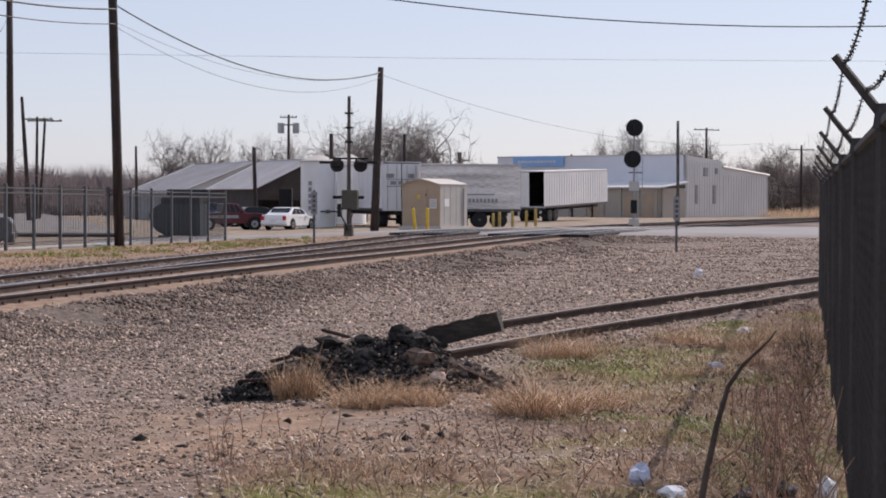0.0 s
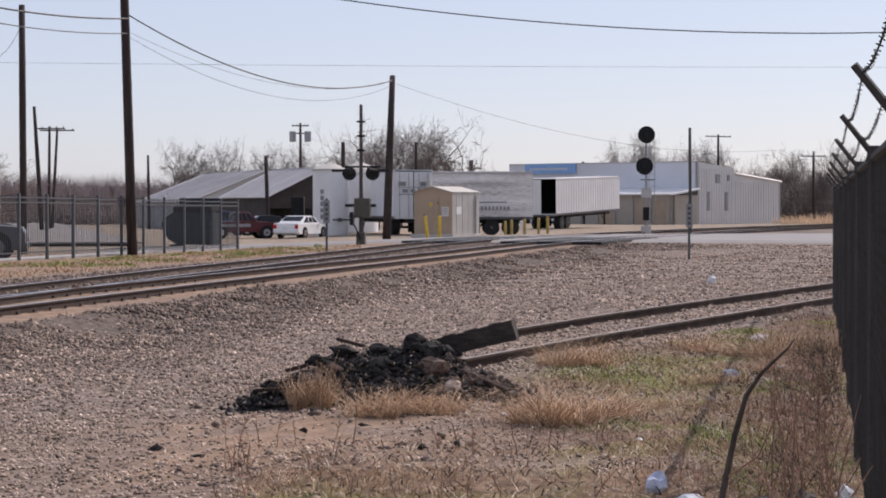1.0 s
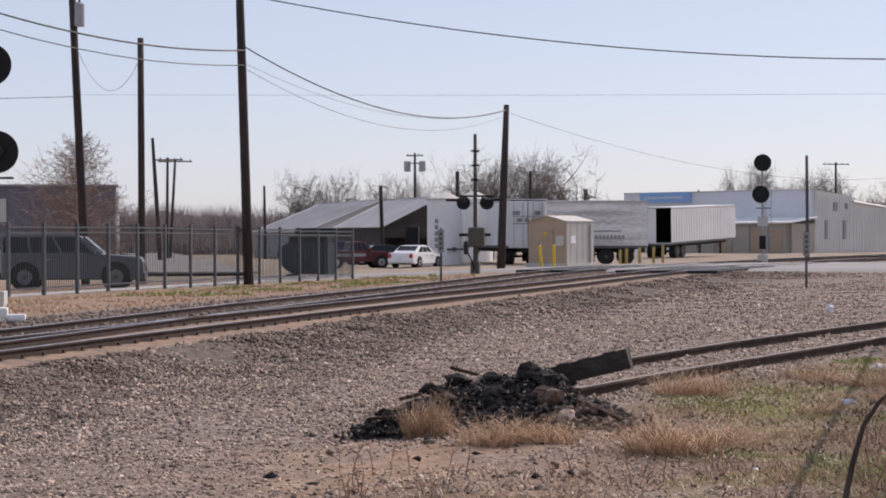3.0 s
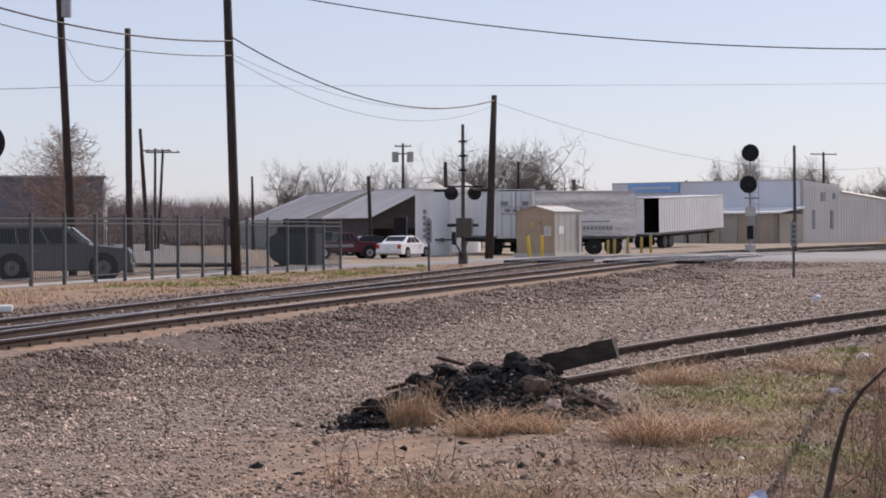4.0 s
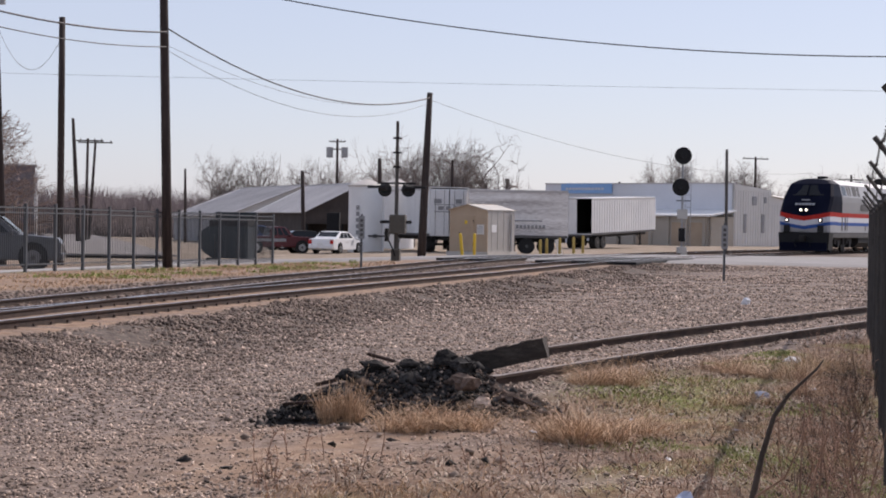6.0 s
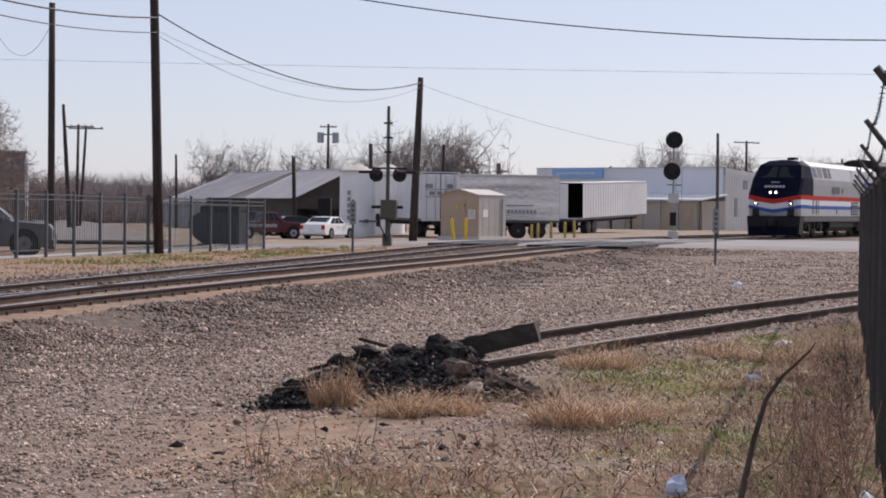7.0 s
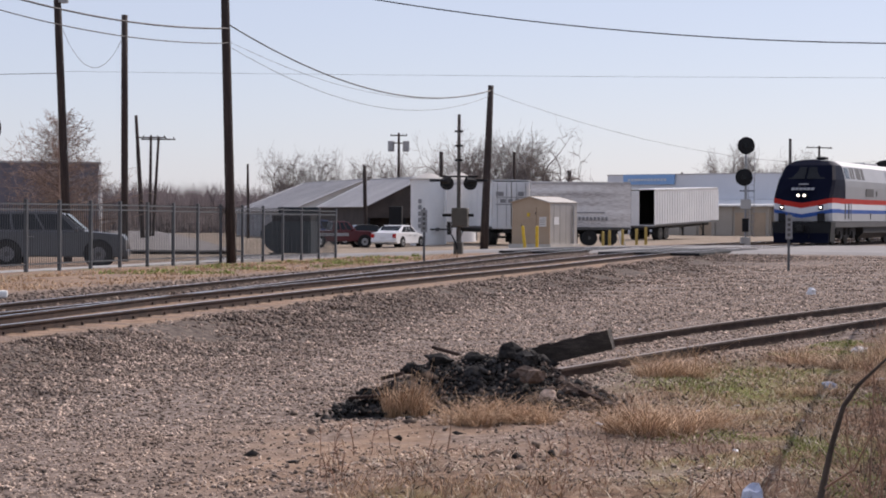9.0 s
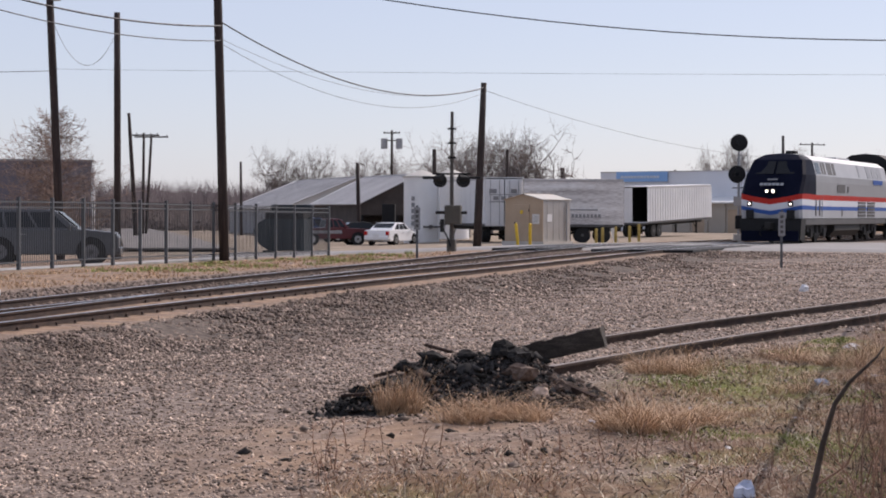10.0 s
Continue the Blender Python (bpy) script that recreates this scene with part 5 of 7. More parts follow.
        part("pier", box((p.x, p.y, (gz + 2.45) / 2), (0.34, 0.2, 2.45 - gz), Matrix.Rotation(math.atan2(u.y, u.x), 3, "Z")), BEIGE, ob)
    for k in (0, 1, 3):
        p = l1 + u * (1.6 + k * 2.2) - v * 0.03
        part("shutter", box((p.x, p.y, (gz + 1.9) / 2), (1.5, 0.1, 1.9 - gz), Matrix.Rotation(math.atan2(u.y, u.x), 3, "Z")), TAN, ob)
    bm = bmesh.new()
    r = [(l0 - v * 0.5, 2.5), (l1 - v * 0.5 - u * 0.4, 2.5), (c - u * 0.4 - v * 0.02, 3.05), (c + u * 13.0 - v * 0.02, 3.05)]
    a = [bm.verts.new((p.x, p.y, z)) for p, z in r]
    b = [bm.verts.new((p.x, p.y, z + 0.16)) for p, z in r]
    bm.faces.new(a), bm.faces.new(b[::-1])
    for i in range(4):
        bm.faces.new((a[i], a[(i + 1) % 4], b[(i + 1) % 4], b[i]))
    bmesh.ops.recalc_face_normals(bm, faces=bm.faces)
    part("lean_to_roof", bm, WHITE, ob, "white sheet lean-to roof")
    s0 = c + u * 18.8 - v * 0.15
    sg = part("sign_board", box((s0.x, s0.y, 5.38), (6.9, 0.12, 1.05), Matrix.Rotation(math.atan2(u.y, u.x), 3, "Z")), BLUESIGN, ob, "blue painted sign board")
    for k in range(12):
        p = c + u * (21.4 - k * 0.44) - v * 0.24
        part("letter_bar", box((p.x, p.y, 5.36), (0.3, 0.04, 0.24), Matrix.Rotation(math.atan2(u.y, u.x), 3, "Z")), STRIPEWHITE, sg)
    return ob


store()


def silo():
    m = pose(-8.45, 128, zat(-8, 128) - 0.05)
    ob = thing("silo", m, "squat white cylindrical silo with a shallow cone roof", "silo")
    part("drum", rod((0, 0, 0), (0, 0, 4.5), 1.22, n=40), WHITE, ob, smooth=False)
    part("roof", rod((0, 0, 4.5), (0, 0, 4.95), 1.34, 0.15, 40), CONCRETE, ob, "pale cone roof")
    part("eave_ring", rod((0, 0, 4.43), (0, 0, 4.53), 1.33, n=40), CONCRETE, ob)
    part("downpipe", rod((1.18, -0.5, 0), (1.18, -0.5, 4.2), 0.07, n=8), WHITE, ob)
    for k in range(5):
        part("character_bar", box((-0.5 + 0.0 * k, -1.2, 3.0 - k * 0.42), (0.22, 0.08, 0.28)), LOCOGREY, ob)
    part("pipe", rod((0.2, -1.25, 1.1), (1.35, -1.15, 1.1), 0.06, n=8), SKIRT, ob)
    part("valve", box((0.7, -1.25, 1.1), (0.25, 0.22, 0.25), bevel=0.04), SKIRT, ob)
    return ob


silo()


def shed(m, w, l, eave, ridge, roofm, wallm, label, front=None, open_front=False):
    """A gable-ended shed; the gable end at y = 0, the ridge along y."""
    ob = thing("shed", m, label, "shed", "metal sheds")
    for y in (0, l - 0.15):
        if not (open_front and y == 0):
            part("gable_wall", prism([(0, 0), (0, eave), (w / 2, ridge), (w, eave), (w, 0)], 0.15, Matrix.Translation((0, y, 0))), front or wallm, ob)
        else:
            part("gable_panel", prism([(0, eave - 0.9), (0, eave), (w / 2, ridge), (w, eave), (w, eave - 0.9)], 0.15), front or wallm, ob, "dark open gable")
            for x in (0.15, w / 3, 2 * w / 3, w - 0.15):
                part("porch_post", box((x, 0.08, (eave - 0.9) / 2), (0.16, 0.16, eave - 0.9)), BLACK, ob)
            part("back_panel", box((w / 2, 2.2, eave / 2), (w - 0.3, 0.1, eave)), BRICKDARK, ob)
    for x in (0.08, w - 0.08):
        part("side_wall", box((x, l / 2, eave / 2), (0.15, l - 0.3, eave)), wallm, ob)
    d = math.atan2(ridge - eave, w / 2)
    for s in (-1, 1):
        sheet = part("roof_sheet", box((w / 2 + s * (w / 4 + 0.1), l / 2, (eave + ridge) / 2 + 0.06 - 0.1 * math.tan(d)), (w / 2 / math.cos(d) + 0.4, l + 0.7, 0.07), Matrix.Rotation(s * d, 3, "Y")), roofm, ob)
        for k in range(int(l / 0.9)):
            part("roof_seam", box((w / 2 + s * (w / 4 + 0.1), 0.3 + k * 0.9, (eave + ridge) / 2 + 0.11 - 0.1 * math.tan(d)), (w / 2 / math.cos(d) + 0.4, 0.06, 0.06), Matrix.Rotation(s * d, 3, "Y")), roofm, sheet)
    return ob


shed(pose(-23.6, 168, -0.8, 0, 0, 20), 14.0, 26, 2.6, 5.4, ROOFMETAL, SHEDWALL, "wide grey metal shed with a bright gabled roof", GABLE)
shed(pose(-14.2, 144, -0.75, 0, 0, 22), 9.0, 14, 2.9, 5.1, ROOFMETAL, BRICKDARK, "open-fronted store shed with a pale metal roof", BRICKDARK, True)


def flat_warehouse():
    """The low blue-grey sheet building behind the trees: flat roof with a coping, ribbed walls, a pale corner pipe."""
    ob = thing("warehouse", pose(-28.7, 118, zat(-29, 118), 0, 0, 16), "low flat-roofed blue-grey sheet metal warehouse behind bare trees", "building")
    w, d, h = 25.0, 18.0, 5.3
    for y, nm in ((0.1, "front_wall"), (d - 0.1, "back_wall")):
        part(nm, box((-w / 2, y, h / 2), (w, 0.2, h)), HOUSEBLUE, ob)
    for x in (-0.1, -w + 0.1):
        part("side_wall", box((x, d / 2, h / 2), (0.2, d - 0.4, h)), HOUSEBLUE, ob)
    part("roof", box((-w / 2, d / 2, h - 0.15), (w - 0.4, d - 0.4, 0.12)), ROOFMETAL, ob)
    part("coping", box((-w / 2, 0.02, h + 0.05), (w + 0.1, 0.3, 0.12)), SHEDWALL, ob)
    part("coping", box((0.0, d / 2 + 0.1, h + 0.05), (0.3, d - 0.1, 0.12)), SHEDWALL, ob)
    for k in range(24):
        part("sheet_rib", box((-0.6 - k * 1.02, -0.02, h / 2), (0.06, 0.05, h - 0.1)), HOUSEBLUE, ob)
    part("corner_pipe", rod((0.05, -0.18, 0), (0.05, -0.18, 4.9), 0.13, n=10), GABLE, ob, "pale patched corner pipe")
    return ob


flat_warehouse()
for x, y, h in ((-11.6, 139, 1.9), (-9.9, 138.5, 1.8)):
    tank = thing("storage_cabinet", pose(x, y, -0.7), "tall dark cabinet before the open-fronted shed", "cabinet", "dark cabinets")
    part("body", box((0, 0, h / 2 + 0.9), (0.95, 0.8, h), bevel=0.05), BLACK, tank)
    for sx in (-0.35, 0.35):
        part("leg", box((sx, 0, 0.5), (0.1, 0.6, 1.0)), BLACK, tank)
back = thing("silo", pose(-7.0, 138.2, zat(-6, 138)), "second white silo behind the trailers", "silo")
part("drum", rod((0, 0, 0), (0, 0, 4.55), 1.38, n=40), WHITE, back)
part("roof", rod((0, 0, 4.55), (0, 0, 5.15), 1.48, 0.15, 40), CONCRETE, back, "pale cone roof")


# roads: the crossing road and the side road behind the fence
def road(name, pts, width, lift, material, label):
    bm = bmesh.new()
    rows = []
    for i, p in enumerate(pts):
        a, b = Vector(pts[max(i - 1, 0)]), Vector(pts[min(i + 1, len(pts) - 1)])
        d = (b - a).normalized()
        n = Vector((-d.y, d.x)) * width / 2
        p = Vector(p)
        rows.append([bm.verts.new((q.x, q.y, zat(q.x, q.y) + lift)) for q in (p + n, p + n * 0.33, p - n * 0.33, p - n)])
    for u, v in zip(rows, rows[1:]):
        for k in range(3):
            bm.faces.new((u[k], u[k + 1], v[k + 1], v[k]))
    bmesh.ops.recalc_face_normals(bm, faces=bm.faces)
    bmesh.ops.solidify(bm, geom=bm.faces[:], thickness=0.08)
    return tagged(finish(name, bm, material), label, "road", kind="structure")


ASPHALT = mat("worn_pale_asphalt", [(0.2, 0.188, 0.18), (0.31, 0.296, 0.284)], 0.5, 18, 0.9, bump=0.1)
SIDEROAD = mat("grey_side_road", [(0.17, 0.155, 0.145), (0.25, 0.23, 0.215)], 0.3, 14, 0.9, bump=0.1)
def crossing_road():
    """The wide oblique road over the tracks: a fine sheet that follows the ground, with a rim."""
    us, vs = np.linspace(-14, 75, 90), np.linspace(0, 1, 26)
    near = np.interp(us, [-14, 0, 6, 9, 26, 75], [75.0, 73.0, 73.0, 74.0, 76.0, 84.0])
    far = np.interp(us, [-14, 0, 9, 26, 75], [86, 90, 96, 99.0, 110])
    x = np.repeat(us[:, None], len(vs), 1)
    y = near[:, None] + (far - near)[:, None] * vs[None]
    wob = np.array([noise.noise((u * 0.5, 3, 1)) for u in us])
    y[:, 0] += wob * 0.6
    z = (height(x.ravel(), y.ravel()) + 0.095).reshape(x.shape)
    z[:, 0] -= 0.15
    z[:, -1] -= 0.15
    n, w = len(us), len(vs)
    i = (np.arange(n - 1)[:, None] * w + np.arange(w - 1)[None]).ravel()
    ob = raw("road", np.stack([x.ravel(), y.ravel(), z.ravel()], 1), np.stack([i, i + w, i + w + 1, i + 1], 1), ASPHALT)
    ob.data.polygons.foreach_set("use_smooth", [True] * len(ob.data.polygons))
    return tagged(ob, "pale worn asphalt road over the level crossing", "road", kind="structure")


crossing_road()
road("road", [(-18 - i * 2.0 - 0.02 * i * i, 92 + i * 9) for i in range(24)], 5.5, 0.13, SIDEROAD, "grey side road running away past the poles")

# crossing panels between and beside the rails
panels = thing("crossing_panels", pose(0, 0, 0), "black rubber level crossing panels between the rails", "crossing panels", kind="structure")
for k in range(6):
    at = 44.5 + k * 1.85
    for off in (-0.62, 0.72, 2.1, spread2(at) - 0.72, spread2(at) + 0.6):
        p, h = main_line(at, off)
        part("panel", box((p.x, p.y, zat(p.x, p.y) + 0.075), (1.08, 1.8, 0.09), Matrix.Rotation(-h, 3, "Z"), bevel=0.01), BLACK, panels)


# ---- bare trees ----
def bare_tree(seed, high, spread, levels=5, trunk=0.16, twig=0.02, lean=0.0):
    """Arrays of a bare tree: a trunk that forks into limbs and ever finer twigs, each a three- to five-sided taper."""
    rng = np.random.default_rng(seed)
    verts, faces = [], []

    def limb(p, d, length, r, level):
        n = 5 if level == 0 else 4 if level < 2 else 3
        steps = 3 if level < 3 else 2 if level < levels else 1
        base = len(verts)
        pts = []
        q, dd = np.array(p, float), np.array(d, float)
        for i in range(steps + 1):
            pts.append((q.copy(), max(r * (1 - 0.45 * i / steps), twig * 0.5), dd.copy()))
            dd = dd + rng.normal(0, 0.16 + 0.06 * level, 3) + np.array([0, 0, 0.02])
            dd /= np.linalg.norm(dd)
            q = q + dd * length / steps
        for c, rr, ax in pts:
            s = np.cross(ax, [0.3, 0.8, 0.52])
            s /= np.linalg.norm(s)
            t = np.cross(ax, s)
            for k in range(n):
                a = k * math.tau / n
                verts.append(c + (s * math.cos(a) + t * math.sin(a)) * rr)
        for i in range(steps):
            for k in range(n):
                a, b = base + i * n + k, base + i * n + (k + 1) % n
                faces.append((a, b, b + n, a + n))
        if level >= levels:
            return
        kids = int(rng.integers(2, 5)) if level else 4
        for j in range(kids):
            at = pts[-1] if j == 0 else pts[int(rng.integers(1, steps + 1))]
            turn = rng.normal(0, 1, 3)
            turn -= turn @ at[2] * at[2]
            turn /= np.linalg.norm(turn)
            ang = rng.uniform(0.25, 0.95) * spread
            nd = at[2] * math.cos(ang) + turn * math.sin(ang) + np.array([0, 0, 0.03])
            limb(at[0], nd / np.linalg.norm(nd), length * rng.uniform(0.62, 0.92), max(r * rng.uniform(0.5, 0.68), twig), level + 1)

    limb((0, 0, -0.2), (lean, 0, 1), high * 0.22, trunk, 0)
    v = np.array(verts)
    v[:, 2] *= high / v[:, 2].max()
    return v, np.array(faces)


TREES = []


def plant(m, variant, label, scale=1.0):
    trunk, crown = TREES[variant]
    ob = thing("bare_tree", m, label, "tree", "bare winter trees")
    ob.scale = (scale, scale, scale)
    for nm, me in (("trunk", trunk), ("crown", crown)):
        o = new(nm, me)
        o.parent = ob
    return ob


for seed, high, spread, lv in ((3, 8.0, 1.0, 6), (11, 7.5, 1.1, 6), (23, 8.5, 0.95, 6), (41, 6.5, 1.15, 6), (57, 7.0, 1.05, 6)):
    v, f = bare_tree(seed, high, spread, lv, trunk=0.165, twig=0.0075)
    tr, cr = f[:15], f[15:]
    pair = []
    for nm, ff in (("trunk", tr), ("crown", cr)):
        used, inv = np.unique(ff, return_inverse=True)
        o = raw(nm, v[used], inv.reshape(ff.shape), BARK)
        pair.append(o.data)
        bpy.data.objects.remove(o)
    TREES.append(pair)

rt = np.random.default_rng(5)


def row(x0, y0, x1, y1, n, smin, smax, jitter, label):
    for k in range(n):
        f = (k + rt.uniform(-0.3, 0.3)) / max(1, n - 1)
        x, y = x0 + (x1 - x0) * f + rt.normal(0, jitter), y0 + (y1 - y0) * f + rt.normal(0, jitter)
        plant(pose(x, y, zat(x, y) - 0.2, 0, 0, rt.uniform(0, 360)), int(rt.integers(0, 5)), label, rt.uniform(smin, smax))


row(-9.6, 178, 0.2, 174, 12, 1.25, 1.52, 0.7, "tall bare tree behind the trailers")
row(-36, 235, -9, 240, 17, 1.15, 1.55, 2.0, "bare tree behind the metal sheds")
row(19, 250, 62, 240, 27, 1.15, 1.6, 3.5, "bare tree behind the white store")
row(2, 262, 20, 260, 4, 0.8, 1.0, 3.0, "bare tree far behind the store")
row(46, 215, 74, 200, 9, 1.2, 1.5, 4.0, "bare tree beside the far track")
plant(pose(-27.0, 107, zat(-27, 107) - 0.1, 0, 0, 40), 2, "small bare tree behind the steel fence", 0.72)


def drooping_tree(m, seed, high, reach, label):
    """A bare conical tree: a straight leader with many near-level boughs that droop and end in fine twigs."""
    r = np.random.default_rng(seed)
    verts, faces = [], []

    def stick(p, q, r0, r1):
        ax = (q - p) / max(np.linalg.norm(q - p), 1e-6)
        sd = np.cross(ax, [0.31, 0.77, 0.55])
        sd /= np.linalg.norm(sd)
        t = np.cross(ax, sd)
        i = len(verts)
        for c, rr in ((p, r0), (q, r1)):
            for k in range(3):
                verts.append(c + (sd * math.cos(k * 2.094) + t * math.sin(k * 2.094)) * rr)
        for k in range(3):
            faces.append((i + k, i + (k + 1) % 3, i + 3 + (k + 1) % 3, i + 3 + k))

    for k in range(150):
        f = (k + r.uniform(0, 1)) / 150
        z = high * (0.1 + 0.88 * f)
        ln = reach * (1.05 - 0.85 * f) * r.uniform(0.55, 1.1)
        a = r.uniform(0, math.tau)
        d = np.array([math.cos(a), math.sin(a), r.uniform(-0.05, 0.35) + 0.5 * f])
        p = np.array([0, 0, z])
        rad = 0.04 * (1.15 - f)
        for j in range(5):
            q = p + d * ln / 5
            stick(p, q, rad * (1 - 0.16 * j), rad * (1 - 0.16 * (j + 1)))
            for _ in range(3):
                e = d * 0.5 + r.normal(0, 0.55, 3)
                q2 = q + e * ln * r.uniform(0.12, 0.26)
                stick(q, q2, 0.014, 0.008)
                for _ in range(2):
                    stick(q2, q2 + (e + r.normal(0, 0.5, 3) + [0, 0, -0.25]) * ln * 0.12, 0.009, 0.005)
            p, d = q, d + np.array([*r.normal(0, 0.12, 2), 0.03 - 0.07 * j / 5])
    ob = thing("bare_tree", m, label, "tree", "bare winter trees")
    part("trunk", rod((0, 0, -0.2), (0, 0, high), 0.13, 0.015, 8), REDBARK, ob)
    raw("crown", np.array(verts), np.array(faces), REDBARK, ob)
    return ob


drooping_tree(pose(-25.2, 95, zat(-25, 95)), 5, 6.9, 3.7, "red-brown bare tree with level drooping boughs behind the steel fence")
row(-74, 190, -56, 200, 5, 0.9, 1.2, 4.0, "bare tree far behind the fence")


def brush(name, count, x0, x1, y0, y1, h0, h1, seed, label, material=BRUSH):
    """Far woods and scrub: very many thin upright twigs."""
    r = np.random.default_rng(seed)
    x, y = r.uniform(x0, x1, count), r.uniform(y0, y1, count)
    z = height(x, y) - 0.1
    clump = np.array([0.6 + 0.5 * noise.noise((a * 0.11, b * 0.05, seed)) for a, b in zip(x, y)])
    h = r.uniform(h0, h1, count) * np.clip(clump + 0.3, 0.3, 1.4)
    lean = r.normal(0, 0.28, (count, 2)) * h[:, None]
    w = r.uniform(0.03, 0.09, count) * (h1 / 4)
    a = r.uniform(0, math.pi, count)
    base = np.stack([x, y, z], 1)
    off = np.stack([np.cos(a) * w, np.sin(a) * w, 0 * a], 1)
    top = base + np.stack([lean[:, 0], lean[:, 1], h], 1)
    off2 = np.stack([-np.sin(a) * w, np.cos(a) * w, 0 * a], 1)
    v = np.stack([base + off, base - off * 0.5 + off2, base - off * 0.5 - off2, top], 1).reshape(-1, 3)
    i = np.arange(count)[:, None] * 4
    f = np.concatenate([i + np.array([[0, 1, 3]]), i + np.array([[1, 2, 3]]), i + np.array([[2, 0, 3]])])
    return tagged(raw(name, v, f, material), label, "woods", kind="stuff")


# the two left stretches carry the haze in their colour
brush("far_woods", 40000, -150, -10, 300, 380, 3.4, 8.0, 1, "far winter woods with a grey-violet haze tint", FARWOOD)
brush("far_woods", 34000, -10, 30, 300, 380, 2.5, 5.0, 2, "far winter woods with a grey-violet haze tint", FARWOOD)
brush("far_woods", 30000, 26, 160, 300, 380, 4.0, 9.5, 7, "far grey-brown winter woods")
brush("scrub", 8000, -85, -26, 205, 260, 1.2, 4.0, 3, "grey-brown scrub along the far lots")
brush("scrub", 14000, -40, -4, 246, 262, 1.8, 4.6, 8, "grey-brown scrub behind the metal sheds")
brush("scrub", 16000, 24, 100, 250, 285, 2.5, 6.5, 4, "dense grey-brown scrub behind the store")
brush("dry_verge", 14000, 33, 90, 150, 240, 0.3, 1.3, 6, "dry straw verge beside the far track", STRAW)


# ---- the rubble heap and the timber on it ----
def heap_height(x, y):
    """The heap's surface: two crests that run out to a long low end."""
    a = 0.38 * np.exp(-(((x + 0.55) / 0.62) ** 2 + ((y - 15.6) / 0.52) ** 2) ** 1.2)
    b = 0.36 * np.exp(-(((x + 0.93) / 0.36) ** 2 + ((y - 15.7) / 0.5) ** 2))
    c = 0.43 * np.exp(-(((x + 0.28) / 0.42) ** 2 + ((y - 15.6) / 0.5) ** 2))
    d = np.maximum(0.25 * np.exp(-(((x + 1.2) / 0.36) ** 2 + ((y - 15.3) / 0.42) ** 2)), 0.13 * np.exp(-(((x + 1.48) / 0.24) ** 2 + ((y - 15.2) / 0.35) ** 2)))
    e = 0.2 * np.exp(-(((x - 0.1) / 0.34) ** 2 + ((y - 15.3) / 0.5) ** 2))
    return np.maximum.reduce([a, b, c, d, e])


ROCKS = []


def rock_arrays(seed, jag=0.28):
    """A small angular stone: a beaten octahedron, eight or more facets."""
    r = np.random.default_rng(seed)
    v = np.array([(1, 0, 0), (-1, 0, 0), (0, 1, 0), (0, -1, 0), (0, 0, 1), (0, 0, -1)], float)
    v = v * (1 + r.normal(0, jag, (6, 1))) + r.normal(0, jag, (6, 3))
    f = np.array([(0, 2, 4), (2, 1, 4), (1, 3, 4), (3, 0, 4), (2, 0, 5), (1, 2, 5), (3, 1, 5), (0, 3, 5)])
    return v, f


def scatter(name, xy, z, size, material, label, category, seed, flat=0.65, parent=None):
    """Many small stones in one mesh, each of its own shape and turn."""
    r = np.random.default_rng(seed)
    n = len(xy)
    v0 = np.array([(1, 0, 0), (-1, 0, 0), (0, 1, 0), (0, -1, 0), (0, 0, 1), (0, 0, -1)], float)
    v = v0[None] * (1 + r.normal(0, 0.22, (n, 6, 1))) + r.normal(0, 0.24, (n, 6, 3))
    v *= (size[:, None] * np.stack([r.uniform(0.7, 1.3, n), r.uniform(0.7, 1.3, n), r.uniform(flat * 0.7, flat * 1.3, n)], 1))[:, None, :]
    a, b = r.uniform(0, math.tau, n), r.normal(0, 0.5, n)
    ca, sa, cb, sb = np.cos(a), np.sin(a), np.cos(b), np.sin(b)
    x, y, zz = v[..., 0], v[..., 1], v[..., 2]
    y, zz = y * cb[:, None] - zz * sb[:, None], y * sb[:, None] + zz * cb[:, None]
    x, y = x * ca[:, None] - y * sa[:, None], x * sa[:, None] + y * ca[:, None]
    v = np.stack([x + xy[:, None, 0], y + xy[:, None, 1], zz + z[:, None]], -1).reshape(-1, 3)
    f = np.array([(0, 2, 4), (2, 1, 4), (1, 3, 4), (3, 0, 4), (2, 0, 5), (1, 2, 5), (3, 1, 5), (0, 3, 5)])
    f = (np.arange(n)[:, None, None] * 6 + f[None]).reshape(-1, 3)
    ob = raw(name, v, f, material, parent)
    return tagged(ob, label, category, kind="stuff") if parent is None else tagged(ob, label, kind="stuff")


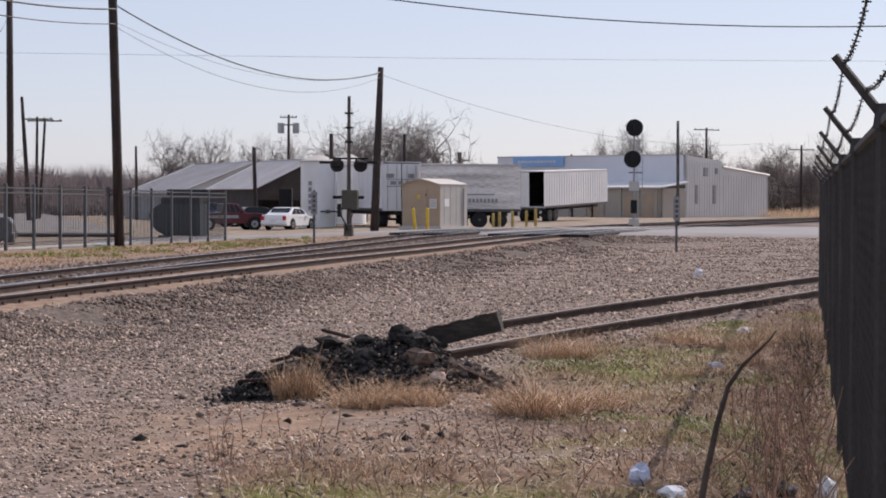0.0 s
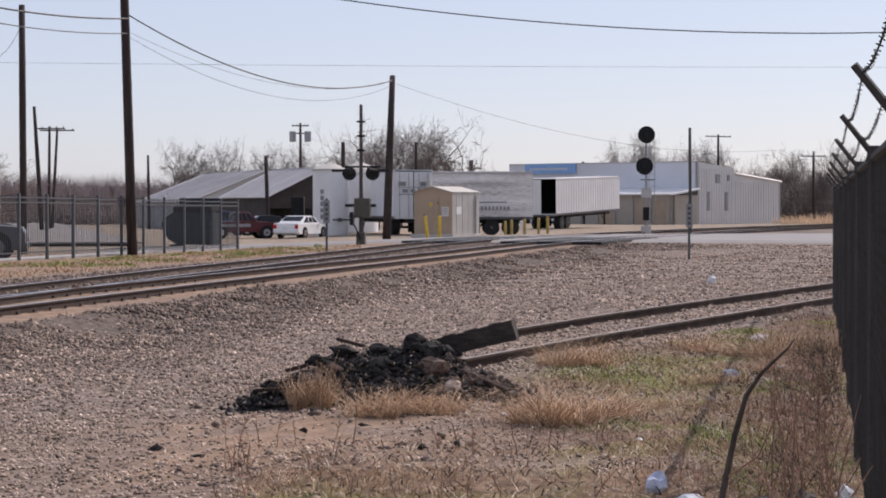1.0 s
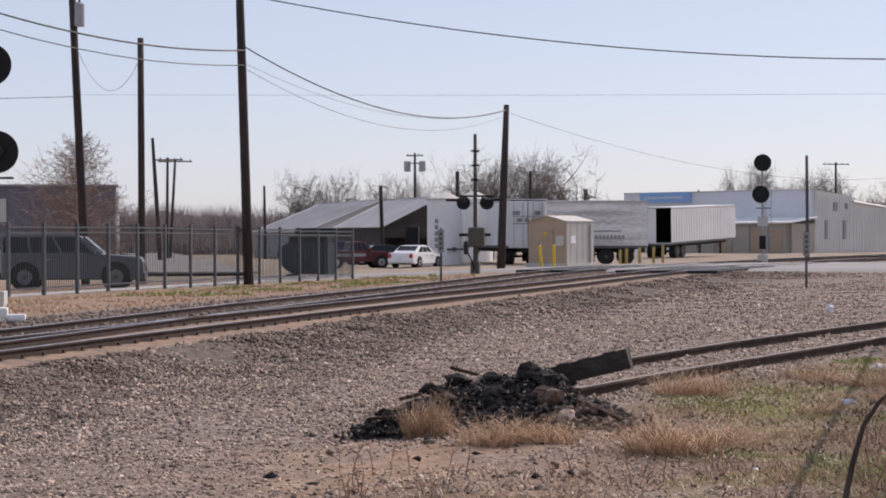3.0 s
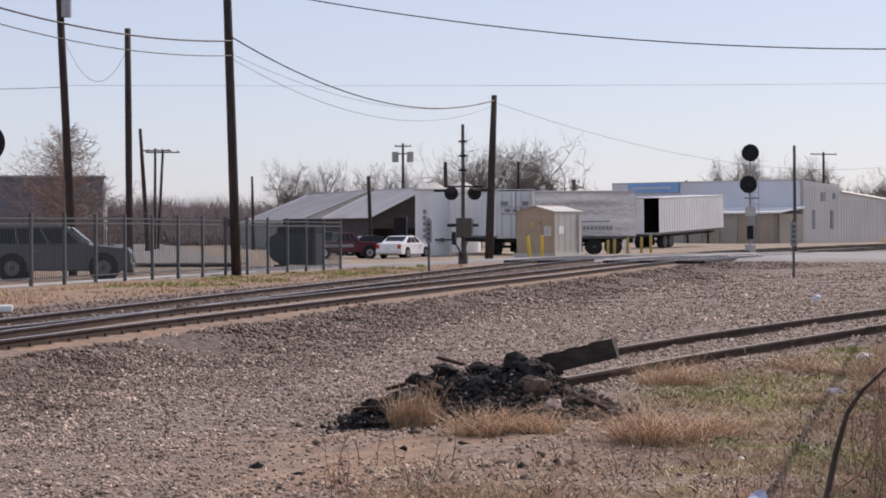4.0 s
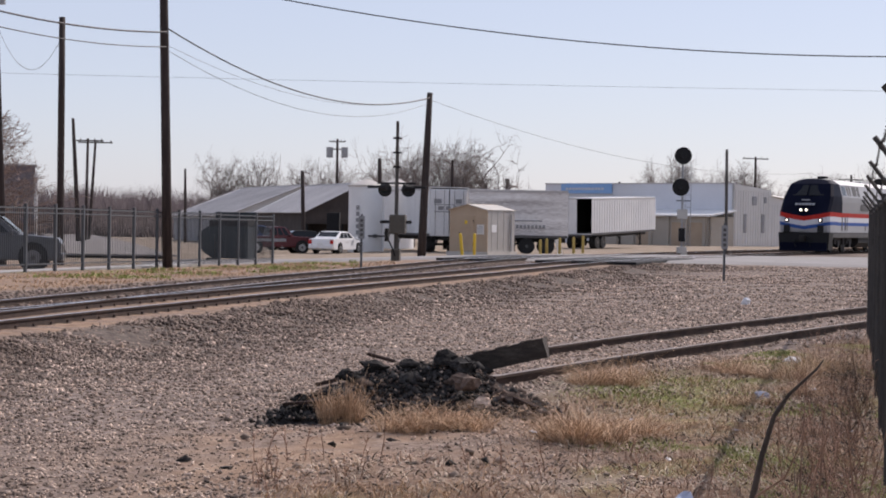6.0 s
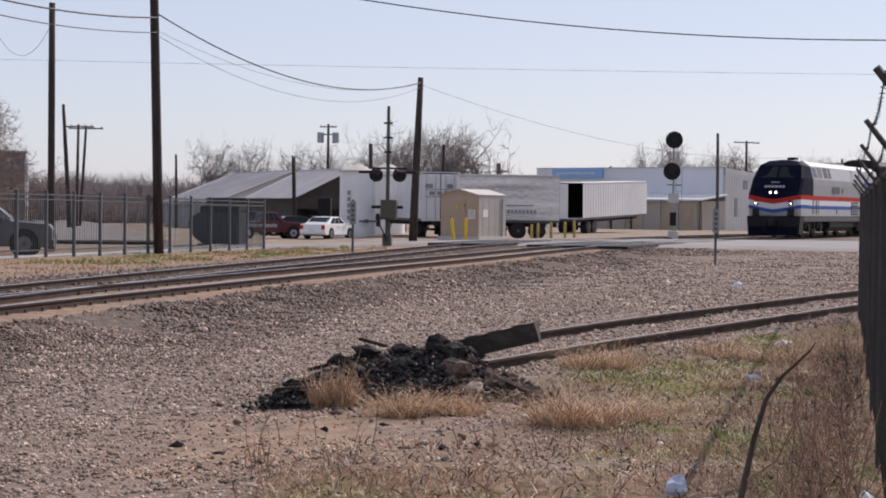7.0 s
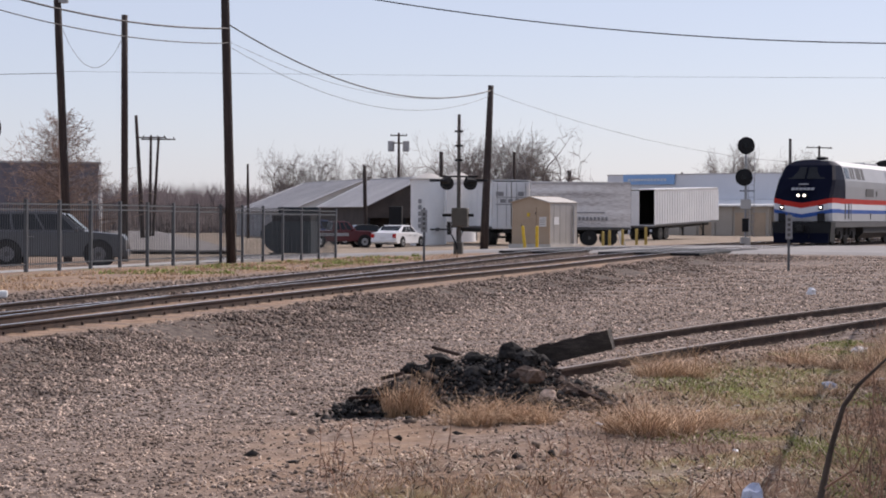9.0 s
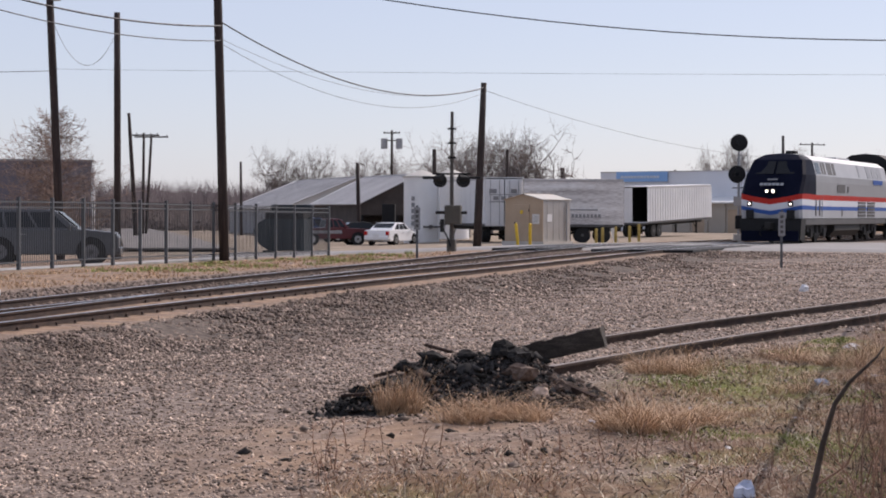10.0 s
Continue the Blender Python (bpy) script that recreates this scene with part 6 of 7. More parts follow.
def make_heap():
    ob = thing("rubble_heap", pose(0, 0, 0), "heap of broken black asphalt and grey rubble", "rubble heap")
    xs, ys = np.arange(-2.0, 0.85, 0.05), np.arange(14.3, 16.9, 0.05)
    gx, gy = np.meshgrid(xs, ys)
    x, y = gx.ravel(), gy.ravel()
    h = heap_height(x, y)
    bump = np.array([0.09 * noise.noise((a * 4, b * 4, 2)) + 0.07 * noise.noise((a * 11, b * 11, 7)) for a, b in zip(x, y)])
    z = height(x, y) + h + bump * np.clip(h * 8, 0, 1) - 0.03 - 0.05 * (h < 0.03)
    i = (np.arange(len(ys) - 1)[:, None] * len(xs) + np.arange(len(xs) - 1)[None]).ravel()
    raw("core", np.stack([x, y, z], 1), np.stack([i, i + 1, i + len(xs) + 1, i + len(xs)], 1), COAL, ob)
    r = np.random.default_rng(8)
    n = 11000
    px_, py_ = r.uniform(-1.9, 0.6, n), r.uniform(14.4, 16.3, n)
    hh = heap_height(px_, py_)
    keep = (hh > 0.03) | (r.uniform(0, 1, n) < 0.05)
    px_, py_, hh = px_[keep], py_[keep], hh[keep]
    pale = np.clip((px_ + 0.4) * 0.95 - (hh - 0.15) * 1.0, 0.04, 0.7) + 0.22 * np.exp(-((px_ + 0.7) / 0.5) ** 2) * (hh < 0.34)
    isp = r.uniform(0, 1, len(px_)) < pale
    zz = height(px_, py_) + hh
    scatter("black_rubble", np.stack([px_, py_], 1)[~isp], zz[~isp], np.clip(r.lognormal(-4.35, 0.5, (~isp).sum()), 0.005, 0.05), COAL, "black asphalt crumbs", "rubble", 21, 0.8, ob)
    scatter("grey_rubble", np.stack([px_, py_], 1)[isp], zz[isp], np.clip(r.lognormal(-4.5, 0.5, isp.sum()), 0.005, 0.04), RUBBLEDUST, "grey-brown crumbs in the heap", "rubble", 22, 0.8, ob)
    chips = r.choice(len(px_), 420, replace=False)
    scatter("pale_gravel", np.stack([px_, py_], 1)[chips], zz[chips] + 0.012, r.uniform(0.006, 0.016, 420), STONE, "pale gravel chips on the heap", "rubble", 23, 0.8, ob)
    # larger lumps, each its own piece
    for k in range(170):
        x = r.uniform(-1.75, 0.45)
        y = r.uniform(14.9, 15.9)
        hgt = float(heap_height(np.array([x]), np.array([y]))[0])
        if hgt < 0.06:
            continue
        v, f = rock_arrays(100 + k)
        v = v * min(0.065, r.lognormal(-3.5, 0.45)) * np.array([1.3, 1.0, 0.7]) + np.array([x, y, zat(x, y) + hgt])
        raw("lump", v, f, COAL if r.uniform() < (0.95 if x < -0.35 else 0.55) else RUBBLEDUST, ob)
    for x, y, z, s, m in ((-0.36, 15.45, 0.42, (0.2, 0.13, 0.11), COAL), (-0.2, 15.4, 0.37, (0.18, 0.12, 0.1), COAL), (-0.93, 15.6, 0.35, (0.2, 0.12, 0.07), COAL), (-0.62, 15.5, 0.37, (0.2, 0.12, 0.07), COAL), (-0.16, 15.05, 0.27, (0.2, 0.12, 0.11), RUBBLEDUST), (0.12, 15.0, 0.17, (0.17, 0.12, 0.09), RUBBLEDUST),
                          (0.36, 15.0, 0.09, (0.22, 0.1, 0.07), COAL), (-0.02, 14.9, 0.12, (0.14, 0.1, 0.08), STONE), (-1.15, 15.4, 0.28, (0.15, 0.1, 0.08), COAL), (-1.5, 15.2, 0.09, (0.16, 0.1, 0.06), COAL)):
        bm = bmesh.new()
        bmesh.ops.create_icosphere(bm, subdivisions=2, radius=1)
        for v in bm.verts:
            k = 0.75 + 0.5 * noise.noise(v.co * 1.4 + Vector((x * 9, 0, 0))) + 0.4 * noise.noise(v.co * 3.3 + Vector((0, x * 9, 0)))
            v.co = Vector((x + v.co.x * s[0] * k * 0.7, y + v.co.y * s[1] * k * 0.8, z - 0.05 + v.co.z * s[2] * k * 0.85))
        part("slab", bm, m, ob)
    for a, b, t in (((-0.98, 15.45, 0.41), (-0.76, 15.35, 0.36), (0.05, 0.025)), ((-1.62, 14.98, 0.03), (-1.2, 14.9, 0.07), (0.07, 0.025)), ((-1.38, 15.2, 0.17), (-1.2, 15.15, 0.22), (0.05, 0.03)), ((0.22, 15.0, 0.1), (0.4, 14.93, 0.03), (0.1, 0.05))):
        a, b = Vector(a), Vector(b)
        part("broken_board", box((a + b) / 2, ((b - a).length, t[0], t[1]), (b - a).to_track_quat("X", "Z").to_matrix(), bevel=0.006), CHARRED, ob, "charred splintered board")
    return ob


make_heap()


def old_tie():
    a, b = Vector((-1.05, 16.0, 0.07)), Vector((0.49, 15.75, 0.47))
    d = b - a
    ob = thing("railway_tie", pose(0, 0, 0), "old dark creosoted railway tie lying on the rubble heap", "railway tie")
    bm = bmesh.new()
    m = Matrix.Translation((a + b) / 2) @ d.to_track_quat("X", "Z").to_matrix().to_4x4()
    bmesh.ops.create_cube(bm, size=1, matrix=m @ Matrix.Diagonal((d.length, 0.22, 0.165, 1)))
    bmesh.ops.subdivide_edges(bm, edges=bm.edges[:], cuts=5, use_grid_fill=True)
    for v in bm.verts:
        v.co += Vector((noise.noise(v.co * 9), noise.noise(v.co * 9 + Vector((3, 1, 2))), noise.noise(v.co * 7 + Vector((9, 4, 1))))) * 0.012
    part("beam", bm, TIE, ob)
    q = d.to_track_quat("X", "Z")
    for k, (u, w) in enumerate(((0.3, 0.03), (0.55, -0.02), (0.8, 0.04))):
        p = a.lerp(b, 0.5 + u * 0.5) + q @ Vector((0, w, 0.085))
        part("spike_plate", box(p, (0.1, 0.12, 0.012), q.to_matrix()), RUST, ob)
    return ob


old_tie()


# ---- gravel ----
def gravel():
    r = np.random.default_rng(14)

    def patch(name, y0, y1, per, s0, s1, seed, label):
        n = int(per * (y1 - y0) * (y1 + y0) / 2 * 0.62)
        y = np.sqrt(r.uniform(y0 ** 2, y1 ** 2, n))
        x = y * r.uniform(-0.36, 0.29, n)
        w = weed_zone(x, y)
        b, s = beyond(x, y)
        thin = np.array([0.75 + 0.9 * noise.noise((p * 0.8, q * 0.8, 3)) for p, q in zip(x, y)])
        thin = np.maximum(thin, 1.3 * smooth_step(-5.5, -3.0, b))
        bare = np.exp(-(((x + 0.9) / 1.3) ** 2 + ((y - 13.2) / 1.5) ** 2))
        keep = (r.uniform(0, 1, n) > w * 0.93) & (b < -0.8) & (r.uniform(0, 1, n) < thin) & (r.uniform(0, 1, n) > bare * 0.93)
        x, y, b = x[keep], y[keep], b[keep]
        bank = smooth_step(-4.5, -1.5, b)
        size = r.uniform(s0, s1, len(x)) * (1 + 0.55 * bank) * np.where(r.uniform(0, 1, len(x)) < 0.06, 1.5, 1.0)
        z = height(x, y) + np.array([0.05 * noise.noise((p * 0.7, q * 0.7, 0)) + 0.022 * noise.noise((p * 3, q * 3, 5)) for p, q in zip(x, y)]) + size * 0.15
        dark = r.uniform(0, 1, len(x)) < 0.12 + 0.85 * smooth_step(-5.0, -1.7, b + 0.7 * np.sin(x * 1.7))
        for sel, m, w in ((~dark, STONE, label), (dark, BALLAST, "dark brown-grey track ballast")):
            if sel.sum() > 10:
                scatter(name, np.stack([x, y], 1)[sel], z[sel], size[sel], m, w, "gravel", seed)

    patch("gravel", 8.6, 15, 900, 0.007, 0.0175, 31, "loose grey and pinkish crushed gravel")
    patch("gravel", 15, 24, 520, 0.009, 0.022, 32, "loose grey and pinkish crushed gravel")
    patch("gravel", 24, 40, 210, 0.013, 0.028, 33, "coarse grey track ballast")
    patch("gravel", 40, 72, 75, 0.018, 0.036, 34, "coarse grey track ballast")


gravel()


def ballast_bed():
    """Ballast and ties under the main line."""
    r = np.random.default_rng(77)
    n = 16000
    s, off = r.uniform(-22, 46, n), r.uniform(1.75, 5.4, n)
    pts = np.array([main_line(a)[0] for a in np.arange(-22, 61, 1.0)])
    hd = HEAD0 + BEND * s
    i = np.clip((s + 22).astype(int), 0, len(pts) - 2)
    fr = (s + 22) - i
    p = pts[i] * (1 - fr[:, None]) + pts[i + 1] * fr[:, None] + np.stack([-np.cos(hd), np.sin(hd)], 1) * off[:, None]
    scatter("ballast", p, height(p[:, 0], p[:, 1]) + 0.0, r.uniform(0.03, 0.06, n), BALLAST, "grey ballast between the tracks", "gravel", 35)


ballast_bed()


def lay_ties():
    bm = box((0, 0, 0), (2.05, 0.23, 0.12), bevel=0.012)
    me = bpy.data.meshes.new("tie")
    bm.to_mesh(me), bm.free()
    me.materials.append(TIE)
    for k in range(150):
        s = -22 + k * 0.56
        p, h = main_line(s, GAUGE / 2)
        o = new("tie", me)
        o.parent, o.matrix_basis = MAIN, Matrix.Translation((p.x, p.y, zat(p.x, p.y) - 0.075)) @ Matrix.Rotation(-h, 4, "Z")
    for k in range(40):
        s = -3.9 + k * 0.6
        p, h = siding(s, GAUGE / 2)
        o = new("tie", me)
        o.parent, o.matrix_basis = SPUR, Matrix.Translation((p.x, p.y, zat(p.x, p.y) - 0.085)) @ Matrix.Rotation(-h, 4, "Z")
    bm = box((0, 0, 0), (0.3, 0.16, 0.03))
    add_box(bm, (0.11, 0.03, 0.03), (0.03, 0.03, 0.05)), add_box(bm, (-0.11, -0.03, 0.03), (0.03, 0.03, 0.05))
    mp = bpy.data.meshes.new("tie_plate")
    bm.to_mesh(mp), bm.free()
    mp.materials.append(RUST)
    for k in range(60):
        s = -22 + k * 0.56
        for off in (0, GAUGE):
            p, h = main_line(s, off)
            o = new("tie_plate", mp)
            o.parent, o.matrix_basis = MAIN, Matrix.Translation((p.x, p.y, zat(p.x, p.y) - 0.01)) @ Matrix.Rotation(-h, 4, "Z")


lay_ties()


# ---- grass and weeds ----
def blades(base, high, width, lean, seed, bend=0.5):
    """Arrays of bent, tapering blades: two quads and a tip each, arching over towards their lean."""
    r = np.random.default_rng(seed)
    n = len(base)
    a = r.uniform(0, math.tau, n)
    side = np.stack([np.cos(a), np.sin(a), 0 * a], 1) * width[:, None]
    up = np.stack([0 * a, 0 * a, high], 1)
    kink = r.normal(0, 0.2, (n, 3)) * high[:, None] * [1, 1, 0]
    drop = r.uniform(0.2, 1.05, n)[:, None]
    low = base + up * 0.42 + lean * 0.16 + kink * 0.5
    mid = base + up * 0.8 + lean * 0.5 + kink
    tip = base + up * drop + lean * 1.1
    v = np.stack([base + side, base - side, low + side * 0.9, low - side * 0.9, mid + side * 0.6, mid - side * 0.6, tip], 1).reshape(-1, 3)
    i = np.arange(n)[:, None] * 7
    f = np.concatenate([i + np.array([q]) for q in ([0, 1, 3], [0, 3, 2], [2, 3, 5], [2, 5, 4], [4, 5, 6])])
    return v, f


def tuft(x, y, radius, high, count, material, seed, label, flop=0.6):
    r = np.random.default_rng(seed)
    a, d = r.uniform(0, math.tau, count), radius * np.sqrt(r.uniform(0, 1, count))
    cx, cy = r.normal(0, 0.45, 7) * radius, r.normal(0, 0.45, 7) * radius
    pick = r.integers(0, 7, count)
    base = np.stack([cx[pick] + 0.5 * d * np.cos(a), cy[pick] + 0.5 * d * np.sin(a), np.full(count, -0.02)], 1)
    wind = r.normal(0, 0.35, 2)
    h = 1.3 * high * r.uniform(0.3, 1.0, count) * (1.1 - 0.55 * d / radius) * r.uniform(0.6, 1.25, 7)[pick]
    a = a + r.normal(0, 0.9, count)
    lean = np.stack([np.cos(a), np.sin(a), 0 * a], 1) * (flop * h * r.uniform(0.1, 1.9, count))[:, None] + r.normal(0, 0.03, (count, 3)) * [1, 1, 0] + np.array([wind[0], wind[1], 0]) * h[:, None]
    v, f = blades(base, h, r.uniform(0.0012, 0.0032, count), lean, seed)
    ob = raw("grass_tuft", v, f, material)
    ob.matrix_world = pose(x, y, zat(x, y))
    tagged(ob, label, "grass", "dry grass tufts")
    return ob


tuft(-1.16, 14.72, 0.15, 0.36, 900, STRAW, 1, "upright dry straw-coloured grass tuft against the heap", 0.35)
tuft(-1.05, 14.8, 0.08, 0.46, 90, STRAW, 2, "few tall pale straw stems against the heap", 0.15)
for k, (x, y, rad, h, n, fl) in enumerate([(-0.62, 13.95, 0.2, 0.22, 500, 0.9), (-0.38, 13.9, 0.24, 0.2, 560, 1.0), (-0.14, 13.95, 0.2, 0.17, 380, 1.0), (0.62, 13.2, 0.24, 0.25, 700, 0.9), (0.9, 13.35, 0.28, 0.24, 620, 1.1), (1.15, 13.8, 0.24, 0.18, 380, 1.0),
                                           (0.98, 17.9, 0.28, 0.26, 520, 0.8), (1.35, 18.0, 0.26, 0.2, 380, 0.9), (1.5, 18.6, 0.22, 0.3, 160, 0.4), (2.6, 19.6, 0.35, 0.22, 520, 1.0), (3.1, 19.2, 0.4, 0.24, 560, 1.0), (3.6, 20.2, 0.4, 0.25, 520, 1.0), (2.2, 16.2, 0.3, 0.18, 360, 1.0), (2.9, 17.4, 0.35, 0.2, 420, 1.0)]):
    tuft(x, y, rad * 0.85, h * 1.1, int(n * 1.3), STRAW, 10 + k, "low sprawling tuft of dry straw grass", fl * 1.7)
    # dark low blades, set left and nearer, stand for the tuft's shadow
    tuft(x - 0.05, y - 0.06, rad * 0.55, h * 0.3, 160, TWIGSHADE, 80 + k, "dark blades painting the shadow under a tuft", 0.8)
tuft(1.62, 20.9, 0.03, 0.34, 8, STRAW, 40, "single tall pale dead stalk by the siding", 0.1)


def sward(name, count, region, h0, h1, material, seed, label, flop=0.8, w0=0.0015, w1=0.004):
    r = np.random.default_rng(seed)
    y = np.sqrt(r.uniform(region[2] ** 2, region[3] ** 2, count))
    x = y * r.uniform(region[0], region[1], count)
    keep = region[4](x, y, r)
    x, y = x[keep], y[keep]
    n = len(x)
    h = r.uniform(h0, h1, n) * np.array([np.clip(0.75 + 0.9 * noise.noise((p * 1.3, q * 1.3, seed)), 0.25, 1.6) for p, q in zip(x, y)])
    z = height(x, y) + np.array([0.05 * noise.noise((p * 0.7, q * 0.7, 0)) + 0.022 * noise.noise((p * 3, q * 3, 5)) for p, q in zip(x, y)]) - 0.01
    a = r.uniform(0, math.tau, n)
    lean = np.stack([np.cos(a), np.sin(a), 0 * a], 1) * (flop * h * r.uniform(0.1, 1, n))[:, None]
    v, f = blades(np.stack([x, y, z], 1), h, r.uniform(w0, w1, n), lean, seed)
    return tagged(raw(name, v, f, material), label, "grass", kind="stuff")


def noisy(x, y, k, s):
    return np.array([noise.noise((p * k, q * k, s)) for p, q in zip(x, y)])


sward("dry_weeds", 70000, (-0.12, 0.3, 8.4, 22, lambda x, y, r: (weed_zone(x, y) * (1 - 0.8 * moss(x, y)) > r.uniform(0, 1, len(x))) & (noisy(x, y, 0.9, 4) > -0.02)), 0.02, 0.085, STRAW, 51, "trampled dry straw and dead stems", 1.5)
sward("dead_weeds", 26000, (-0.12, 0.3, 8.4, 20, lambda x, y, r: (weed_zone(x, y) * (1 - 0.7 * moss(x, y)) > r.uniform(0, 1, len(x))) & (noisy(x, y, 0.7, 9) > 0.0)), 0.03, 0.11, WEED, 52, "brown dead weed stems", 0.9, 0.0012, 0.003)
sward("green_grass", 210000, (-0.1, 0.3, 8.4, 24, lambda x, y, r: (weed_zone(x, y) > 0.3) & ((moss(x, y) > r.uniform(0.15, 1, len(x))) & (noisy(x, y, 2.2, 19) > -0.2) | (noisy(x, y, 0.8, 15) > 0.2) & (x > 0.5) | (np.abs(y - 9.4 + 0.1 * x) < 0.6) & (noisy(x, y, 1.2, 16) > -0.1) | (x > 1.2 + 0.03 * y) & (y < 13) & (noisy(x, y, 1.0, 17) > 0.02))), 0.015, 0.055, GRASS, 53, "short green winter grass", 1.0)
sward("verge_grass", 60000, (-0.33, -0.07, 44, 68, lambda x, y, r: (lambda b: (b > 6.2) & (b < 9.9) & (noisy(x, y, 0.45, 3) + 0.5 * noisy(x, y, 2.0, 6) > 0.16 - 0.012 * (y - 50)))(beyond(x, y)[0])), 0.03, 0.13, GRASS, 54, "green and straw verge below the picket fence", 0.8, 0.008, 0.02)
sward("verge_straw", 30000, (-0.36, -0.05, 36, 68, lambda x, y, r: (lambda b: (b > 5.6) & (b < 10.5))(beyond(x, y)[0]) & (noisy(x, y, 0.5, 8) > -0.15)), 0.04, 0.14, STRAW, 55, "dry straw verge below the picket fence", 1.2, 0.006, 0.016)
sward("fence_weeds", 5000, (0.165, 0.3, 6.5, 26, lambda x, y, r: np.abs(x - (1.25 + 0.193 * (y - 5.3)) + 0.25) < r.uniform(0, 1.0, len(x)) ** 1.5 * 1.1), 0.06, 0.36, WEED, 56, "tangle of dead weeds along the link fence", 0.6, 0.0012, 0.003)


def lying(name, count, l0, l1, material, seed, label, w0, w1):
    """Stems that lie flat in the weeds, crossing one another."""
    r = np.random.default_rng(seed)
    y = np.sqrt(r.uniform(8.4 ** 2, 22 ** 2, count))
    x = y * r.uniform(-0.12, 0.29, count)
    keep = weed_zone(x, y) > r.uniform(0.1, 1, count)
    x, y = x[keep], y[keep]
    n = len(x)
    z = height(x, y) + bumps(x, y) + 0.006
    a, ln = r.uniform(0, math.tau, n), r.uniform(l0, l1, n)
    lean = np.stack([np.cos(a) * ln, np.sin(a) * ln, 0 * a], 1)
    v, f = blades(np.stack([x, y, z], 1), r.uniform(0.01, 0.07, n), r.uniform(w0, w1, n), lean, seed)
    return tagged(raw(name, v, f, material), label, "grass", kind="stuff")


lying("fallen_straw", 13000, 0.06, 0.26, PALESTRAW, 61, "bleached fallen straw in the weeds", 0.0015, 0.0035)
lying("rotted_twigs", 9000, 0.04, 0.2, TWIGSHADE, 62, "dark rotted twigs and stems in the weeds", 0.002, 0.006)


def weed_stalk(x, y, h, seed):
    """A dead branching weed stalk."""
    r = random.Random(seed)
    ob = thing("dead_stalk", pose(x, y, zat(x, y)), "thin dead branching weed stalk", "weed", "dead weed stalks")
    bm = bmesh.new()
    p, d = Vector((0, 0, -0.02)), Vector((r.uniform(-0.2, 0.2), r.uniform(-0.2, 0.2), 1)).normalized()
    pts = [p.copy()]
    for k in range(5):
        p = p + d * h / 5
        d = (d + Vector((r.uniform(-0.2, 0.2), r.uniform(-0.2, 0.2), 0))).normalized()
        pts.append(p.copy())
    add_tube(bm, pts, [0.004, 0.0038, 0.0034, 0.003, 0.0024, 0.0015], 4)
    part("stem", bm, WEED, ob)
    for k in range(r.randint(3, 7)):
        q = pts[r.randint(1, 4)]
        e = Vector((r.uniform(-1, 1), r.uniform(-1, 1), r.uniform(0.4, 1.2))).normalized() * h * r.uniform(0.15, 0.4)
        part("twig", tube([q, q + e * 0.5 + Vector((0, 0, 0.01)), q + e], [0.0026, 0.002, 0.001], 3), WEED, ob)
    return ob


rs = random.Random(9)
for k in range(48):
    y = rs.uniform(8.9, 12.5)
    x = rs.uniform(-0.1, 0.25) * y - 0.3
    weed_stalk(x, y, rs.uniform(0.12, 0.34), k)
for k in range(30):
    y = rs.uniform(7.6, 17)
    x = 1.25 + 0.193 * (y - 5.3) - rs.uniform(0.1, 0.7)
    weed_stalk(x, y, rs.uniform(0.2, 0.55), 200 + k)


def sapling():
    """The dark bent branch that arches up from the weeds."""
    ob = thing("dead_branch", pose(0, 0, 0), "dark bent dead branch arching out of the weeds", "branch")
    part("stem", tube([(1.02, 7.6, -0.05), (1.045, 7.6, 0.2), (1.07, 7.6, 0.36), (1.115, 7.6, 0.58), (1.16, 7.6, 0.74), (1.22, 7.6, 0.83), (1.33, 7.62, 0.93), (1.36, 7.63, 0.97)], [0.016, 0.015, 0.014, 0.012, 0.010, 0.008, 0.005, 0.003], 8), STICK, ob, smooth=True)
    for pts in ([(1.07, 7.6, 0.4), (1.2, 7.55, 0.5), (1.28, 7.5, 0.7)], [(1.3, 7.4, -0.05), (1.31, 7.4, 0.35), (1.33, 7.42, 0.8)], [(1.2, 7.5, -0.05), (1.19, 7.5, 0.2), (1.2, 7.52, 0.48)]):
        part("twig", tube(pts, [0.005, 0.004, 0.002], 5), WEED, ob)
    return ob


sapling()
rs = random.Random(4)
for k in range(26):
    y = rs.uniform(7.2, 9.6)
    x = 1.25 + 0.193 * (y - 5.3) - rs.uniform(0.15, 0.5)
    o = thing("brush_twig", pose(x, y, zat(x, y) - 0.02), "thin tangled dead twig by the link fence", "twig", "tangled twigs")
    h = rs.uniform(0.25, 0.75)
    dx, dy = rs.uniform(-0.3, 0.2), rs.uniform(-0.3, 0.3)
    part("twig", tube([(0, 0, 0), (dx * 0.3, dy * 0.3, h * 0.5), (dx, dy, h)], [0.005, 0.004, 0.002], 4), WEED, o)


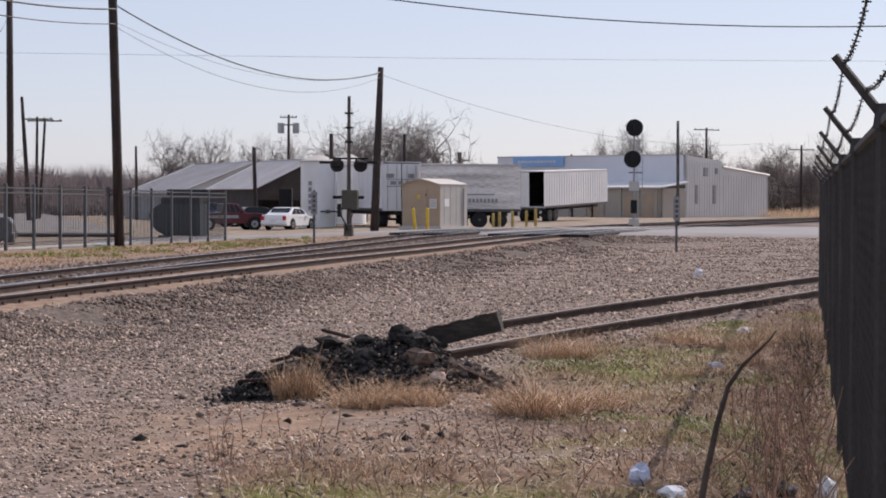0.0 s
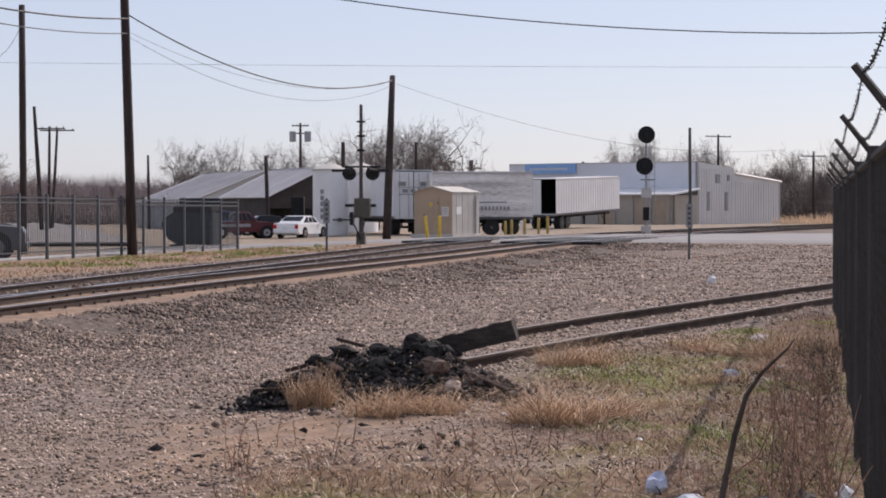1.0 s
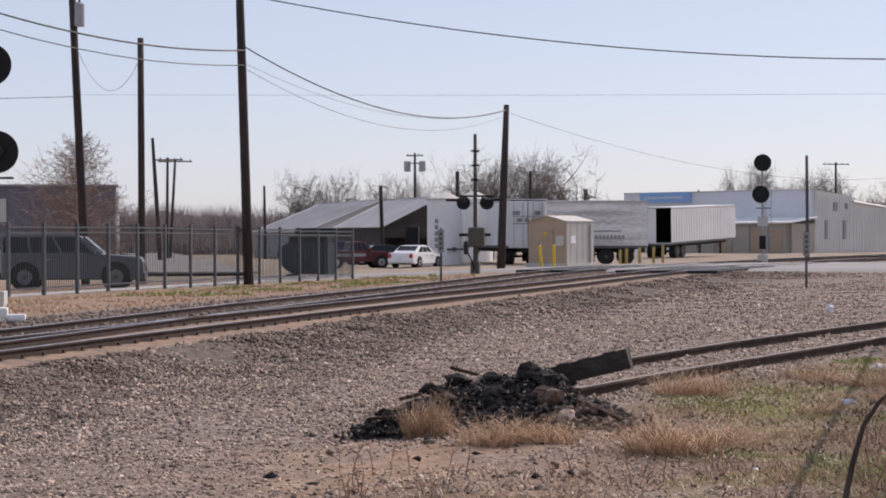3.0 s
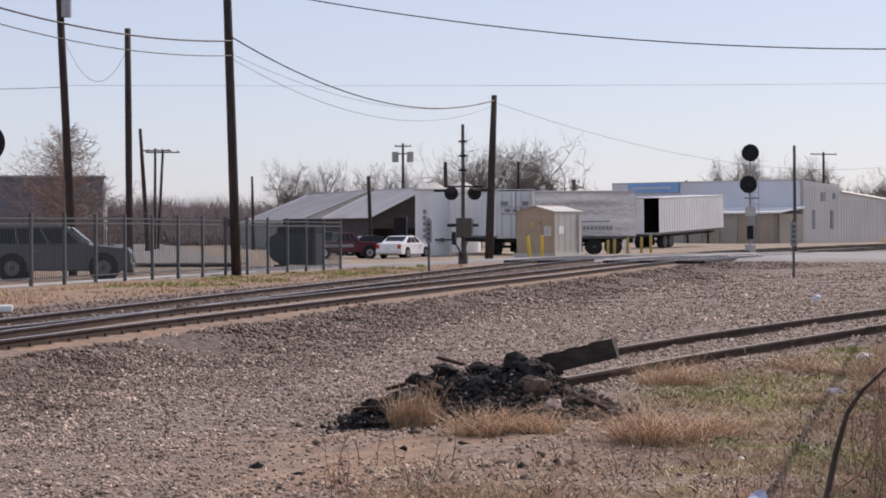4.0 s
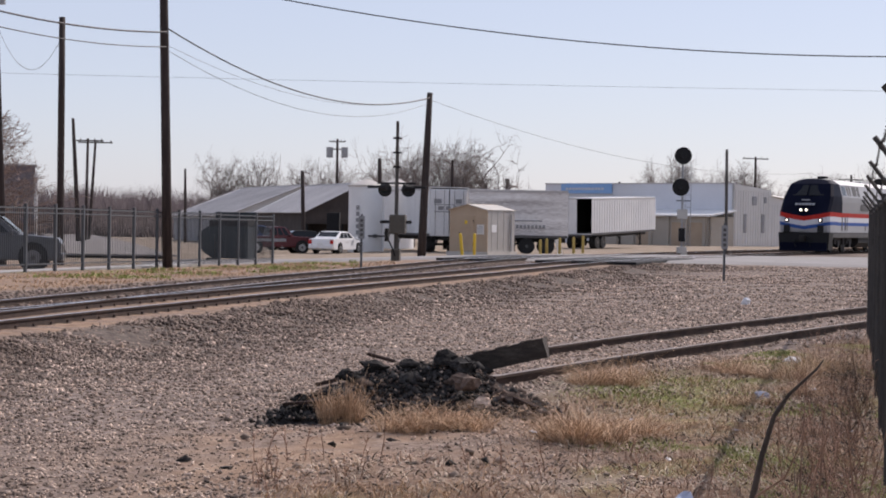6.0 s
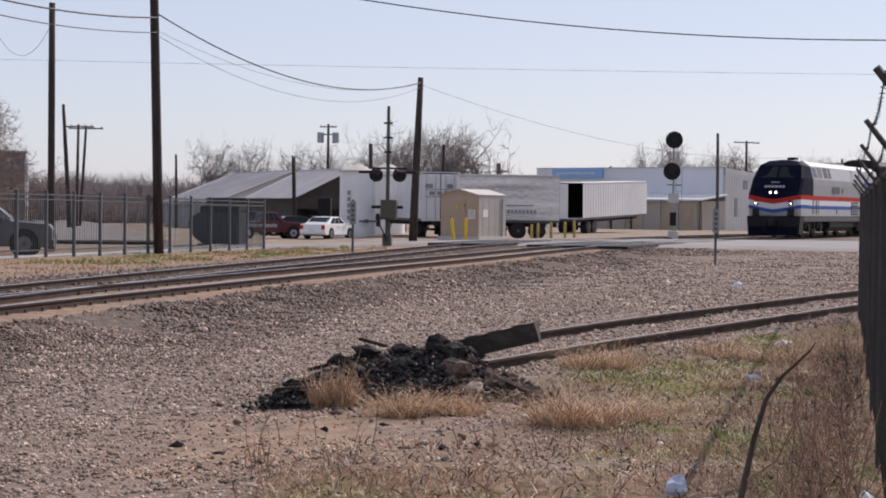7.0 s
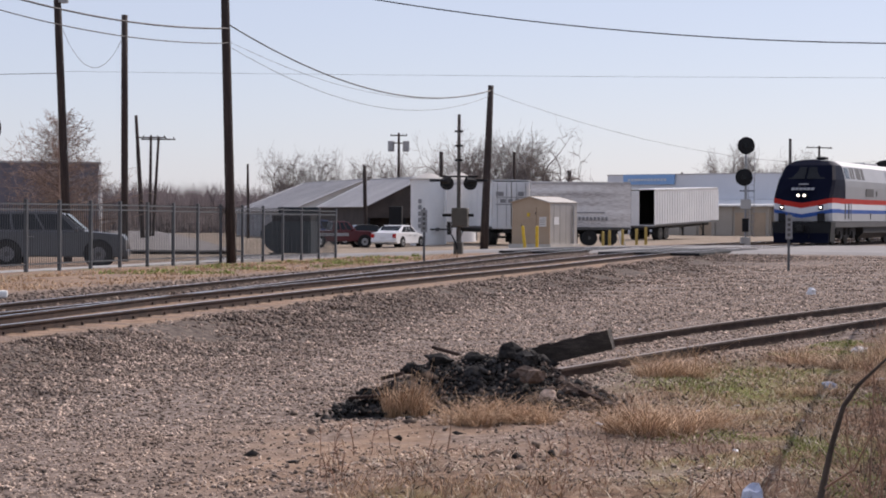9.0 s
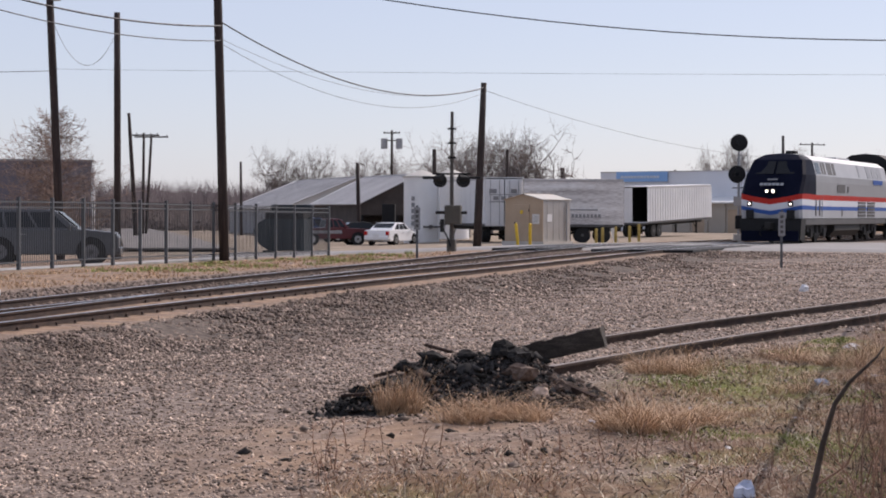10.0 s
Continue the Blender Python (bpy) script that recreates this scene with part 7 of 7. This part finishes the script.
def thicket(name, count, y0, y1, h0, h1, seed, material, label):
    """A tangle of dead shrubs along the link fence: forked stems that end in fine crossing twigs."""
    r = np.random.default_rng(seed)
    verts, faces = [], []

    def stick(p, q, r0, r1):
        ax = (q - p) / np.linalg.norm(q - p)
        sd = np.cross(ax, [0.31, 0.77, 0.55])
        sd /= np.linalg.norm(sd)
        t = np.cross(ax, sd)
        i = len(verts)
        for c, rr in ((p, r0), (q, r1)):
            for k in range(3):
                verts.append(c + (sd * math.cos(k * 2.094) + t * math.sin(k * 2.094)) * rr)
        for k in range(3):
            faces.append((i + k, i + (k + 1) % 3, i + 3 + (k + 1) % 3, i + 3 + k))

    def fork(p, d, ln, rad, level):
        q = p + d * ln
        stick(p, q, rad, rad * 0.75)
        if level < 3:
            for _ in range(int(r.integers(2, 4))):
                e = d + r.normal(0, 0.5, 3) + np.array([-0.12, 0, -0.06])
                fork(q, e / np.linalg.norm(e), ln * r.uniform(0.55, 0.95), rad * 0.68, level + 1)

    for _ in range(count):
        y = r.uniform(y0, y1)
        x = 1.25 + 0.193 * (y - 5.3) - 0.08 - abs(r.normal(0, 0.22))
        h = r.uniform(h0, h1) * (1 - 0.35 * (y - y0) / (y1 - y0) * r.uniform(0, 1))
        d = np.array([r.normal(-0.3, 0.45), r.normal(0, 0.45), 0.9])
        fork(np.array([x, y, zat(x, y) - 0.02]), d / np.linalg.norm(d), h * 0.36, r.uniform(0.0025, 0.005), 0)
    return tagged(raw(name, np.array(verts), np.array(faces), material), label, "brush", kind="stuff")


thicket("dead_shrubs", 50, 8.0, 15.0, 0.2, 0.62, 71, WEED, "tangle of dead brown shrubs along the link fence")
thicket("dead_shrubs", 90, 8.0, 20.0, 0.2, 0.55, 72, TWIGSHADE, "dark dead shrubs along the link fence")


def crumple(name, x, y, size, material, seed, label):
    r = random.Random(seed)
    bm = bmesh.new()
    bmesh.ops.create_icosphere(bm, subdivisions=2, radius=1)
    for v in bm.verts:
        v.co *= 1 + 0.55 * noise.noise(v.co * 2.3 + Vector((seed, 0, 0))) + r.uniform(-0.15, 0.15)
        v.co = Vector((v.co.x * size[0], v.co.y * size[1], (v.co.z + 0.6) * size[2]))
    ob = finish(name, bm, material)
    ob.matrix_world = pose(x, y, zat(x, y) - 0.01, 0, 0, r.uniform(0, 360))
    return tagged(ob, label, "litter", "scattered litter")


crumple("plastic_bag", 3.42, 21.3, (0.1, 0.09, 0.06), LITTER, 1, "crumpled white plastic bag in dry grass")
crumple("plastic_bottle", 2.47, 16.9, (0.09, 0.04, 0.045), LITTERBLUE, 2, "crushed blue plastic wrapper in the grass")
crumple("plastic_bag", 1.06, 10.05, (0.06, 0.05, 0.075), LITTERBLUE, 3, "crumpled pale blue plastic bag in the grass")
crumple("plastic_bag", 1.14, 9.35, (0.07, 0.05, 0.03), LITTER, 4, "crumpled white plastic bag in the grass")
crumple("plastic_bag", 1.78, 8.9, (0.06, 0.05, 0.05), LITTERBLUE, 5, "crumpled white plastic bag by the link fence")
crumple("rubbish_bag", 1.56, 9.5, (0.09, 0.07, 0.05), BLACK, 31, "torn black rubbish bag by the link fence")
crumple("rubbish_bag", 1.75, 9.58, (0.08, 0.07, 0.06), BLACK, 32, "torn black rubbish bag by the link fence")
crumple("plastic_bag", 1.97, 9.62, (0.06, 0.05, 0.07), LITTER, 33, "crumpled white plastic bag by the link fence")
crumple("plastic_bag", 1.2, 9.72, (0.1, 0.06, 0.035), LITTER, 34, "flattened white plastic bag in the grass")
crumple("paper_scrap", 1.55, 8.95, (0.05, 0.035, 0.02), LITTER, 6, "scrap of white paper by the link fence")
crumple("paper_scrap", 0.35, 13.9, (0.09, 0.02, 0.012), LITTER, 7, "flat strip of white paper on the dirt")
crumple("paper_scrap", 1.9, 14.2, (0.07, 0.03, 0.012), LITTER, 8, "flat scrap of white paper in the weeds")
crumple("paper_scrap", 3.1, 18.0, (0.1, 0.04, 0.015), LITTER, 9, "flat scrap of pale paper in the weeds")
crumple("paper_scrap", 5.1, 37.5, (0.1, 0.05, 0.09), LITTER, 10, "small white scrap on the gravel")
crumple("paper_scrap", 1.2, 26.0, (0.09, 0.04, 0.02), LITTER, 11, "flat white scrap on the gravel")
crumple("paper_scrap", -1.3, 9.35, (0.04, 0.03, 0.04), LITTER, 12, "small white scrap at the gravel's edge")
r0 = random.Random(3)
for k in range(9):
    crumple("paper_scrap", r0.uniform(0.5, 3.2), r0.uniform(10.5, 18.5), (0.025, 0.018, 0.012), LITTER, 20 + k, "tiny white scrap in the weeds")
clod = random.Random(6)
for k in range(22):
    x, y = clod.uniform(-2.0, 0.6), clod.uniform(11.2, 14.3)
    v, f = rock_arrays(300 + k)
    o = raw("stone", v * np.array([0.035, 0.03, 0.022]) * clod.uniform(0.6, 1.5), f, COAL if k % 2 else STONE)
    o.matrix_world = pose(x, y, zat(x, y) + 0.012)
    tagged(o, "dark stone lying on the bare dirt", "stone", "stones on the dirt")


# ---- the near link fence with barbed wire ----
def link_fence():
    ob = thing("chain_link_fence", pose(0, 0, 0), "dark weathered chain-link fence with leaning barbed wire arms", "fence")
    p0, dirn = Vector((1.25, 5.3)), Vector((0.193, 1)).normalized()
    nrm = Vector((-dirn.y, dirn.x))
    at = lambda d, z, o=0.0: Vector((*(p0 + dirn * d + nrm * o), z))
    zg = lambda d: zat(*(p0 + dirn * d))
    length, top = 22.5, 1.72
    start = -3.0
    for k in range(-1, 8):
        d = k * 3.06
        if d > length:
            break
        post = part("post", rod(at(d, -0.1), at(d, top + 0.02), 0.03, n=8), LINK, ob)
        arm = part("barb_arm", rod(at(d, top), at(d, top + 0.185, 0.145), 0.0145, 0.012, 6), LINK, ob)
        part("arm_cap", rod(at(d, top - 0.02), at(d, top + 0.05), 0.04, 0.03, 8), LINK, arm)
    part("end_post", rod(at(length, -0.1), at(length, top + 0.05), 0.045, n=10), LINK, ob)
    part("top_rail", rod(at(start, top), at(length, top), 0.021, n=6), LINK, ob)
    # woven mesh
    step, zs = 0.055, 33
    verts, faces = [], []
    n = int((length - start) / step)
    rows = np.linspace(0.02, top, zs)
    for w in range(n):
        for flip in (0, 1):
            d0 = start + w * step
            base = len(verts)
            for j, z in enumerate(rows):
                d = d0 + (step / 2 if (j + flip) % 2 else 0)
                o = 0.004 if (j + flip) % 2 else -0.004
                c = at(d, z, o)
                for a in range(3):
                    ang = a * math.tau / 3
                    verts.append((c.x + nrm.x * 0.0021 * math.cos(ang), c.y + dirn.y * 0.0021 * math.sin(ang), c.z))
            for j in range(zs - 1):
                for a in range(3):
                    i = base + j * 3 + a
                    i2 = base + j * 3 + (a + 1) % 3
                    faces.append((i, i2, i2 + 3, i + 3))
    tagged(raw("woven_mesh", np.array(verts), np.array(faces), LINK, ob), "woven wire mesh", kind="stuff")
    # barbed strands
    for hgt, out in ((0.165, 0.12), (0.09, 0.062)):
        strand = bmesh.new()
        m = 100
        pts = []
        for k in range(m + 1):
            d = start + (length - start) * k / m
            f = (d / 3.06) % 1.0
            sag = 0.05 * 4 * f * (1 - f)
            pts.append(at(d, top + hgt - sag, out))
        add_tube(strand, pts, 0.0024, 4)
        s = part("barbed_strand", strand, LINK, ob)
        barbs = bmesh.new()
        for k in range(int((length - start) / 0.15)):
            d = start + k * 0.15
            f = (d / 3.06) % 1.0
            c = at(d, top + hgt - 0.05 * 4 * f * (1 - f), out)
            for j in range(2):
                a = k * 1.3 + j * 1.6
                e = Vector((math.cos(a) * nrm.x, math.cos(a) * nrm.y, math.sin(a))) * 0.008 + Vector((dirn.x, dirn.y, 0)) * 0.004
                add_tube(barbs, [c - e, c + e], 0.002, 3)
        tagged(part("barbs", barbs, LINK, s), kind="stuff")
    return ob


link_fence()


def near_stones():
    """The nearest stones of the gravel, each a piece of its own."""
    r = np.random.default_rng(91)
    meshes = []
    for k in range(8):
        v, f = rock_arrays(900 + k, 0.22)
        o = raw("stone", v * np.array([1.1, 0.9, 0.65]), f, STONE)
        meshes.append(o.data)
        bpy.data.objects.remove(o)
    for k in range(290):
        y = r.uniform(8.8, 12.5)
        x = y * r.uniform(-0.33, -0.05)
        o = new("stone", meshes[k % 8])
        o.parent = GROUND
        s = r.uniform(0.016, 0.032)
        o.matrix_basis = Matrix.Translation((x, y, zat(x, y) + float(bumps([x], [y])[0]) + s * 0.25)) @ Matrix.Rotation(r.uniform(0, 6.28), 4, "Z") @ Matrix.Diagonal((s, s, s, 1))


near_stones()


# ---- what moves ----
SPEED = [(t, 118.4 - 5.13 * t) for t in (0.0, 1.5, 2.7, 3.8, 5.0, 6.2, 7.3, 8.5, 10.0)]


def on_track(s, off=GAUGE / 2):
    p, h = main_line(s, off)
    q = main_line(s + 20, off)[0]
    return Matrix.Translation((p.x, p.y, zat(p.x, p.y) - 0.03 + 0.12)) @ Matrix.Rotation(-math.atan2(q.x - p.x, q.y - p.y), 4, "Z")


def motions():
    walk(LOCO, [(t, on_track(s)) for t, s in SPEED])
    walk(COACH, [(t, on_track(s + 21.4)) for t, s in SPEED])


motions()
